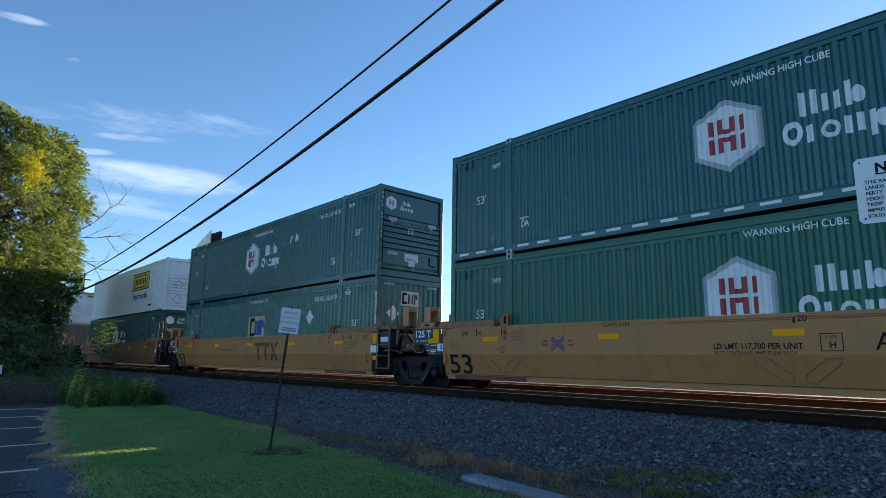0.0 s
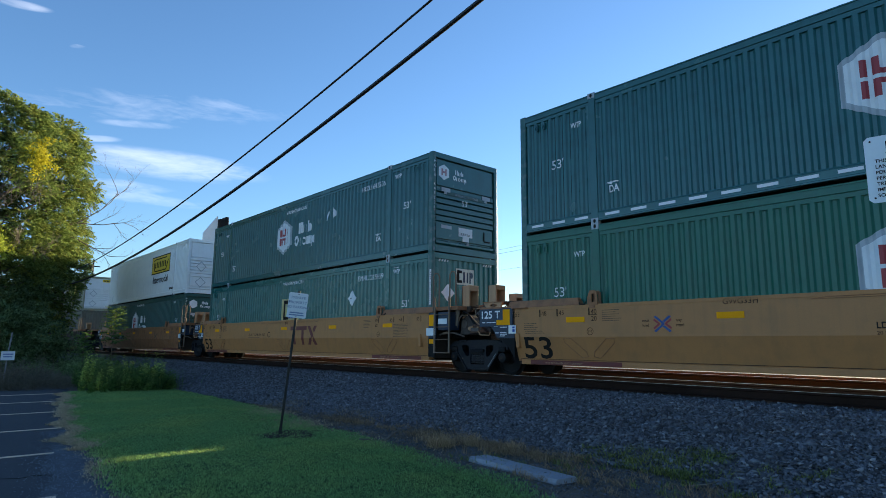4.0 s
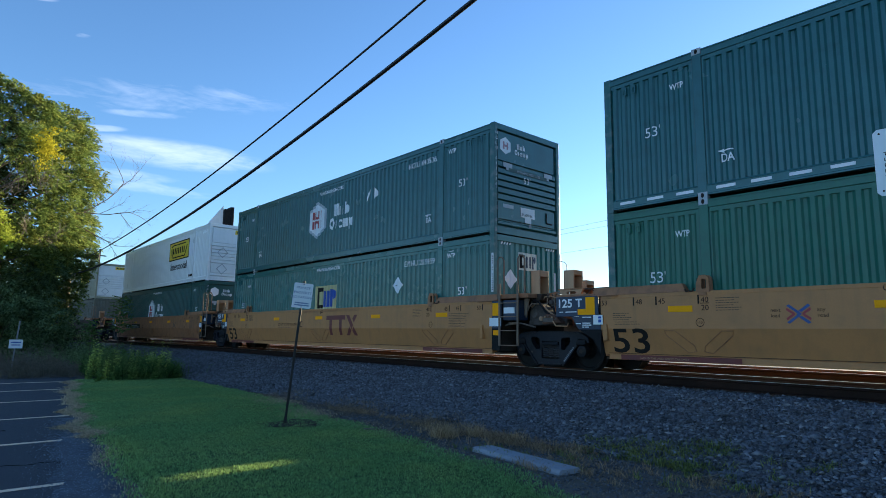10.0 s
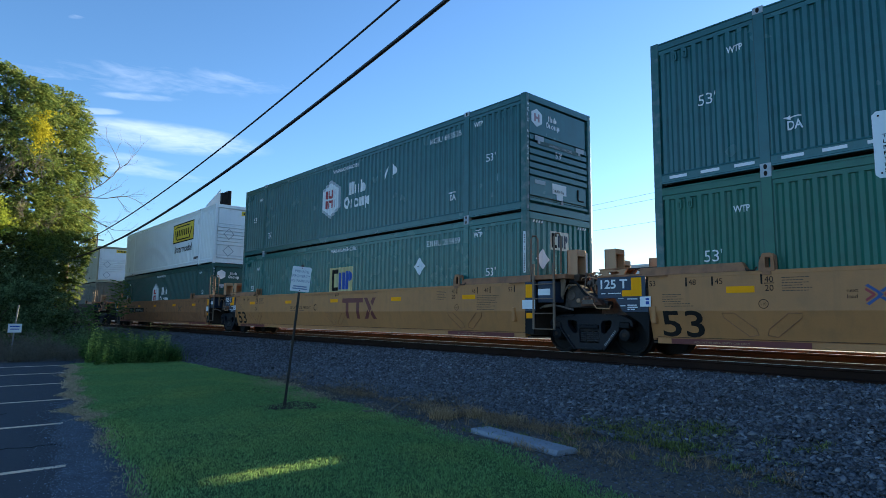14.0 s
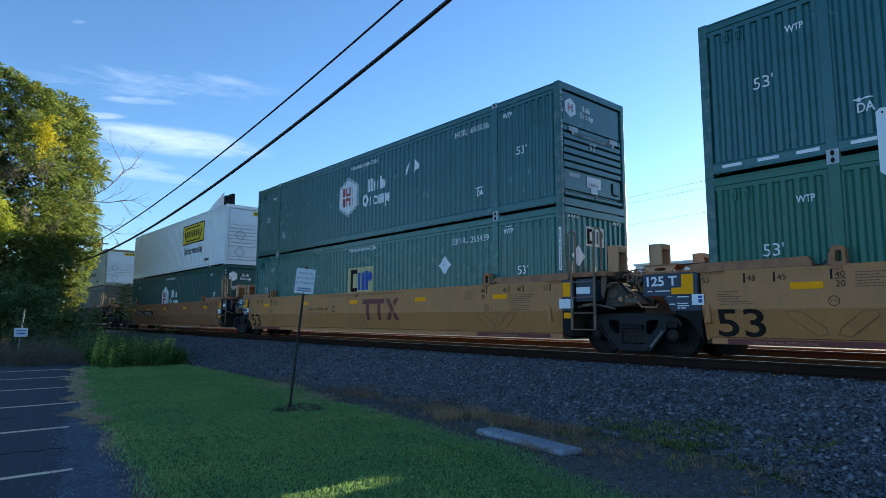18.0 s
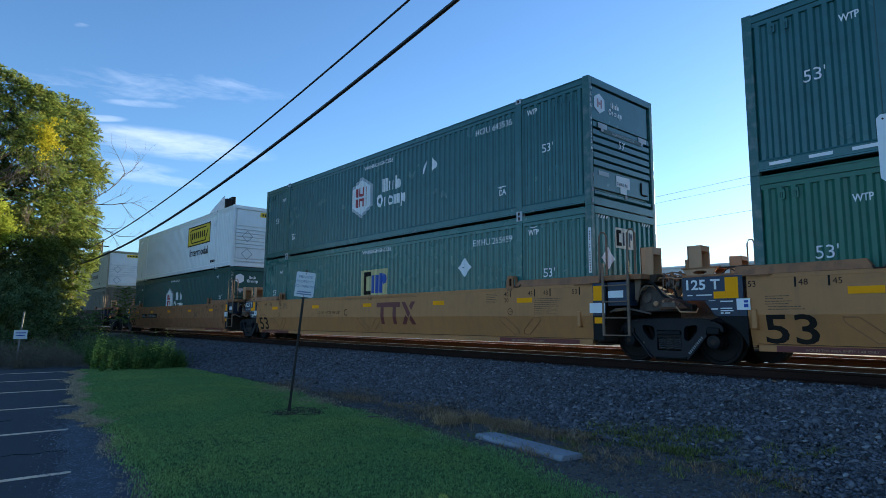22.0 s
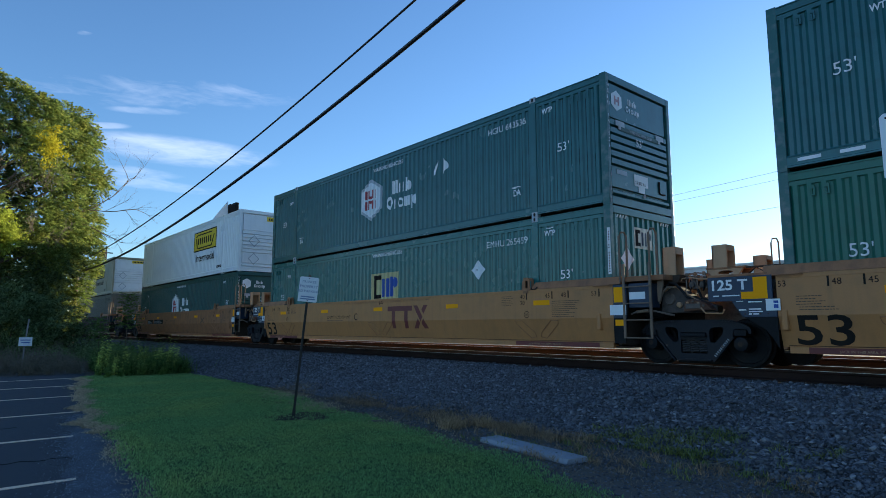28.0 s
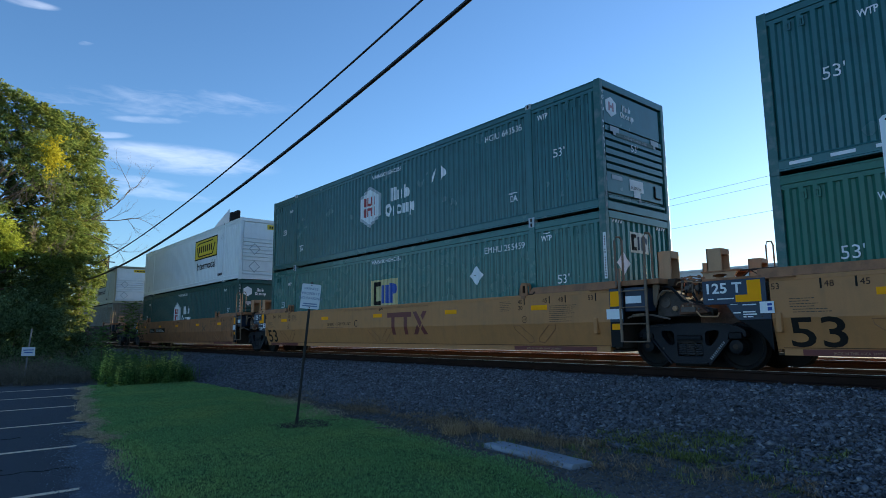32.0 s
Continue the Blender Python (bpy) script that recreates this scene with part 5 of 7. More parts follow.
def small_marks_at(ob, x, z, rows, w):
    polys, rnd = [], random.Random(int(abs(x * 100)) + rows)
    for i in range(rows):
        u, end = 0.0, w * rnd.uniform(0.6, 1.0)
        while u < end - 0.03:
            k = min(rnd.uniform(0.02, 0.06), end - u)
            polys.append(rect(u, u + k, -i * 0.042, -i * 0.042 + 0.013))
            u += k + 0.012
    side_shape(ob, "small_print", polys, x, z, FADED_INK)


# ---- bogies ----
wheels = []
RADIUS, BASE = 0.42, 1.70


def bogie(x):
    ob = ride(thing("bogie", pose(0, 0, 0), "dark cast steel two-axle bogie under the joint between cars", "bogie", "bogies of the train"), x, SIDE_Y + WIDE / 2)
    half = [(0.34, 0.845), (0.62, 0.84), (0.86, 0.80), (1.03, 0.70), (1.04, 0.60), (0.99, 0.595), (0.97, 0.68), (0.73, 0.68), (0.72, 0.56), (0.62, 0.42), (0.47, 0.25), (0.33, 0.10)]
    outline = half + [(-x, z) for x, z in half[::-1]]
    hole = [(0.30, 0.70), (0.56, 0.72), (0.55, 0.60), (0.40, 0.43), (0.30, 0.44)]
    window = [(-0.25, 0.235), (0.25, 0.235), (0.25, 0.62), (-0.25, 0.62)]
    for s in (-1, 1):
        y0, y1 = (s * 0.99 - 0.075, s * 0.99 + 0.075)
        sf = part("side_frame", plate(rounded(outline, 0.07), [rounded(hole, 0.08), rounded([(-x, z) for x, z in hole[::-1]], 0.08), rounded(window, 0.03)], y0, y1), FRAME, ob, "dark blue-grey cast side frame", bevel=0.014)
        for k in (-1, 1):
            part("flange", Geo().prism([(k * 0.36, 0.82), (k * 0.84, 0.785), (k * 0.84, 0.80), (k * 0.36, 0.84)], y0 - 0.035, y0 + 0.002, "y"), FRAME, sf)
            part("flange", Geo().prism([(k * 0.35, 0.10), (k * 0.73, 0.555), (k * 0.755, 0.535), (k * 0.375, 0.085)], y0 - 0.035, y0 + 0.002, "y"), FRAME, sf)
            part("adapter", Geo().prism([(k * 0.74, 0.56), (k * 0.96, 0.56), (k * 0.96, 0.67), (k * 0.74, 0.67)], y0 - 0.02, y1 + 0.02, "y"), STEEL, sf, bevel=0.01)
            part("rivet", Geo().lathe([(y0 - 0.012, 0.012), (y0 - 0.006, 0.022), (y0, 0.022)], k * 0.53, 0.375, 8), ARM, sf)
        part("lower_lip", Geo().box(-0.33, 0.33, y0 - 0.035, y1 + 0.03, 0.10, 0.135), FRAME, sf, bevel=0.006)
        small = [rect(0.042 * i, 0.042 * i + 0.026, 0, 0.045) for i in range(10)]
        if s < 0:
            part("number_mark", flat(small), FADED_WHITE, sf, at=pose(0.40, y0 - 0.004, 0.18) @ pose(0, 0, 0, 0, -49, 0))
        for k in (-0.2, 0.0, 0.2):
            part("spring", Geo().tube([(k * 0.82 + 0.078 * math.cos(a * 0.7), s * 0.99 + 0.078 * math.sin(a * 0.7), 0.25 + 0.23 * a / 50) for a in range(51)], 0.016, 5), SPRING, sf)
        part("spring_seat", Geo().box(-0.245, 0.245, y0 + 0.01, y1 - 0.01, 0.485, 0.53), STEEL, sf)
    part("bolster", Geo().prism([(-0.235, 0.535), (0.235, 0.535), (0.235, 0.61), (-0.235, 0.61)], -1.10, 1.09, "y"), STEEL, ob, bevel=0.015)
    part("centre_plate", Geo().box(-0.3, 0.3, -0.35, 0.35, 0.74, 0.80), BROWN, ob)
    # black boxes added to keep light from passing under and through the bogie
    for y in (-0.62, 0.50):
        part("brake_rigging", Geo().box(-0.55, 0.55, y, y + 0.12, 0.03, 0.30).box(-0.60, 0.60, y + 0.02, y + 0.10, 0.36, 0.735), BLACK, ob)
    for k in (-1, 1):
        part("brake_beam", Geo().box(k * 0.38 - 0.04, k * 0.38 + 0.04, -0.7, 0.7, 0.28, 0.36), BROWN, ob)
        g = Geo().tube([(0, -0.95, 0), (0, 0.95, 0)], 0.085, 12)
        for s in (-1, 1):
            prof = [(s * 0.68, RADIUS + 0.028), (s * 0.705, RADIUS + 0.026), (s * 0.725, RADIUS), (s * 0.81, RADIUS - 0.012), (s * 0.82, RADIUS - 0.06), (s * 0.785, RADIUS - 0.08), (s * 0.775, 0.16), (s * 0.83, 0.13), (s * 0.83, 0.05)]
            g.lathe(prof, 0, 0, 36)
        ws = part("wheelset", g, BLACK, ob, "two dark steel wheels on an axle", at=pose(k * BASE / 2, 0, RADIUS))
        wheels.append((ws, k * BASE / 2))
        for s in (-1, 1):
            part("bearing_cap", Geo().lathe([(s * 0.93, 0.02), (s * 0.93, 0.13), (s * 1.075, 0.12), (s * 1.095, 0.07), (s * 1.10, 0.0)], k * BASE / 2, RADIUS, 16), STEEL, ob)
            part("bearing_bolt", Geo().lathe([(s * 1.085, 0.05), (s * 1.10, 0.05), (s * 1.105, 0.03)], k * BASE / 2, RADIUS, 6), BROWN, ob)
    return ob


XB, XA, XJ, XK = 3.25, -LENGTH, -35.85, -60.65
green_stack_car(XB, "B")
green_stack_car(XA, "A")
jl = ride(container(pose(0, 0, 0), "dark green container in the well under a white one", GREEN_DARK, "ribs"), XJ, z=ZA)
standard_marks(jl)
emblem(jl, 7.21, 1.55)
end_marks(jl, bars=False)
white_container(XJ, ZA + HIGH)
# shade is put into the sides' cream colour; the end keeps white paint
white_container(XK, ZA + HIGH, GREY_BOX, "weathered cream container, sides coloured darker for shade, on a grey one")
ride(container(pose(0, 0, 0), "dull grey container in a dark well car", surf("grey_container_paint", (0.13, 0.125, 0.095), 0.5, streak=0.4, dirty=0.3), "folds"), XK, z=ZA)
car_marks(well_car(XB), "B")
car_marks(well_car(XA), "A")
car_marks(well_car(XJ, TAN_DIRTY, "grimy brown-tan well car unit"), "J")
well_car(XK, BROWN, "dark brown grimy well car unit")
for x in (XB - 1.725, (XA + XJ + LENGTH) / 2, XJ - 1.7, XK + LENGTH + 1.7, XB + LENGTH + 1.645):
    bogie(x)


# ---- ground ----
GROUND = -0.85
EDGE_X = (-60.0, -21.6, -15.0, -13.7, -10.4, -8.5, -6.6, -5.0, -4.06, -3.4, 0.0, 30.0)
EDGE_Y = (7.0, 6.95, 6.8, 6.7, 6.15, 6.0, 5.85, 5.5, 5.2, 5.0, 4.2, 4.0)
LOT_X = (-24.5, -22.8, -12.5, -6.9, -3.0, 0.0, 30.0)
LOT_Y = (4.3, 3.9, 2.33, 1.54, 0.9, 0.5, 0.3)
TOE_X = (-60.0, -10.0, -7.0, -5.0, -3.5, -2.5, -1.0, 30.0)
TOE_Y = (7.2, 7.25, 7.3, 7.5, 7.5, 6.9, 6.2, 6.0)


def rough(x, y, s, k):
    return k * noise.noise(Vector((x * s, y * s, 3.1)))


def bed_z(x, y):
    """Height of the stone bank and of the level bed on its top."""
    toe = float(np.interp(x, TOE_X, TOE_Y))
    u = (y - toe) / (10.0 - toe)
    z = GROUND - 0.03 + (0.66) * max(0.0, min(1.0, u)) ** 0.9
    return min(z, -0.215)


g = Geo()
g.box(-900, 700, -500, 1500, -3.0, GROUND - 0.05)
solid("ground", g, DIRT, "dry brown soil reaching the horizon", "ground", kind="structure")

# stone bank: one sheet along the track
xs = np.concatenate([np.linspace(-140, -40, 26), np.linspace(-39, -14, 51), np.linspace(-13.75, 6, 80), np.linspace(8, 60, 14)])
vs = np.concatenate([np.linspace(0, 1, 26), [1.02, 1.06]])
verts, faces = [], []
for x in xs:
    toe = float(np.interp(x, TOE_X, TOE_Y))
    for v in vs:
        y = toe + (10.0 - toe) * v if v <= 1 else (10.6 if v < 1.04 else 10.75)
        z = bed_z(x, y) + (rough(x, y, 1.7, 0.03) + rough(x, y, 5.0, 0.015) if 0 < v <= 1 else 0)
        verts.append((x, y, z if v > 0 else GROUND - 0.06))
    for y, z in ((14.0, -0.215), (15.0, -0.195), (19.0, -0.195), (30.0, -0.24), (33.0, -0.6), (35.5, GROUND - 0.06)):
        verts.append((x, y, z))
n = len(vs) + 6
for i in range(len(xs) - 1):
    for j in range(n - 1):
        faces.append((i * n + j, (i + 1) * n + j, (i + 1) * n + j + 1, i * n + j + 1))
bank = big_mesh("stone_bank", verts, faces)
solid("stone_bank", bank, BED, "grey crushed stone bank carrying the tracks", "ballast", kind="structure")

# lawn and car park sheets
def lot_shift(x):
    """Uneven run of the lawn's edge along the car park; in lobes towards the far corner."""
    k = 0.16 if x > -11 else 0.30
    return k * noise.noise(Vector((x * 0.9, 0.3, 0))) + 0.07 * noise.noise(Vector((x * 3.1, 0, 5))) + (0.20 if x > -11 else 0.05)


def bank_shift(x):
    return 0.16 * noise.noise(Vector((x * 0.7, 7, 0))) + 0.10 * noise.noise(Vector((x * 2.6, 3, 0)))


verts, faces = [], []
xs = np.concatenate([np.linspace(-22.6, 4, 140), np.linspace(4.5, 29, 50)])
for x in xs:
    a, b = float(np.interp(x, LOT_X, LOT_Y)), float(np.interp(x, EDGE_X, EDGE_Y))
    a, b = a + lot_shift(x) + 0.12, b + bank_shift(x) - 0.2
    for k in range(13):
        y = a + (b - a) * k / 12
        verts.append((x, y, GROUND - 0.05 if k in (0, 12) else GROUND - 0.012 + rough(x, y, 0.8, 0.006)))
for i in range(len(xs) - 1):
    for j in range(12):
        faces.append((i * 13 + j, (i + 1) * 13 + j, (i + 1) * 13 + j + 1, i * 13 + j + 1))
solid("lawn", big_mesh("lawn", verts, faces), TURF, "mown green lawn between car park and railway", "lawn", kind="structure")

pts = [(x, float(np.interp(x, LOT_X, LOT_Y)) + 0.12) for x in np.linspace(-24.3, 29.5, 90)]
g = Geo().prism([(-24.3, -30), (29.5, -30)] + [(x, y + 0.06 * noise.noise(Vector((x * 2.2, 1, 1)))) for x, y in pts[::-1]], GROUND - 0.06, GROUND - 0.03, "z")
solid("car_park", g, ASPHALT, "dark worn asphalt car park", "asphalt", kind="structure")
for i, x in enumerate((-7.56, -10.5, -13.4, -16.5, -19.4, -22.2)):
    y1 = float(np.interp(x, LOT_X, LOT_Y)) - (0.12 if i else 0.18)
    g = Geo()
    for k in range(14):
        ya, yb = y1 - 5.2 * k / 14, y1 - 5.2 * (k + 1) / 14
        g.box(x - 0.05 + random.uniform(-.006, .006), x + 0.05 + random.uniform(-.006, .006), yb, ya, GROUND - 0.031, GROUND - 0.026)
    solid("parking_line", g, LINE_PAINT, "worn white painted parking bay line", "line", "bay lines of the car park", kind="structure")

# loose grit washed along the asphalt's edge
verts, faces = [], []
xs = np.linspace(-12.2, 29, 180)
for x in xs:
    b = float(np.interp(x, LOT_X, LOT_Y))
    wide = 0.30 + 0.22 * noise.noise(Vector((x * 1.1, 9, 0))) + 0.10 * noise.noise(Vector((x * 4.0, 2, 0)))
    wide *= min(1.0, (x + 12.3) / 2.5)
    for k in range(5):
        verts.append((x, b - 0.10 - wide * (1 - k / 2), GROUND - (0.0305 if k in (0, 4) else 0.024)))
for i in range(len(xs) - 1):
    for j in range(4):
        faces.append((i * 5 + j, (i + 1) * 5 + j, (i + 1) * 5 + j + 1, i * 5 + j + 1))
solid("grit_strip", big_mesh("grit_strip", verts, faces), GRIT, "bluish grey loose grit along the asphalt edge", "gravel", kind="structure")

# cracks in the asphalt
for x0, y0, dx, dy in ((-9.0, 0.4, 0.2, 1.1), (-12.0, 1.2, 0.5, -1.0), (-7.9, 0.3, -1.4, 0.5)):
    pts = [(x0 + dx * k / 12 + 0.06 * math.sin(k * 1.7), y0 + dy * k / 12 + 0.05 * math.sin(k * 2.3 + 1), GROUND - 0.0295) for k in range(13)]
    solid("crack", Geo().tube(pts, 0.0055, 4), INK, "thin dark crack in the asphalt", "crack", kind="structure")


# bare soil round the sign's post
ring_pts = [(-9.98 + 0.46 * math.cos(a) * (1 + 0.3 * math.sin(3 * a + 1)), 5.2 + 0.56 * math.sin(a) * (1 + 0.25 * math.sin(5 * a))) for a in np.linspace(0, 2 * math.pi, 40, endpoint=False)]
solid("bare_patch", Geo().prism(ring_pts, GROUND - 0.06, GROUND - 0.004, "z"), SOIL, "bare dark soil round the foot of the sign post", "soil", kind="structure")

# ---- tracks ----
def rail(y, kind, dz=0.0):
    cx = [(-0.075, -0.187), (0.075, -0.187), (0.075, -0.173), (0.012, -0.150), (0.010, -0.050), (0.036, -0.038), (0.037, -0.006), (0.030, -0.001),
          (-0.030, -0.001), (-0.037, -0.006), (-0.036, -0.038), (-0.010, -0.050), (-0.012, -0.150), (-0.075, -0.173)]
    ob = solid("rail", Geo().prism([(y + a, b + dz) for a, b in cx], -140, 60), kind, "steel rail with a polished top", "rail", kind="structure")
    part("rail_head", Geo().box(-140, 60, y - 0.027, y + 0.027, dz - 0.001, dz + 0.002), RAIL_TOP, ob, "worn bright running surface")


CENTRE = SIDE_Y + WIDE / 2
for c, dz in ((CENTRE, 0.0), (CENTRE + 4.3, 0.02)):
    for s in (-1, 1):
        # each track's near rail has its shade put into the colour
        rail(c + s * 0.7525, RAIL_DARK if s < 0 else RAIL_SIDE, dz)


# ---- overhead wires ----
def cable(p0, p1, sag, r, label):
    pts = []
    for k in range(41):
        u = k / 40
        p = Vector(p0).lerp(Vector(p1), u)
        p.z -= sag * 4 * u * (1 - u)
        pts.append(p)
    solid("overhead_wire", Geo().tube(pts, r, 6), RUBBER, label, "wire", "overhead wires", smooth=True)


def hung(y, scale, c, r, label):
    """A wire along the track at y, hanging as c2 u^2 + c1 u + c0 over u = x / scale."""
    pts = [(x, y, EYE + scale * (c[0] * (x / scale) ** 2 + c[1] * x / scale + c[2] - EYE)) for x in np.linspace(9, -46.9, 62)]
    solid("overhead_wire", Geo().tube(pts, r, 6), RUBBER, label, "wire", "overhead wires", smooth=True)


hung(7.5, 1.596, (0.003097, 0.18108, 6.1385), 0.027, "thin black overhead wire")
hung(7.5, 1.5625, (0.003695, 0.20046, 5.7654), 0.048, "thick black overhead cable")
pole = thing("utility_pole", pose(-47.0, 7.45, GROUND), "dark wooden utility pole behind the tree", "utility pole")
part("pole", Geo().tube([(0, 0, -0.4), (0.03, 0, 3.5), (0.05, 0, 7.05)], 0.16, 12, 0.10), POLE_WOOD, pole)
part("crossarm", Geo().box(-0.06, 0.06, -0.5, 0.5, 5.3, 5.42), POLE_WOOD, pole, bevel=0.01)
part("insulator", Geo().tube([(0, -0.1, 5.42), (0, -0.1, 5.62)], 0.05, 8), BLACK, pole)
part("transformer", Geo().tube([(0.25, -0.1, 6.25), (0.25, -0.1, 6.85)], 0.2, 14), BLACK, pole)

fp = thing("utility_pole", pose(-103.4, 20.1, GROUND), "far dark utility pole with a transformer beyond the train", "utility pole")
part("pole", Geo().tube([(0, 0, -0.4), (0, 0, 14.0)], 0.17, 10, 0.12), BLACK, fp)
part("transformer", Geo().tube([(0.05, -0.35, 12.2), (0.05, -0.35, 13.3)], 0.36, 12), BLACK, fp)
part("crossarm", Geo().box(-0.08, 0.08, -0.9, 0.9, 12.9, 13.05), BLACK, fp)

# ---- signs ----
sg = thing("no_parking_sign", pose(-10.0, 5.07, GROUND) @ pose(0, 0, 0, -3.6, 4.0, 0), "white no-parking sign on a slim steel post in the lawn", "sign")
turn = pose(0, 0, 0, 0, 0, 63.5)
part("post", Geo().prism([(-0.022, 0.0), (-0.016, -0.010), (0.016, -0.010), (0.022, 0.0), (0.012, 0.015), (-0.012, 0.015)], -0.4, 2.52, "z"), GALV, sg, "dark steel channel post", at=turn)
part("post_sleeve", Geo().prism([(-0.028, -0.014), (0.028, -0.014), (0.024, 0.022), (-0.024, 0.022)], -0.1, 0.12, "z"), GALV, sg, at=turn)
part("sign_board", Geo().prism([(-0.17, 2.03), (0.15, 2.03), (0.17, 2.05), (0.17, 2.46), (0.15, 2.48), (-0.15, 2.48), (-0.17, 2.46)], -0.022, -0.016, "y"), SIGN_W, sg, "white sign board", at=turn)
for i, (t, h) in enumerate((("PRIVATE", 0.048), ("PROPERTY", 0.048), ("NO PARKING", 0.048))):
    me = lettering(t, h)
    w = max(v.co.x for v in me.vertices)
    for piece in islands(me):
        part("letter", piece, FADED, sg, at=turn @ pose(-w / 2, -0.025, 2.37 - i * 0.085))
part("small_print", flat([rect(-0.12, 0.12, 0.0, 0.022), rect(-0.13, 0.13, -0.04, -0.018)]), FADED, sg, at=turn @ pose(0, -0.025, 2.11))
part("bolt", Geo().tube([(0, -0.03, 2.455), (0, -0.015, 2.455)], 0.01, 8), INK, sg, at=turn)
part("bolt", Geo().tube([(0, -0.03, 2.05), (0, -0.015, 2.05)], 0.01, 8), INK, sg, at=turn)

ns = thing("notice_sign", pose(-0.965, 6.0, -0.53), "white railroad notice sign with black lettering on a post", "sign")
turn = pose(0, 0, 0, 0, 0, 8)
bx = [(0.335 * a - 0.03 * a * abs(c), 2.73 + 0.285 * b - 0.03 * b * (1 - abs(c))) for a, b, c in ((-1, -1, 1), (-1, -1, 0), (-1, 1, 0), (-1, 1, 1), (1, 1, 1), (1, 1, 0), (1, -1, 0), (1, -1, 1))]
part("sign_board", Geo().prism(bx, -0.03, -0.022, "y"), SIGN_W, ns, "white rounded sign board", at=turn)
part("post", Geo().box(-0.03, 0.03, -0.02, 0.03, -0.5, 2.98), GALV, ns, at=turn)
part("letter", lettering("N", 0.085, 0.004), INK, ns, at=turn @ pose(-0.19, -0.034, 2.875))
part("underline", flat([rect(0, 0.36, 0, 0.012)]), INK, ns, at=turn @ pose(-0.19, -0.034, 2.855))
for i, t in enumerate(("THIS RA", "LANDS", "PERTY", "PERSO", "TRESP", "IMPRIS", "SOLID")):
    for piece in islands(lettering(t, 0.030, 0.0008)):
        part("letter", piece, INK, ns, at=turn @ pose(-0.27, -0.034, 2.785 - i * 0.049))
    part("small_print", flat([rect(0, 0.28 - 0.03 * (i % 3), 0, 0.024)]), INK, ns, at=turn @ pose(-0.09 + 0.02 * (i == 0), -0.034, 2.785 - i * 0.049))
for x in (-0.29, 0.29):
    for z in (2.485, 2.975):
        part("bolt", Geo().tube([(x, -0.036, z), (x, -0.026, z)], 0.008, 8), INK, ns, at=turn)

fs = thing("lot_sign", pose(-25.4, 2.58, GROUND), "small white sign on a leaning pale post among weeds", "sign")
part("post", Geo().tube([(0, 0, -0.2), (0, 0.06, 1.0), (0, 0.12, 1.86)], 0.024, 6), GREY_POST, fs)
part("sign_board", Geo().box(0.035, 0.047, -0.13, 0.26, 0.92, 1.22), SIGN_W, fs)
part("small_print", Geo().box(0.048, 0.051, -0.08, 0.21, 1.11, 1.14), BLUE, fs)
part("small_print", Geo().box(0.048, 0.051, -0.06, 0.19, 1.02, 1.05), BLUE, fs)

# concrete wheel stop lying at the lawn's edge
ws = Vector((-4.46, 5.73, 0)) - Vector((-6.13, 5.95, 0))
ang = math.degrees(math.atan2(ws.y, ws.x))
g = Geo().prism([(-0.18, 0.0), (0.18, 0.0), (0.18, 0.03), (0.15, 0.065), (-0.15, 0.065), (-0.18, 0.03)], -0.86, 0.86)
stop = solid("wheel_stop", g, STOP_CONCRETE, "pale grey concrete wheel stop at the lawn's edge", "wheel stop", at=pose(-5.42, 6.14, GROUND - 0.045, 0, 0, ang), bevel=0.006)
for x in (-0.5, 0.5):
    part("pin_hole", Geo().tube([(x, 0, 0.055), (x, 0, 0.067)], 0.014, 8), INK, stop)

# ---- far side of the railway ----
CLADDING = surf("pale_metal_cladding", (0.60, 0.60, 0.59), 0.55, var=0.06, big=0.3, streak=0.25, dirt=(0.40, 0.39, 0.37), dirty=0.15)
wh = thing("warehouse", pose(-97.5, 161, GROUND), "long flat-roofed warehouse clad in pale grey metal", "warehouse")
part("wall", Geo().box(0, 150, 0, 60, -0.2, 17.6), CLADDING, wh)
part("roof", Geo().box(-0.4, 150.4, -0.4, 60.4, 17.602, 18.15), CLADDING, wh)
for k in range(24):
    part("cladding_seam", Geo().box(6.0 * k + 3.0, 6.0 * k + 3.2, -0.12, -0.004, 8.0, 17.5), CLADDING, wh)
sl = thing("street_lamp", pose(-45.5, 60.0, GROUND), "tall street lamp with one curved arm", "street lamp")
part("pole", Geo().tube([(0, 0, 0), (0, 0, 10.5)], 0.06, 8, 0.04), GALV, sl)
part("arm", Geo().tube([(0, 0, 10.4), (-0.3, 0, 10.8), (-0.8, 0, 10.95)], 0.035, 6), GALV, sl)
part("lamp_head", Geo().box(-1.2, -0.75, -0.08, 0.08, 10.9, 10.98), GALV, sl)
for a, b in (((-90, 55, 11.5), (40, 62, 20.0)), ((-90, 56, 11.5), (40, 63, 19.0)), ((-90, 55, 9.5), (40, 62, 15.5))):
    cable(a, b, 1.0, 0.014, "thin far overhead wire beyond the railway")
tw = thing("gable_tower", pose(-53.5, 20.05, GROUND), "pale clad gable and dark chimney above the train", "building")
part("wall", Geo().box(-3.0, -0.2, -1.6, 1.4, -0.2, 10.2), CREAM, tw)
part("gable", Geo().prism([(-1.25, 10.2), (0.0, 10.2), (0.0, 13.05), (-1.25, 11.3)], -0.3, -0.2), SIGN_W, tw, "white clad sloping gable")
part("chimney", Geo().box(-1.0, 0.0, 0.08, 0.62, 9.0, 12.75).box(-1.0, 0.0, 0.62, 0.95, 9.0, 13.0), BLACK, tw, "sooty dark chimney", bevel=0.05)

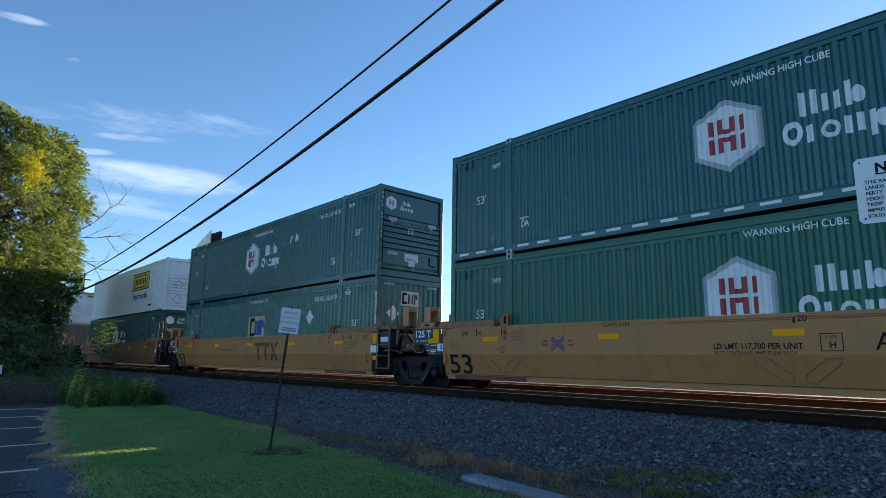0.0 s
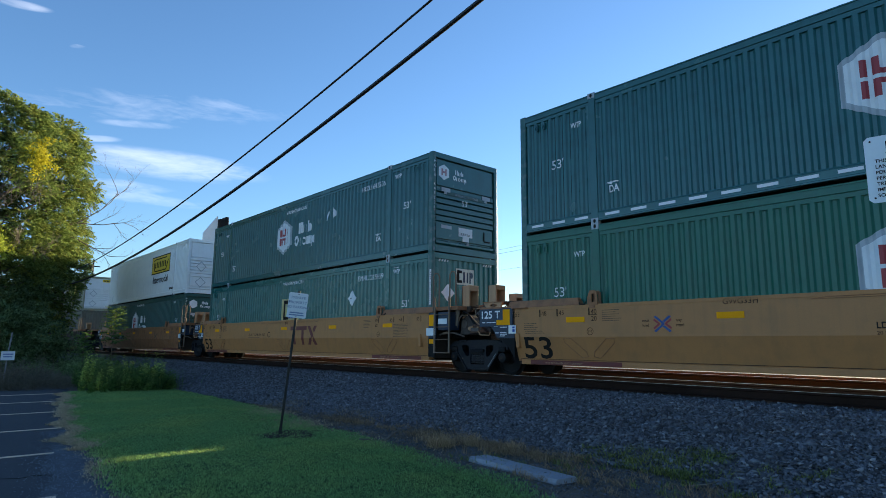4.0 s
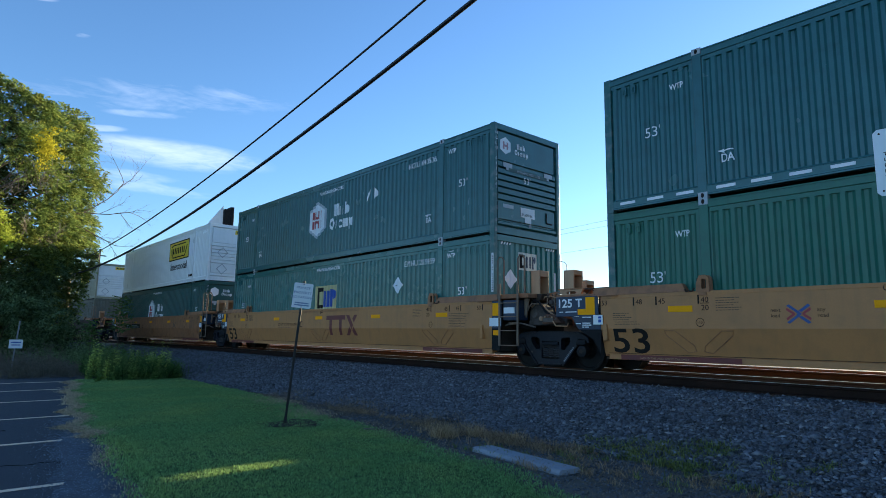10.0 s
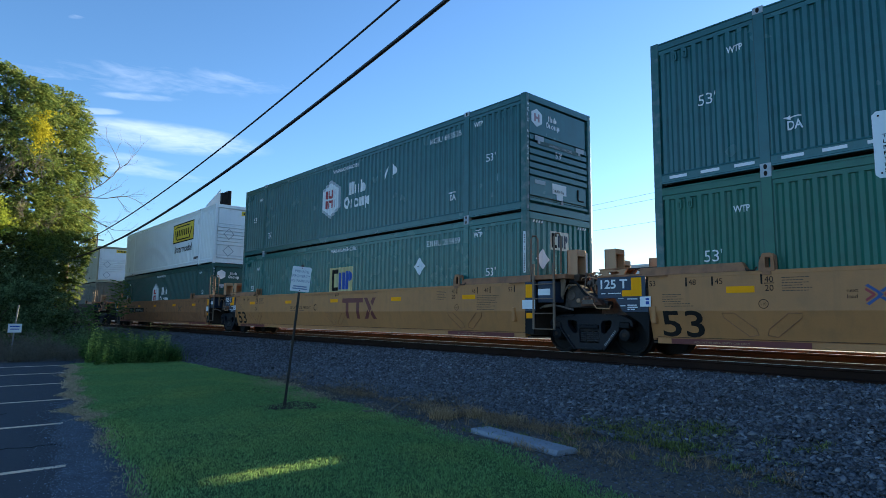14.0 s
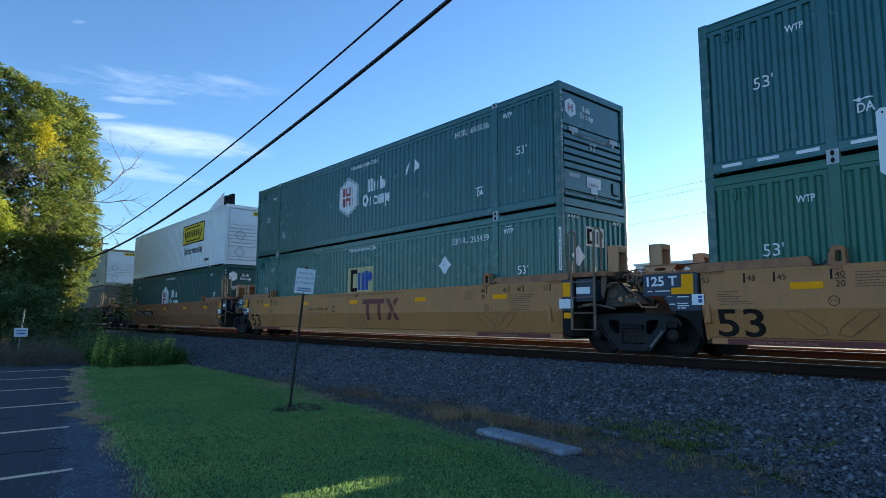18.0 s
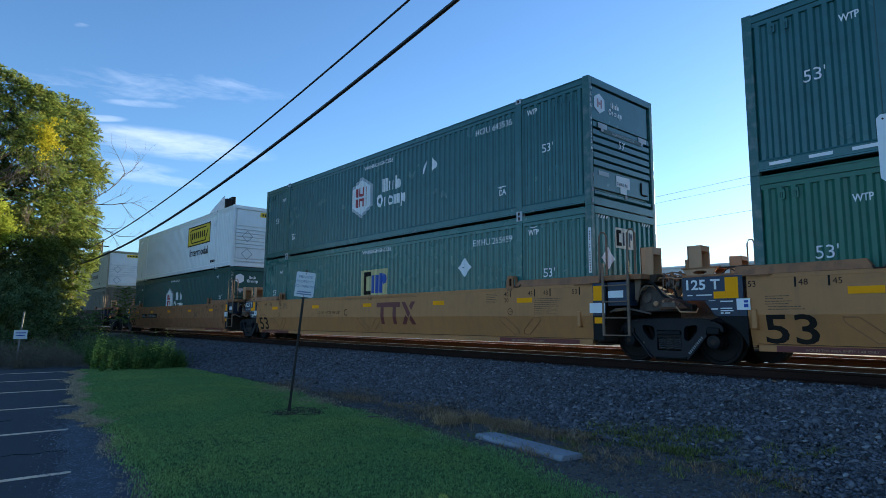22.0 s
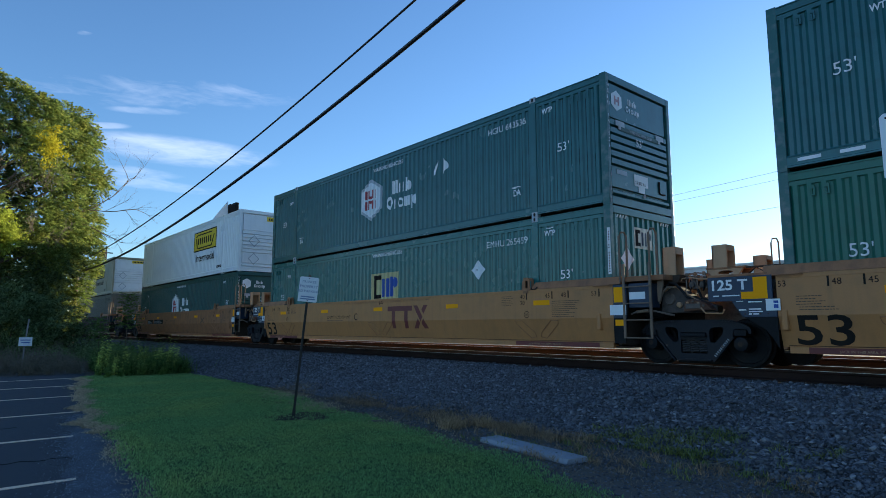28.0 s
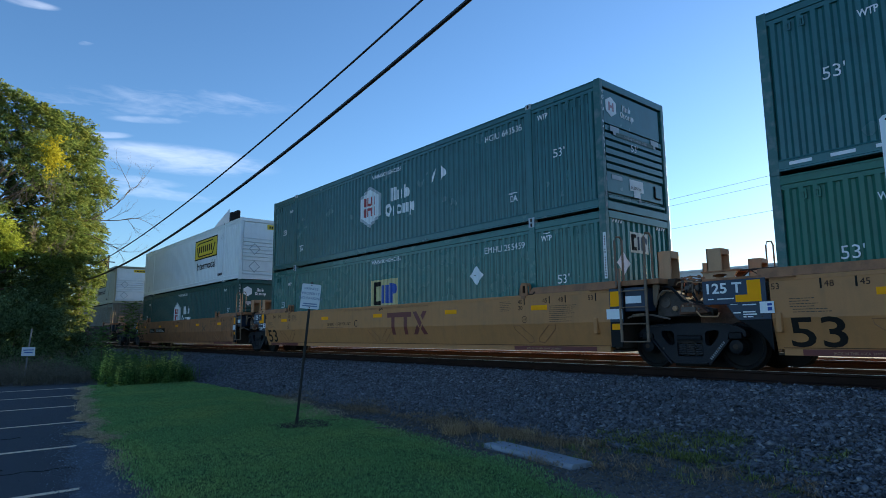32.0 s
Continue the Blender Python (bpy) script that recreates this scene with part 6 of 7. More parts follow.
# ---- stones, grass and other plants ----
RNG = np.random.default_rng(7)


def tufts(px, py, pz, high, wide, lean=0.35):
    """Upright blades, each one bent triangle pair; arrays of places, heights and widths."""
    n = len(px)
    a = RNG.uniform(0, 2 * np.pi, n)
    ux, uy = np.cos(a) * wide / 2, np.sin(a) * wide / 2
    b = RNG.uniform(0, 2 * np.pi, n)
    k = RNG.uniform(0.1, 1.0, n) * lean * high
    dx, dy = np.cos(b) * k, np.sin(b) * k
    v = np.empty((n, 5, 3), dtype=np.float32)
    v[:, 0] = np.stack([px - ux, py - uy, pz], 1)
    v[:, 1] = np.stack([px + ux, py + uy, pz], 1)
    v[:, 2] = np.stack([px + dx * 0.3 + ux * 0.8, py + dy * 0.3 + uy * 0.8, pz + high * 0.55], 1)
    v[:, 3] = np.stack([px + dx * 0.3 - ux * 0.8, py + dy * 0.3 - uy * 0.8, pz + high * 0.55], 1)
    v[:, 4] = np.stack([px + dx, py + dy, pz + high * (1 - 0.3 * k / np.maximum(high, 1e-6))], 1)
    f = np.array([(0, 1, 2), (0, 2, 3), (3, 2, 4)])[None] + (np.arange(n) * 5)[:, None, None]
    return v.reshape(-1, 3), f.reshape(-1, 3)


def leaves(c, d, length, width):
    """Pointed leaves: centres c, directions d (n, 3); two triangles each, slightly folded."""
    n = len(c)
    d = d / np.linalg.norm(d, axis=1, keepdims=True)
    r = RNG.normal(size=(n, 3))
    s = np.cross(d, r)
    s /= np.linalg.norm(s, axis=1, keepdims=True)
    length, width = np.broadcast_to(length, (n,))[:, None], np.broadcast_to(width, (n,))[:, None]
    v = np.stack([c - d * length / 2, c + s * width / 2, c + d * length / 2, c - s * width / 2], 1).astype(np.float32)
    f = np.array([(0, 1, 2), (0, 2, 3)])[None] + (np.arange(n) * 4)[:, None, None]
    return v.reshape(-1, 3), f.reshape(-1, 3)


def joined(*sets):
    vs, fs, k = [], [], 0
    for v, f in sets:
        vs.append(v)
        fs.append(f + k)
        k += len(v)
    return np.concatenate(vs), np.concatenate(fs)


def stuff(name, vf, material, label, category, smooth=False):
    me = big_mesh(name, *vf)
    if smooth:
        me.polygons.foreach_set("use_smooth", np.ones(len(me.polygons), dtype=bool))
    me.materials.append(material)
    return tagged(new(name, me), label, category, kind="stuff")


bed_v = np.vectorize(bed_z)

# crushed stone: angular lumps
ICO_V = np.array([(1, 0, 0), (-1, 0, 0), (0, 1, 0), (0, -1, 0), (0, 0, 1), (0, 0, -1)], dtype=float)
ICO_F = np.array([(0, 2, 4), (2, 1, 4), (1, 3, 4), (3, 0, 4), (2, 0, 5), (1, 2, 5), (3, 1, 5), (0, 3, 5)])


def stones(px, py, pz, size):
    n = len(px)
    sc = size[:, None] * RNG.uniform(0.5, 1.5, (n, 3)) * np.array([1.2, 0.85, 0.65])
    v = ICO_V[None] * RNG.uniform(0.75, 1.35, (n, len(ICO_V), 1)) + RNG.normal(0, 0.22, (n, len(ICO_V), 3))
    v = v * sc[:, None]
    a = RNG.uniform(0, 2 * np.pi, n)
    t = RNG.uniform(-0.7, 0.7, n)
    ca, sa, ct, st = np.cos(a), np.sin(a), np.cos(t), np.sin(t)
    x, y, z = v[..., 0], v[..., 1] * ct[:, None] - v[..., 2] * st[:, None], v[..., 1] * st[:, None] + v[..., 2] * ct[:, None]
    out = np.stack([px[:, None] + x * ca[:, None] - y * sa[:, None], py[:, None] + x * sa[:, None] + y * ca[:, None], pz[:, None] + z], -1)
    f = ICO_F[None] + (np.arange(n) * len(ICO_V))[:, None, None]
    return out.reshape(-1, 3), f.reshape(-1, 3)


def scatter(n, x0, x1, near=1.0):
    """Places over the bank, denser towards the camera."""
    x = x1 - (x1 - x0) * RNG.uniform(0, 1, n) ** near
    toe = np.interp(x, TOE_X, TOE_Y)
    y = toe - 0.15 + (10.95 - toe + 0.15) * RNG.uniform(0, 1, n)
    return x, y


x1_, y1_ = scatter(62000, -13.0, 0.5, 1.15)
x2_, y2_ = scatter(30000, -45.0, -13.0, 2.0)
sx, sy = np.concatenate([x1_, x2_]), np.concatenate([y1_, y2_])
size = np.concatenate([RNG.uniform(0.014, 0.034, len(x1_)), RNG.uniform(0.020, 0.042, len(x2_))])
size *= np.where(RNG.uniform(0, 1, len(size)) < 0.03, 1.6, 1.0)
stuff("crushed_stones", stones(sx, sy, bed_v(sx, sy) + size * 0.35, size), STONE, "loose angular grey crushed stones on the bank", "stones")
px, py = scatter(3200, -16.0, 0.5, 1.1)
size = RNG.uniform(0.018, 0.040, 3200)
stuff("pale_stones", stones(px, py, bed_v(px, py) + size * 0.7, size), PALE_STONE, "scattered paler grey stones on the bank", "stones")
n = 22000
sx = RNG.uniform(-15.0, 0.5, n)
sy = np.interp(sx, EDGE_X, EDGE_Y) + RNG.uniform(0, 1, n) ** 0.7 * (np.interp(sx, TOE_X, TOE_Y) - np.interp(sx, EDGE_X, EDGE_Y) + 0.3)
size = RNG.uniform(0.006, 0.022, n)
stuff("scattered_stones", stones(sx, sy, np.full(n, GROUND - 0.05) + size * 0.1, size), STONE, "stray stones on the bare soil beside the lawn", "stones")
sx, sy = RNG.uniform(-60, 9, 16000), 13.2 + 13.5 * RNG.uniform(0, 1, 16000)
stuff("far_stones", stones(sx, sy, np.interp(sy, (14.0, 15.0, 19.0, 30.0), (-0.215, -0.195, -0.195, -0.24)), RNG.uniform(0.012, 0.03, 16000)), STONE, "sunlit crushed stones between and beyond the tracks", "stones")

# lawn
n = 360000
gx = np.where(RNG.uniform(0, 1, n) < 0.06, RNG.uniform(-0.5, 8.0, n), -0.5 - 22.0 * RNG.uniform(0, 1, n) ** 1.25)
shift_x = np.linspace(-24, 10, 500)
lot_s, bank_s = np.array([lot_shift(x) for x in shift_x]), np.array([bank_shift(x) for x in shift_x])
ga, gb = np.interp(gx, LOT_X, LOT_Y) + np.interp(gx, shift_x, lot_s), np.interp(gx, EDGE_X, EDGE_Y) + np.interp(gx, shift_x, bank_s) - 0.12
gy = ga - 0.10 + (gb - ga + 0.35) * RNG.uniform(0, 1, n)
edge = np.minimum((gy - ga + 0.10) / 0.45, (gb + 0.25 - gy) / 0.55)
keep = RNG.uniform(0, 1, n) < np.clip(edge, 0, 1) ** 0.8
ring_d = np.hypot((gx + 10.0) / 0.50, (gy - 5.2) / 0.60) + 0.25 * np.sin(gx * 9 + gy * 5)
keep &= ~((ring_d < 0.9) & (RNG.uniform(0, 1, n) < 0.62))
gx, gy = gx[keep], gy[keep]
far = np.hypot(gx, gy)
n = len(gx)
patchy = np.sin(gx * 2.3 + 2.0 * np.sin(gy * 1.7)) * np.sin(gy * 2.9 + 1.5 * np.sin(gx * 1.9)) * 0.15
patchy += np.sin(gx * 17 + 3 * np.sin(gy * 9)) * np.sin(gy * 21 + 2 * np.sin(gx * 13)) * 0.9
stuff("grass", tufts(gx, gy, np.full(n, GROUND - 0.02), RNG.uniform(0.020, 0.044, n) * (1 + 0.38 * patchy), 0.0034 + 0.00095 * far, 1.45), BLADE, "short green mown grass blades", "grass")
# dead grass along the asphalt, thickest in lobes towards the far corner, and along the foot of the bank
n = 36000
dx = np.concatenate([RNG.uniform(-22.0, -10.5, 21000), RNG.uniform(-11.5, -4, 6000), RNG.uniform(-15, -3.4, 9000)])
lobe = np.array([max(0.0, noise.noise(Vector((x * 1.5, 4.2, 0)))) for x in shift_x])
dy = np.interp(dx, LOT_X, LOT_Y) + np.interp(dx, shift_x, lot_s)
dy[:21000] += RNG.normal(-0.04, 0.07, 21000) - 0.55 * np.interp(dx[:21000], shift_x, lobe) * RNG.uniform(0, 1, 21000)
dy[21000:27000] += -0.20 + np.abs(RNG.normal(0, 0.20, 6000))
dy[27000:] = np.interp(dx[27000:], EDGE_X, EDGE_Y) + np.interp(dx[27000:], shift_x, bank_s) + RNG.normal(-0.15, 0.28, 9000)
thin = RNG.uniform(0, 1, n) < np.where(np.arange(n) < 21000, 0.35 + 1.6 * np.interp(dx, shift_x, lobe), (0.65 + 0.5 * np.sin(dx * 2.7)) * 0.75 * np.clip((-dx - 5.0) / 5.5, 0, 1))
dx, dy = dx[thin], dy[thin]
n = len(dx)
stuff("dead_grass", tufts(dx, dy, np.full(n, GROUND - 0.03), RNG.uniform(0.03, 0.085, n) * np.where(dx > -10.5, 0.5, 1.0), 0.0035 + 0.0007 * np.hypot(dx, dy), 3.2), STRAW, "dry straw-coloured grass along the lawn's edges", "grass")


def clump(name, spots, material, label, high, per, spread, wide=0.008, lean=0.9):
    sets = []
    for x, y, k in spots:
        m = int(per * k)
        px, py = x + RNG.normal(0, spread * k, m), y + RNG.normal(0, spread * 0.6 * k, m)
        pz = np.maximum(bed_v(px, py), GROUND - 0.05)
        sets.append(tufts(px, py, pz, RNG.uniform(0.4, 1.0, m) * high * (0.7 + 0.3 * k), np.full(m, wide), lean))
    return stuff(name, joined(*sets), material, label, "weeds")


rs = random.Random(3)
clump("dry_weeds", [(-8.6 + rs.uniform(0, 3.4), 7.05 + rs.uniform(-0.3, 0.3), rs.uniform(0.4, 1.1)) for _ in range(40)]
      + [(-11.5 + rs.uniform(0, 3.2), 7.15 + rs.uniform(-0.25, 0.2), rs.uniform(0.25, 0.5)) for _ in range(26)]
      + [(-5.6 + rs.uniform(0, 3.6), 6.4 + rs.uniform(-0.6, 0.6), rs.uniform(0.15, 0.45)) for _ in range(40)],
      DRY, "tufts of dry brown weeds at the foot of the bank", 0.17, 80, 0.17, wide=0.007, lean=2.6)
clump("tall_dry_weeds", [(-7.62 + rs.uniform(0, 0.42), 6.30 + rs.uniform(0, 0.42), rs.uniform(0.5, 1.0)) for _ in range(11)]
      + [(-7.32 + rs.uniform(0, 0.32), 6.85 + rs.uniform(0, 0.32), rs.uniform(0.5, 1.0)) for _ in range(9)]
      + [(-6.60 + rs.uniform(0, 0.3), 7.05 + rs.uniform(0, 0.2), rs.uniform(0.3, 0.7)) for _ in range(5)]
      + [(-8.6 + rs.uniform(0, 2.6), 6.55 + rs.uniform(-0.2, 0.4), rs.uniform(0.15, 0.4)) for _ in range(14)],
      DRY_GOLD, "upright golden-brown dry weeds beside the wheel stop", 0.27, 38, 0.085, wide=0.008, lean=1.5)
clump("green_weeds", [(-4.9 + rs.uniform(0, 1.5), 7.55 + rs.uniform(-0.35, 0.55), rs.uniform(0.4, 1.0)) for _ in range(30)]
      + [(-5.7 + rs.uniform(0, 0.9), 7.5 + rs.uniform(-0.25, 0.3), rs.uniform(0.3, 0.8)) for _ in range(10)]
      + [(-6.6 + rs.uniform(0, 4.2), 6.7 + rs.uniform(-0.7, 0.6), rs.uniform(0.15, 0.45)) for _ in range(40)]
      + [(-3.2 + rs.uniform(0, 1.0), 7.4 + rs.uniform(-0.3, 0.4), rs.uniform(0.2, 0.6)) for _ in range(8)],
      WEED_OLIVE, "low olive-green weeds growing among the stones", 0.16, 64, 0.15, wide=0.009, lean=2.0)


# weathered sticks lying at the lawn's edge
for pts, r in ((((-8.40, 6.20), (-8.52, 6.36), (-8.72, 6.60), (-8.90, 6.92)), 0.024), (((-8.62, 6.48), (-8.50, 6.62), (-8.46, 6.76)), 0.013), (((-8.70, 5.86), (-8.56, 5.82), (-8.38, 5.86)), 0.016), (((-3.5, 6.9), (-3.36, 7.06), (-3.30, 7.22)), 0.010)):
    solid("dead_branch", Geo().tube([(x, y, GROUND - 0.01 + 0.02 * i) for i, (x, y) in enumerate(pts)], r, 7, r * 0.5), DEAD_WOOD, "grey weathered dead branch lying on the soil", "branch", "fallen branches", smooth=True)

n = 26000
dx = np.concatenate([RNG.uniform(-8.6, 0.3, 12000), RNG.uniform(-15.5, -7.5, 14000)])
wide = np.interp(dx, TOE_X, TOE_Y) - np.interp(dx, EDGE_X, EDGE_Y)
dy = np.interp(dx, EDGE_X, EDGE_Y) - 0.25 + RNG.uniform(0, 1, n) ** np.where(dx < -7.5, 1.3, 1.0) * (wide + np.where(dx < -7.5, 0.75, 0.45))
keep = RNG.uniform(0, 1, n) < 0.55 + 0.45 * np.sin(dx * 3.1 + 2 * np.sin(dy * 2.3)) * np.sin(dy * 4.1 + dx)
dx, dy = dx[keep], dy[keep]
n = len(dx)
stuff("plant_litter", tufts(dx, dy, np.maximum(bed_v(dx, dy), GROUND - 0.05), RNG.uniform(0.012, 0.045, n), 0.004 + 0.0004 * np.hypot(dx, dy), 3.2), LITTER, "flattened dead stems on the bare soil", "litter")
n = 5000
dx = RNG.uniform(-15.0, -8.0, n)
dy = np.interp(dx, TOE_X, TOE_Y) + RNG.normal(-0.05, 0.22, n)
keep = RNG.uniform(0, 1, n) < 0.5 + 0.5 * np.sin(dx * 2.2 + 1.0)
dx, dy = dx[keep], dy[keep]
n = len(dx)
stuff("bank_grass", tufts(dx, dy, np.maximum(bed_v(dx, dy), GROUND - 0.05), RNG.uniform(0.04, 0.13, n), np.full(n, 0.011), 1.6), LITTER, "thin dry grass on the lower slope of the stone bank", "grass")


def bushy(cx, cy, cz, rx, ry, rz, n_sprays, per, leaf, droop=0.35, shell=0.55, squash=1.0):
    """Sprays of leaves filling the outer part of a rounded crown, with uneven outline and gaps."""
    sets = []
    for _ in range(n_sprays):
        d = RNG.normal(size=3)
        d /= np.linalg.norm(d)
        bulge = 1 + 0.42 * noise.noise(Vector(d * 2.4 + np.array([cx, cy, cz]) * 0.1))
        r = (shell + (1 - shell) * RNG.uniform() ** 0.6) * bulge
        c = np.array([cx + d[0] * rx * r, cy + d[1] * ry * r, cz + d[2] * rz * r])
        out = d + np.array([0, 0, -droop]) + RNG.normal(0, 0.35, 3)
        out /= np.linalg.norm(out)
        long = RNG.uniform(0.7, 1.5) * leaf * 6
        u = RNG.uniform(-0.5, 0.5, per)
        side = RNG.normal(0, leaf * 0.9, (per, 3))
        side[:, 2] *= 0.55
        p = c + out * (u * long)[:, None] + side * (1.15 - np.abs(u))[:, None]
        p[:, 2] -= droop * 0.4 * long * (u + 0.5) ** 2
        dd = out + RNG.normal(0, 0.8, (per, 3))
        sets.append(leaves(p, dd, RNG.uniform(0.7, 1.3, per) * leaf, RNG.uniform(0.35, 0.55, per) * leaf))
    return joined(*sets)


def limbs(base, tips, r):
    g = Geo()
    for tip in tips:
        a, b = Vector(base), Vector(tip)
        pts = [a.lerp(b, k / 7) + Vector((math.sin(k * 1.3 + b.x), math.cos(k * 1.7 + b.y), 0)) * 0.12 * math.sin(math.pi * k / 7) for k in range(8)]
        g.tube(pts, r, 6, r * 0.18)
    return g


# how far the crown reaches towards the railway at each height
CROWN_Z = (0.8, 1.1, 2.0, 2.7, 3.7, 4.8, 5.5, 6.5, 7.8, 9.3, 10.2, 11.0, 12.1, 12.8, 13.7, 14.5, 15.0, 15.3, 16.0)
CROWN_Y = (5.0, 5.2, 5.4, 5.6, 5.7, 5.9, 6.3, 7.1, 7.3, 6.7, 7.5, 8.0, 6.6, 7.4, 6.4, 6.8, 5.5, 4.2, 1.4)
BACK_Z = (1.0, 2.1, 2.8, 3.9, 5.2, 5.9, 7.0, 7.8, 8.5)
BACK_Y = (6.5, 6.9, 7.3, 7.65, 7.85, 8.1, 8.3, 8.1, 8.2)


def fronds(c, r, n, leaflet, long, pairs=9, up=0.25, seed_dir=(0.5, 0.35, 0.3)):
    """Drooping compound leaves round the outside of a bough at c: leaflets in pairs along bent ribs."""
    c, bias = np.asarray(c, dtype=float), np.asarray(seed_dir)
    d = RNG.normal(size=(n, 3)) + bias
    d /= np.linalg.norm(d, axis=1, keepdims=True)
    bulge = np.array([1 + 0.35 * noise.noise(Vector(q * 2.1 + c)) for q in d])
    root = c + d * np.asarray(r) * (RNG.uniform(0.45, 1.0, n) ** 0.5 * bulge)[:, None]
    out = d + RNG.normal(0, 0.45, (n, 3)) + np.array([0, 0, up])
    out /= np.linalg.norm(out, axis=1, keepdims=True)
    side = np.cross(out, np.array([0, 0, 1.0]) + RNG.normal(0, 0.3, (n, 3)))
    side /= np.linalg.norm(side, axis=1, keepdims=True)
    ln = RNG.uniform(0.6, 1.2, n) * long
    pos, dirs = [], []
    for k in range(pairs):
        u = (k + 0.6) / pairs
        rib = root + out * (u * ln)[:, None] - np.array([0, 0, 1.0]) * (0.42 * u * u * ln)[:, None]
        for sg in (-1, 1):
            w = leaflet * 0.5 * (1.1 - 0.5 * abs(u - 0.4))
            dd = side * sg + out * 0.55 + RNG.normal(0, 0.28, (n, 3)) - np.array([0, 0, 0.25])
            pos.append(rib + side * sg * w)
            dirs.append(dd)
    pos, dirs = np.concatenate(pos), np.concatenate(dirs)
    return leaves(pos, dirs, RNG.uniform(0.75, 1.25, len(pos)) * leaflet, RNG.uniform(0.36, 0.5, len(pos)) * leaflet)


def twigs(g, p, d, long, r, depth, rnd):
    """A bare branch, bending and forking into finer ones."""
    pts, q, v = [p], p.copy(), d.normalized()
    for _ in range(5):
        v = (v + Vector((rnd.uniform(-.22, .22), rnd.uniform(-.22, .22), rnd.uniform(-.18, .24)))).normalized()
        q = q + v * long / 5
        pts.append(q.copy())
    g.tube(pts, r, 5 if depth > 1 else 3, r * 0.45)
    if depth > 0:
        for k in range(2, 6):
            side = Vector((rnd.uniform(-.6, .6), rnd.uniform(-.9, .9), rnd.uniform(-.7, .9)))
            twigs(g, pts[k], (v + side).normalized(), long * rnd.uniform(0.35, 0.6), r * 0.5, depth - 1, rnd)


tree = thing("tree", pose(-41.0, 0.2, GROUND), "tall leafy tree, sunlit gold-green above and dark below", "tree")
part("trunk", Geo().tube([(-1, 0, -0.3), (-0.9, 0.1, 2.5), (-1, 0.4, 5.5), (-0.9, 0.8, 10.0)], 0.45, 12, 0.18), BARK, tree, smooth=True)
for z in (3.5, 5.0, 6.5, 8.0, 9.5, 11.0, 12.5, 14.0):
    reach = float(np.interp(z, CROWN_Z, CROWN_Y))
    part("limb", limbs((-1.0, 0.5, z * 0.55 + 0.8), [(-0.4, reach - 1.2, z), (0.9, reach * 0.45, z + 0.3)], 0.12), BARK, tree)
for layer in range(17):
    z = 1.3 + layer * 0.86
    reach = float(np.interp(z, CROWN_Z, CROWN_Y))
    y = reach - 0.55
    while y > 0.2:
        k = min(1.0, (reach - y - 0.5) / 3.0)
        r = RNG.uniform(0.62, 0.85) + 0.30 * k
        x = RNG.uniform(-1.2, 0.2) + 2.6 * k
        relief = noise.noise(Vector((y * 0.62, z * 0.50, 5.3)))
        if relief < -0.16 and k > 0.3:
            y -= r * 1.5
            continue
        x += 2.0 * relief * k
        top = float(np.interp(y, (1.0, 2.0, 3.4, 5.5, 6.5), (15.2, 14.9, 14.2, 14.05, 13.6))) + RNG.uniform(-0.25, 0.1)
        c = (x, y + RNG.uniform(-0.2, 0.15), min(z + RNG.uniform(-0.28, 0.28), 1.5 + (top - 1.5) * (1 - max(0.0, x) / 41)))
        # below 5 m the leaf colour itself is darkened, adding to the train's shade
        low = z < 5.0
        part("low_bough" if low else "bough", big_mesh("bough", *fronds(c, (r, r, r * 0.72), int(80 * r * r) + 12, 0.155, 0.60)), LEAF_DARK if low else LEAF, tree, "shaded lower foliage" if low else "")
        y -= r * RNG.uniform(1.35, 1.75)
# thinner foliage behind, shade put into its darker leaf colour, and the side that stands clear of the train's shade
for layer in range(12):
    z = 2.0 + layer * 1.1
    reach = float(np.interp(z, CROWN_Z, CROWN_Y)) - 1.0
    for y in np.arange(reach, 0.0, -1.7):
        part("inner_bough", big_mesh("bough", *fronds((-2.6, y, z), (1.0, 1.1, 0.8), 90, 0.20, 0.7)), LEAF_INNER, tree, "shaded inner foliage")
for z in np.arange(1.2, 8.6, 0.72):
    reach = float(np.interp(z, BACK_Z, BACK_Y))
    for k in range(3):
        part("bough", big_mesh("bough", *fronds((-4.6 + RNG.uniform(-0.5, 0.5), reach - 0.5 - 1.0 * k, z + RNG.uniform(-0.2, 0.2)), (0.8, 0.66, 0.5), 74, 0.15, 0.5)), LEAF, tree)
# front bough in a brighter leaf colour that stands for sun on it
part("sunlit_bough", big_mesh("sunlit_bough", *bushy(4.5, 1.75, 6.4, 1.0, 1.0, 1.0, 130, 80, 0.15, droop=0.3, shell=0.3)), LEAF_LIT, tree, "light green foliage with sunlight put into its colour")
part("yellow_spray", big_mesh("yellow_spray", *bushy(4.3, 3.95, 11.0, 0.5, 0.50, 1.05, 20, 60, 0.15, shell=0.2)), LEAF_Y, tree, "spray of yellow leaves")
rt = random.Random(21)
for p, q in (((1, 6.0, 8.2), (1, 9.5, 9.9)), ((1, 6.2, 8.4), (1, 9.3, 8.7)), ((1, 6.2, 7.6), (1, 8.6, 7.1))):
    g = Geo()
    p, q = Vector(p), Vector(q)
    twigs(g, p, q - p, (q - p).length * 0.95, 0.035, 3, rt)
    part("bare_twig", g, BARK, tree, "bare forked twig")
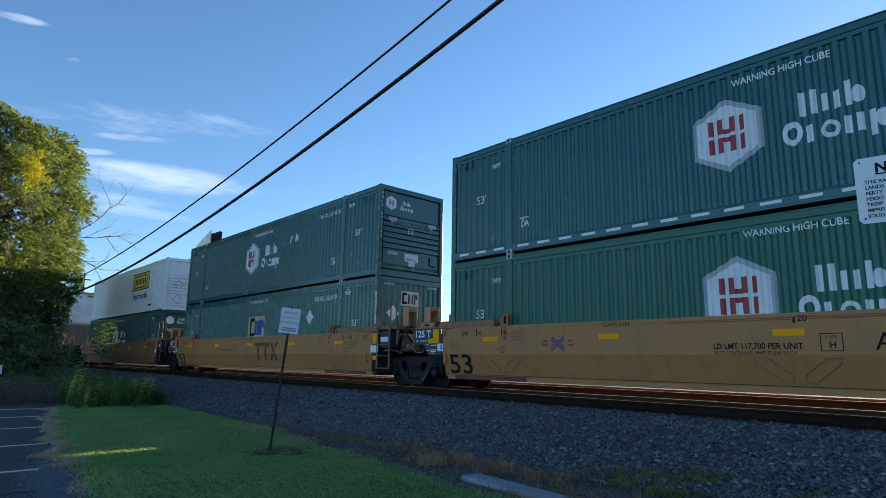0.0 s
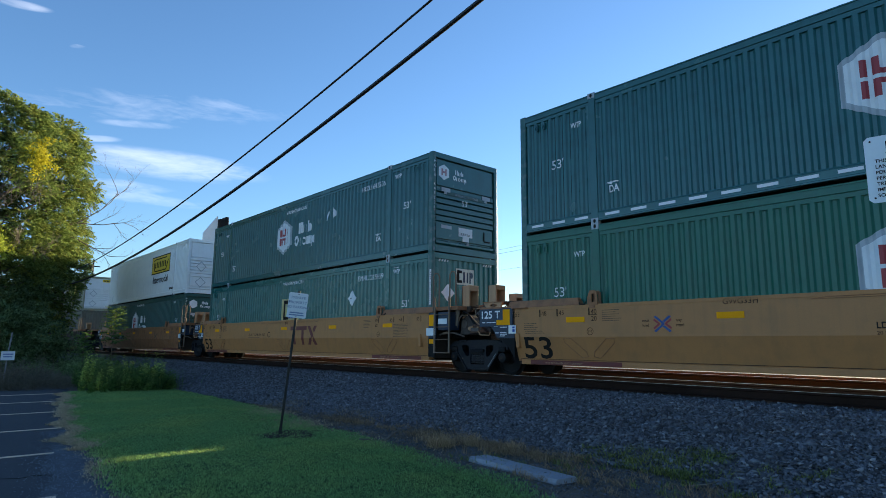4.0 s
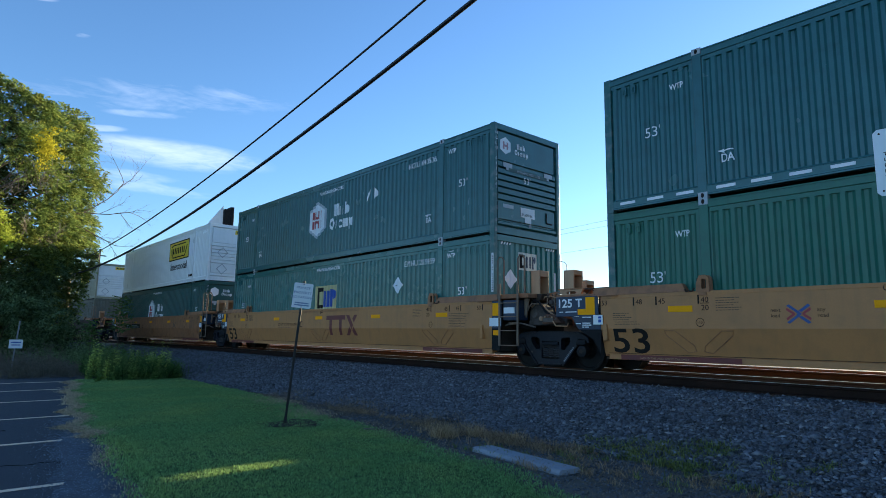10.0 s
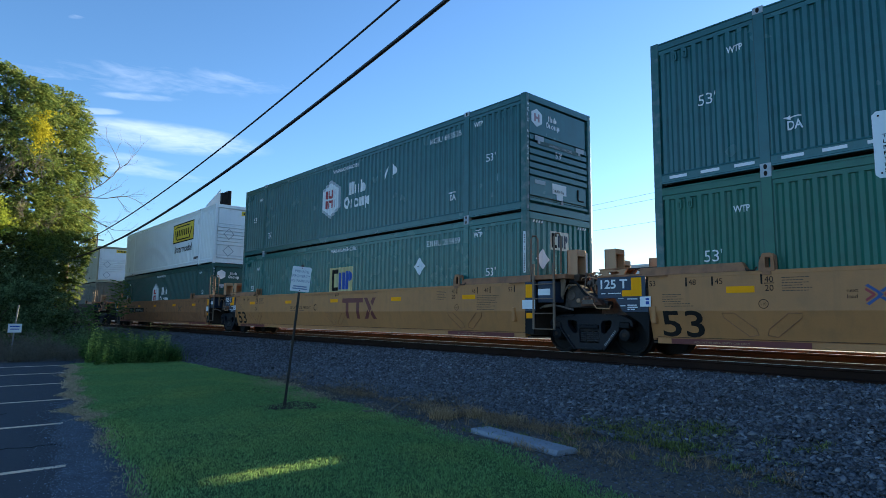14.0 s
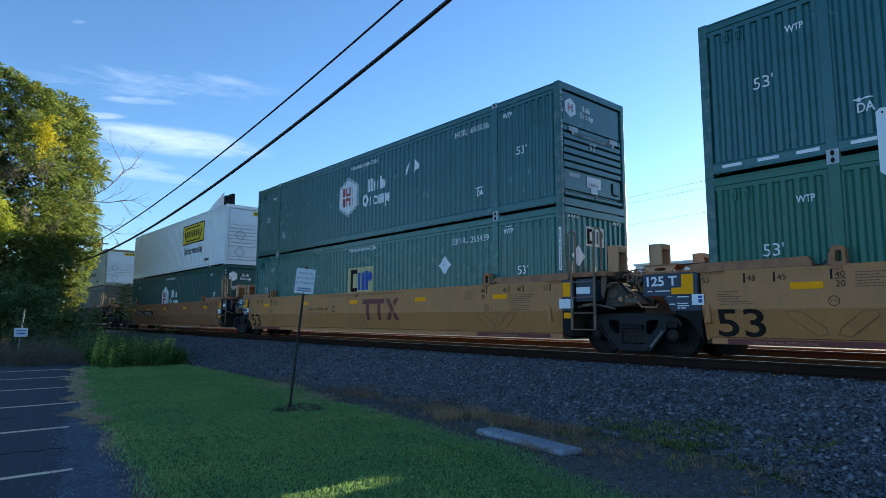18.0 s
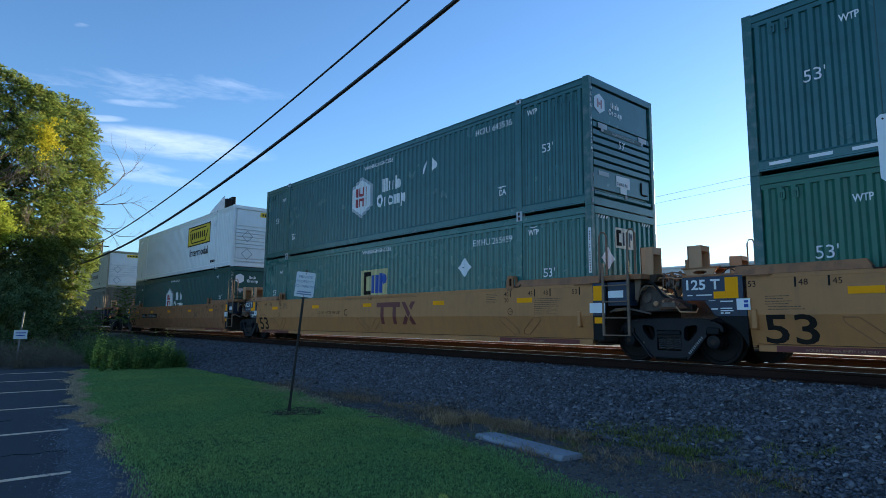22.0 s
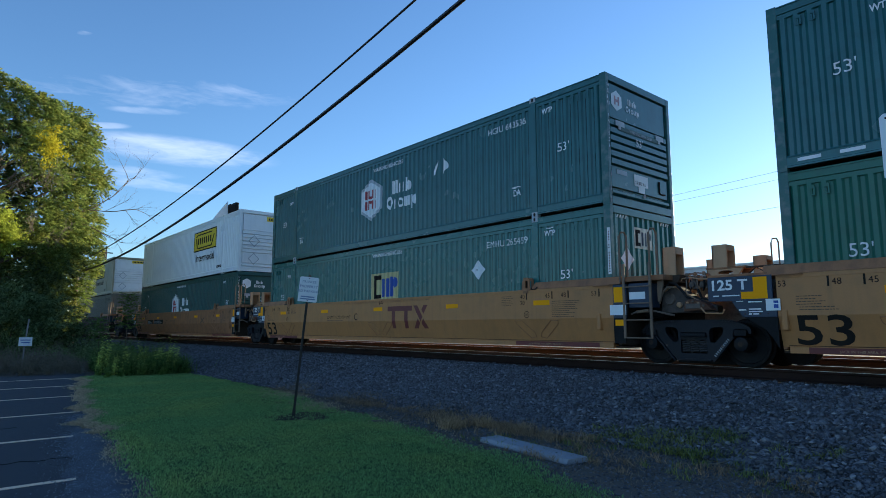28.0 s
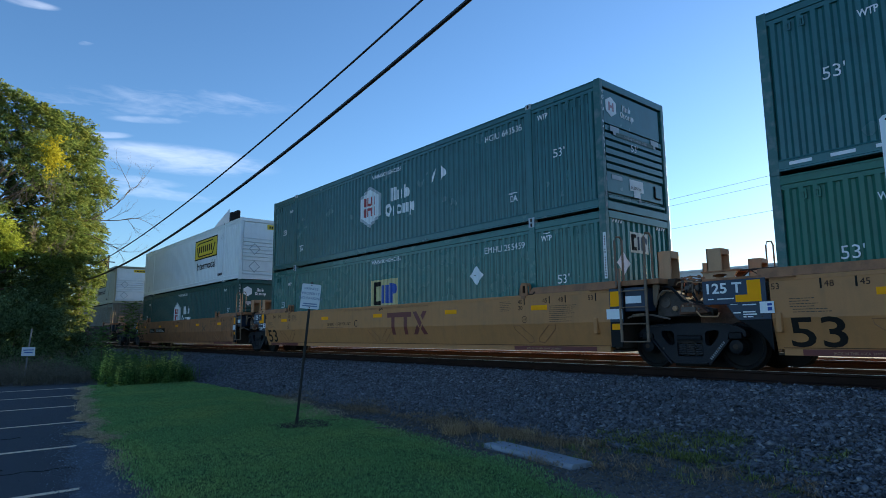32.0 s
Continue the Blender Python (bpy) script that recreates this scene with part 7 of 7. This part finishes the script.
for x, y, z, n in ((3.9, 2.5, 8.6, 9), (4.0, 3.6, 9.0, 10), (3.6, 4.6, 9.3, 6), (3.9, 3.4, 6.4, 8), (3.4, 4.6, 6.2, 7), (3.6, 1.9, 9.8, 6)):
    g = Geo()
    for _ in range(n):
        p = Vector((x - 0.3, y + rt.uniform(-.6, .6), z + rt.uniform(-.5, .3)))
        twigs(g, p, Vector((0.8, rt.uniform(-.8, .8), rt.uniform(0.1, 1.1))), rt.uniform(0.6, 1.1), 0.016, 2, rt)
    part("dead_brush", g, DEAD_WOOD, tree, "grey dead twigs")

bush = thing("bush", pose(-36.6, 2.6, GROUND), "dark dense bush below the tree", "bush")
part("stem", limbs((0, 0, -0.1), [(0.4, 1, 2.2), (-0.4, -1, 2.3), (0.5, -0.2, 2.6), (0.2, 2.2, 1.8)], 0.04), BARK, bush)
part("foliage", big_mesh("foliage", *bushy(0, 0.2, 1.7, 1.7, 3.4, 2.0, 190, 80, 0.15)), LEAF_DARK, bush)

thicket = thing("bush", pose(-36.9, 6.1, GROUND), "dark low bush at the foot of the tree", "bush")
part("stem", limbs((0, 0, -0.1), [(0.4, 0.8, 1.3), (-0.4, -0.8, 1.4), (0.5, -0.2, 1.6)], 0.03), BARK, thicket)
part("foliage", big_mesh("foliage", *bushy(0, -0.2, 0.85, 1.3, 1.7, 1.15, 90, 70, 0.14)), LEAF_DARK, thicket)

woods = []
for k in range(7):
    woods.append(bushy(-75 - 6 * RNG.uniform(), -16 + 4.5 * k, 3.5, 4, 4.5, 6 + 2 * RNG.uniform(), 70, 60, 0.5))
stuff("far_woods", joined(*woods), LEAF_DARK, "dark trees in the distance behind the car park", "trees")


def sapling(x, y, high, sprays, label, mat=None):
    ob = thing("sapling", pose(x, y, GROUND), label, "sapling")
    part("stem", Geo().tube([(0, 0, -0.1), (0.03, 0.02, high * 0.5), (0, 0.05, high)], 0.022, 6, 0.008), BARK, ob)
    sets = []
    for k in range(sprays):
        h = high * (0.45 + 0.55 * (k + 0.5) / sprays)
        a = k * 2.4
        out = np.array([math.cos(a), math.sin(a), 0.45])
        ln = 0.22 * high * (1.1 - 0.5 * k / sprays)
        for s in np.linspace(0.15, 1, 9):
            p = np.array([0, 0.03, h]) + out * ln * s - np.array([0, 0, 0.25 * ln * s * s])
            sd = np.array([-out[1], out[0], -0.2])
            sets.append(leaves(np.array([p + sd * 0.07, p - sd * 0.07]), np.array([sd, -sd]) + RNG.normal(0, 0.15, (2, 3)), 0.15, 0.05))
    part("foliage", big_mesh("foliage", *joined(*sets)), mat or WEED, ob)


sapling(-31.2, 7.13, 3.13, 46, "slender young tree with long compound leaves", SAP_LEAF)
sapling(-30.6, 5.89, 2.0, 20, "small pale-leaved sapling in the weeds", WEED_DARK)


def weed_bed(name, n, xr, yr, high, material, label, leaf, per, plants=0):
    """Stalks with leaves all along them, standing in plants of uneven height."""
    sets = []
    spots = [(RNG.uniform(*xr), RNG.uniform(*yr), RNG.uniform(0.38, 1.0)) for _ in range(plants or max(4, n // 12))]
    for i in range(n):
        cx, cy, k = spots[i % len(spots)]
        x, y = cx + RNG.normal(0, 0.20), cy + RNG.normal(0, 0.17)
        off = abs(cy - (yr[0] + yr[1]) / 2) / (yr[1] - yr[0])
        h = high * k * RNG.uniform(0.35, 1.0) ** 0.7 * (1.08 - 2.3 * off * off) * (0.55 + 0.45 * min(1.0, (xr[1] - cx) / 1.4))
        u = RNG.uniform(0.08, 1, per)
        b = RNG.normal(0, 0.20, 3)
        p = np.stack([x + b[0] * u * h + RNG.normal(0, 0.07, per), y + b[1] * u * h + RNG.normal(0, 0.07, per), GROUND + u * h], 1)
        sets.append(leaves(p, RNG.normal(size=(per, 3)) + np.array([0, 0, 0.7]), RNG.uniform(0.6, 1.3, per) * leaf, RNG.uniform(0.25, 0.45, per) * leaf))
        sets.append(tufts(np.array([x]), np.array([y]), np.array([GROUND - 0.05]), np.array([h]), np.array([0.015]), 0.2))
    return stuff(name, joined(*sets), material, label, "weeds")


def weed_stand(name, spots, material, label, leaf=0.11, stems=5, per=24):
    """Leafy plants: several leaning stalks each, leaves all round them, smaller towards the top."""
    sets = []
    for x, y, h in spots:
        for k in range(stems):
            a, lean = RNG.uniform(0, 2 * np.pi), RNG.uniform(0.03, 0.30)
            hh = h * RNG.uniform(0.62, 1.0)
            top = np.array([math.cos(a) * lean * hh, math.sin(a) * lean * hh, hh])
            u = np.linspace(0.10, 1.0, per)
            p = np.array([x, y, GROUND - 0.03]) + u[:, None] ** np.array([1.5, 1.5, 1.0]) * top
            b = np.arange(per) * 2.4 + RNG.uniform(0, 6)
            size = leaf * (1.15 - 0.65 * u) * RNG.uniform(0.75, 1.2, per)
            d = np.stack([np.cos(b), np.sin(b), RNG.uniform(-0.1, 0.7, per)], 1)
            sets.append(leaves(p + d * size[:, None] * 0.5, d, size, size * 0.42))
            sets.append(tufts(np.array([x]), np.array([y]), np.array([GROUND - 0.05]), np.array([hh * 0.9]), np.array([0.014]), 0.15))
    return stuff(name, joined(*sets), material, label, "weeds")


rw = random.Random(8)


def hump_top(x, y):
    """Weeds stand highest along the middle of the bed and run out at its ends."""
    return max(0.25, 1.0 - 0.10 * (y - 5.6) ** 2) * (0.55 + 0.45 * min(1.0, max(0.0, (-21.2 - x) / 1.6)))


weed_stand("tall_green_weeds", [(x, y, hump_top(x, y) * rw.uniform(0.75, 1.30)) for x, y in ((rw.uniform(-25.0, -21.6), rw.uniform(4.55, 7.05)) for _ in range(110))], WEED_DARK, "tall dense green weeds at the end of the lawn")
weed_stand("leafy_weeds", [(x, y, hump_top(x, y) * rw.uniform(0.45, 0.95)) for x, y in ((rw.uniform(-23.0, -21.3), rw.uniform(4.3, 7.0)) for _ in range(34))], WEED_MID, "bushy mid-green weeds in front of taller ones", 0.12)
weed_stand("pale_weeds", [(-22.9, 4.55, 1.68), (-23.1, 4.75, 1.45), (-22.7, 4.42, 1.15), (-22.3, 5.1, 1.0), (-22.1, 4.8, 0.85), (-22.5, 6.55, 1.42), (-22.3, 6.35, 1.15), (-22.7, 6.85, 1.28), (-22.2, 6.15, 1.0), (-23.4, 5.9, 1.35)],
           WEED_PALE, "upright leafy weeds with yellow-green tops", 0.13, 4, 30)
gx, gy = RNG.uniform(-23.2, -21.4, 700), RNG.normal(6.1, 0.6, 700)
stuff("tall_grass", tufts(gx, gy, np.full(700, GROUND - 0.05), RNG.uniform(0.25, 1.0, 700) ** 1.3 * 0.9, np.full(700, 0.016), 0.8), WEED_DARK, "tall uncut grass among the weeds", "grass")
weed_bed("grey_weeds", 520, (-27.5, -24.1), (1.4, 5.0), 1.15, WEED_GREY, "tall dry grey-brown weeds gone to seed", 0.06, 44)
weed_bed("mixed_weeds", 300, (-36.0, -25.0), (4.6, 7.6), 1.2, LEAF_DARK, "dark green weeds along the foot of the bank", 0.12, 34)
n = 16000
dx = RNG.uniform(-13, -3, n)
dy = np.interp(dx, LOT_X, LOT_Y) + 0.05 - np.abs(RNG.normal(0, 0.26, n))
size = RNG.uniform(0.003, 0.009, n)
stuff("lot_gravel", stones(dx, dy, np.full(n, GROUND - 0.028) + size * 0.2, size), CHIP, "fine grit along the edge of the asphalt", "gravel")

# ---- things that move ----
def motions():
    rows = [(t, s) for t, _, _, _, s in PATH]
    rows += [(4.5, -12.17), (15.5, -8.735), (26.5, -7.004)]
    rows.sort()
    for ob, x, y, z in moving:
        walk(ob, [(t, pose(x + s, y, z)) for t, s in rows])
    for ob, x in wheels:
        walk(ob, [(t, pose(x, 0, RADIUS, 0, math.degrees(s / RADIUS), 0)) for t, s in rows])


motions()
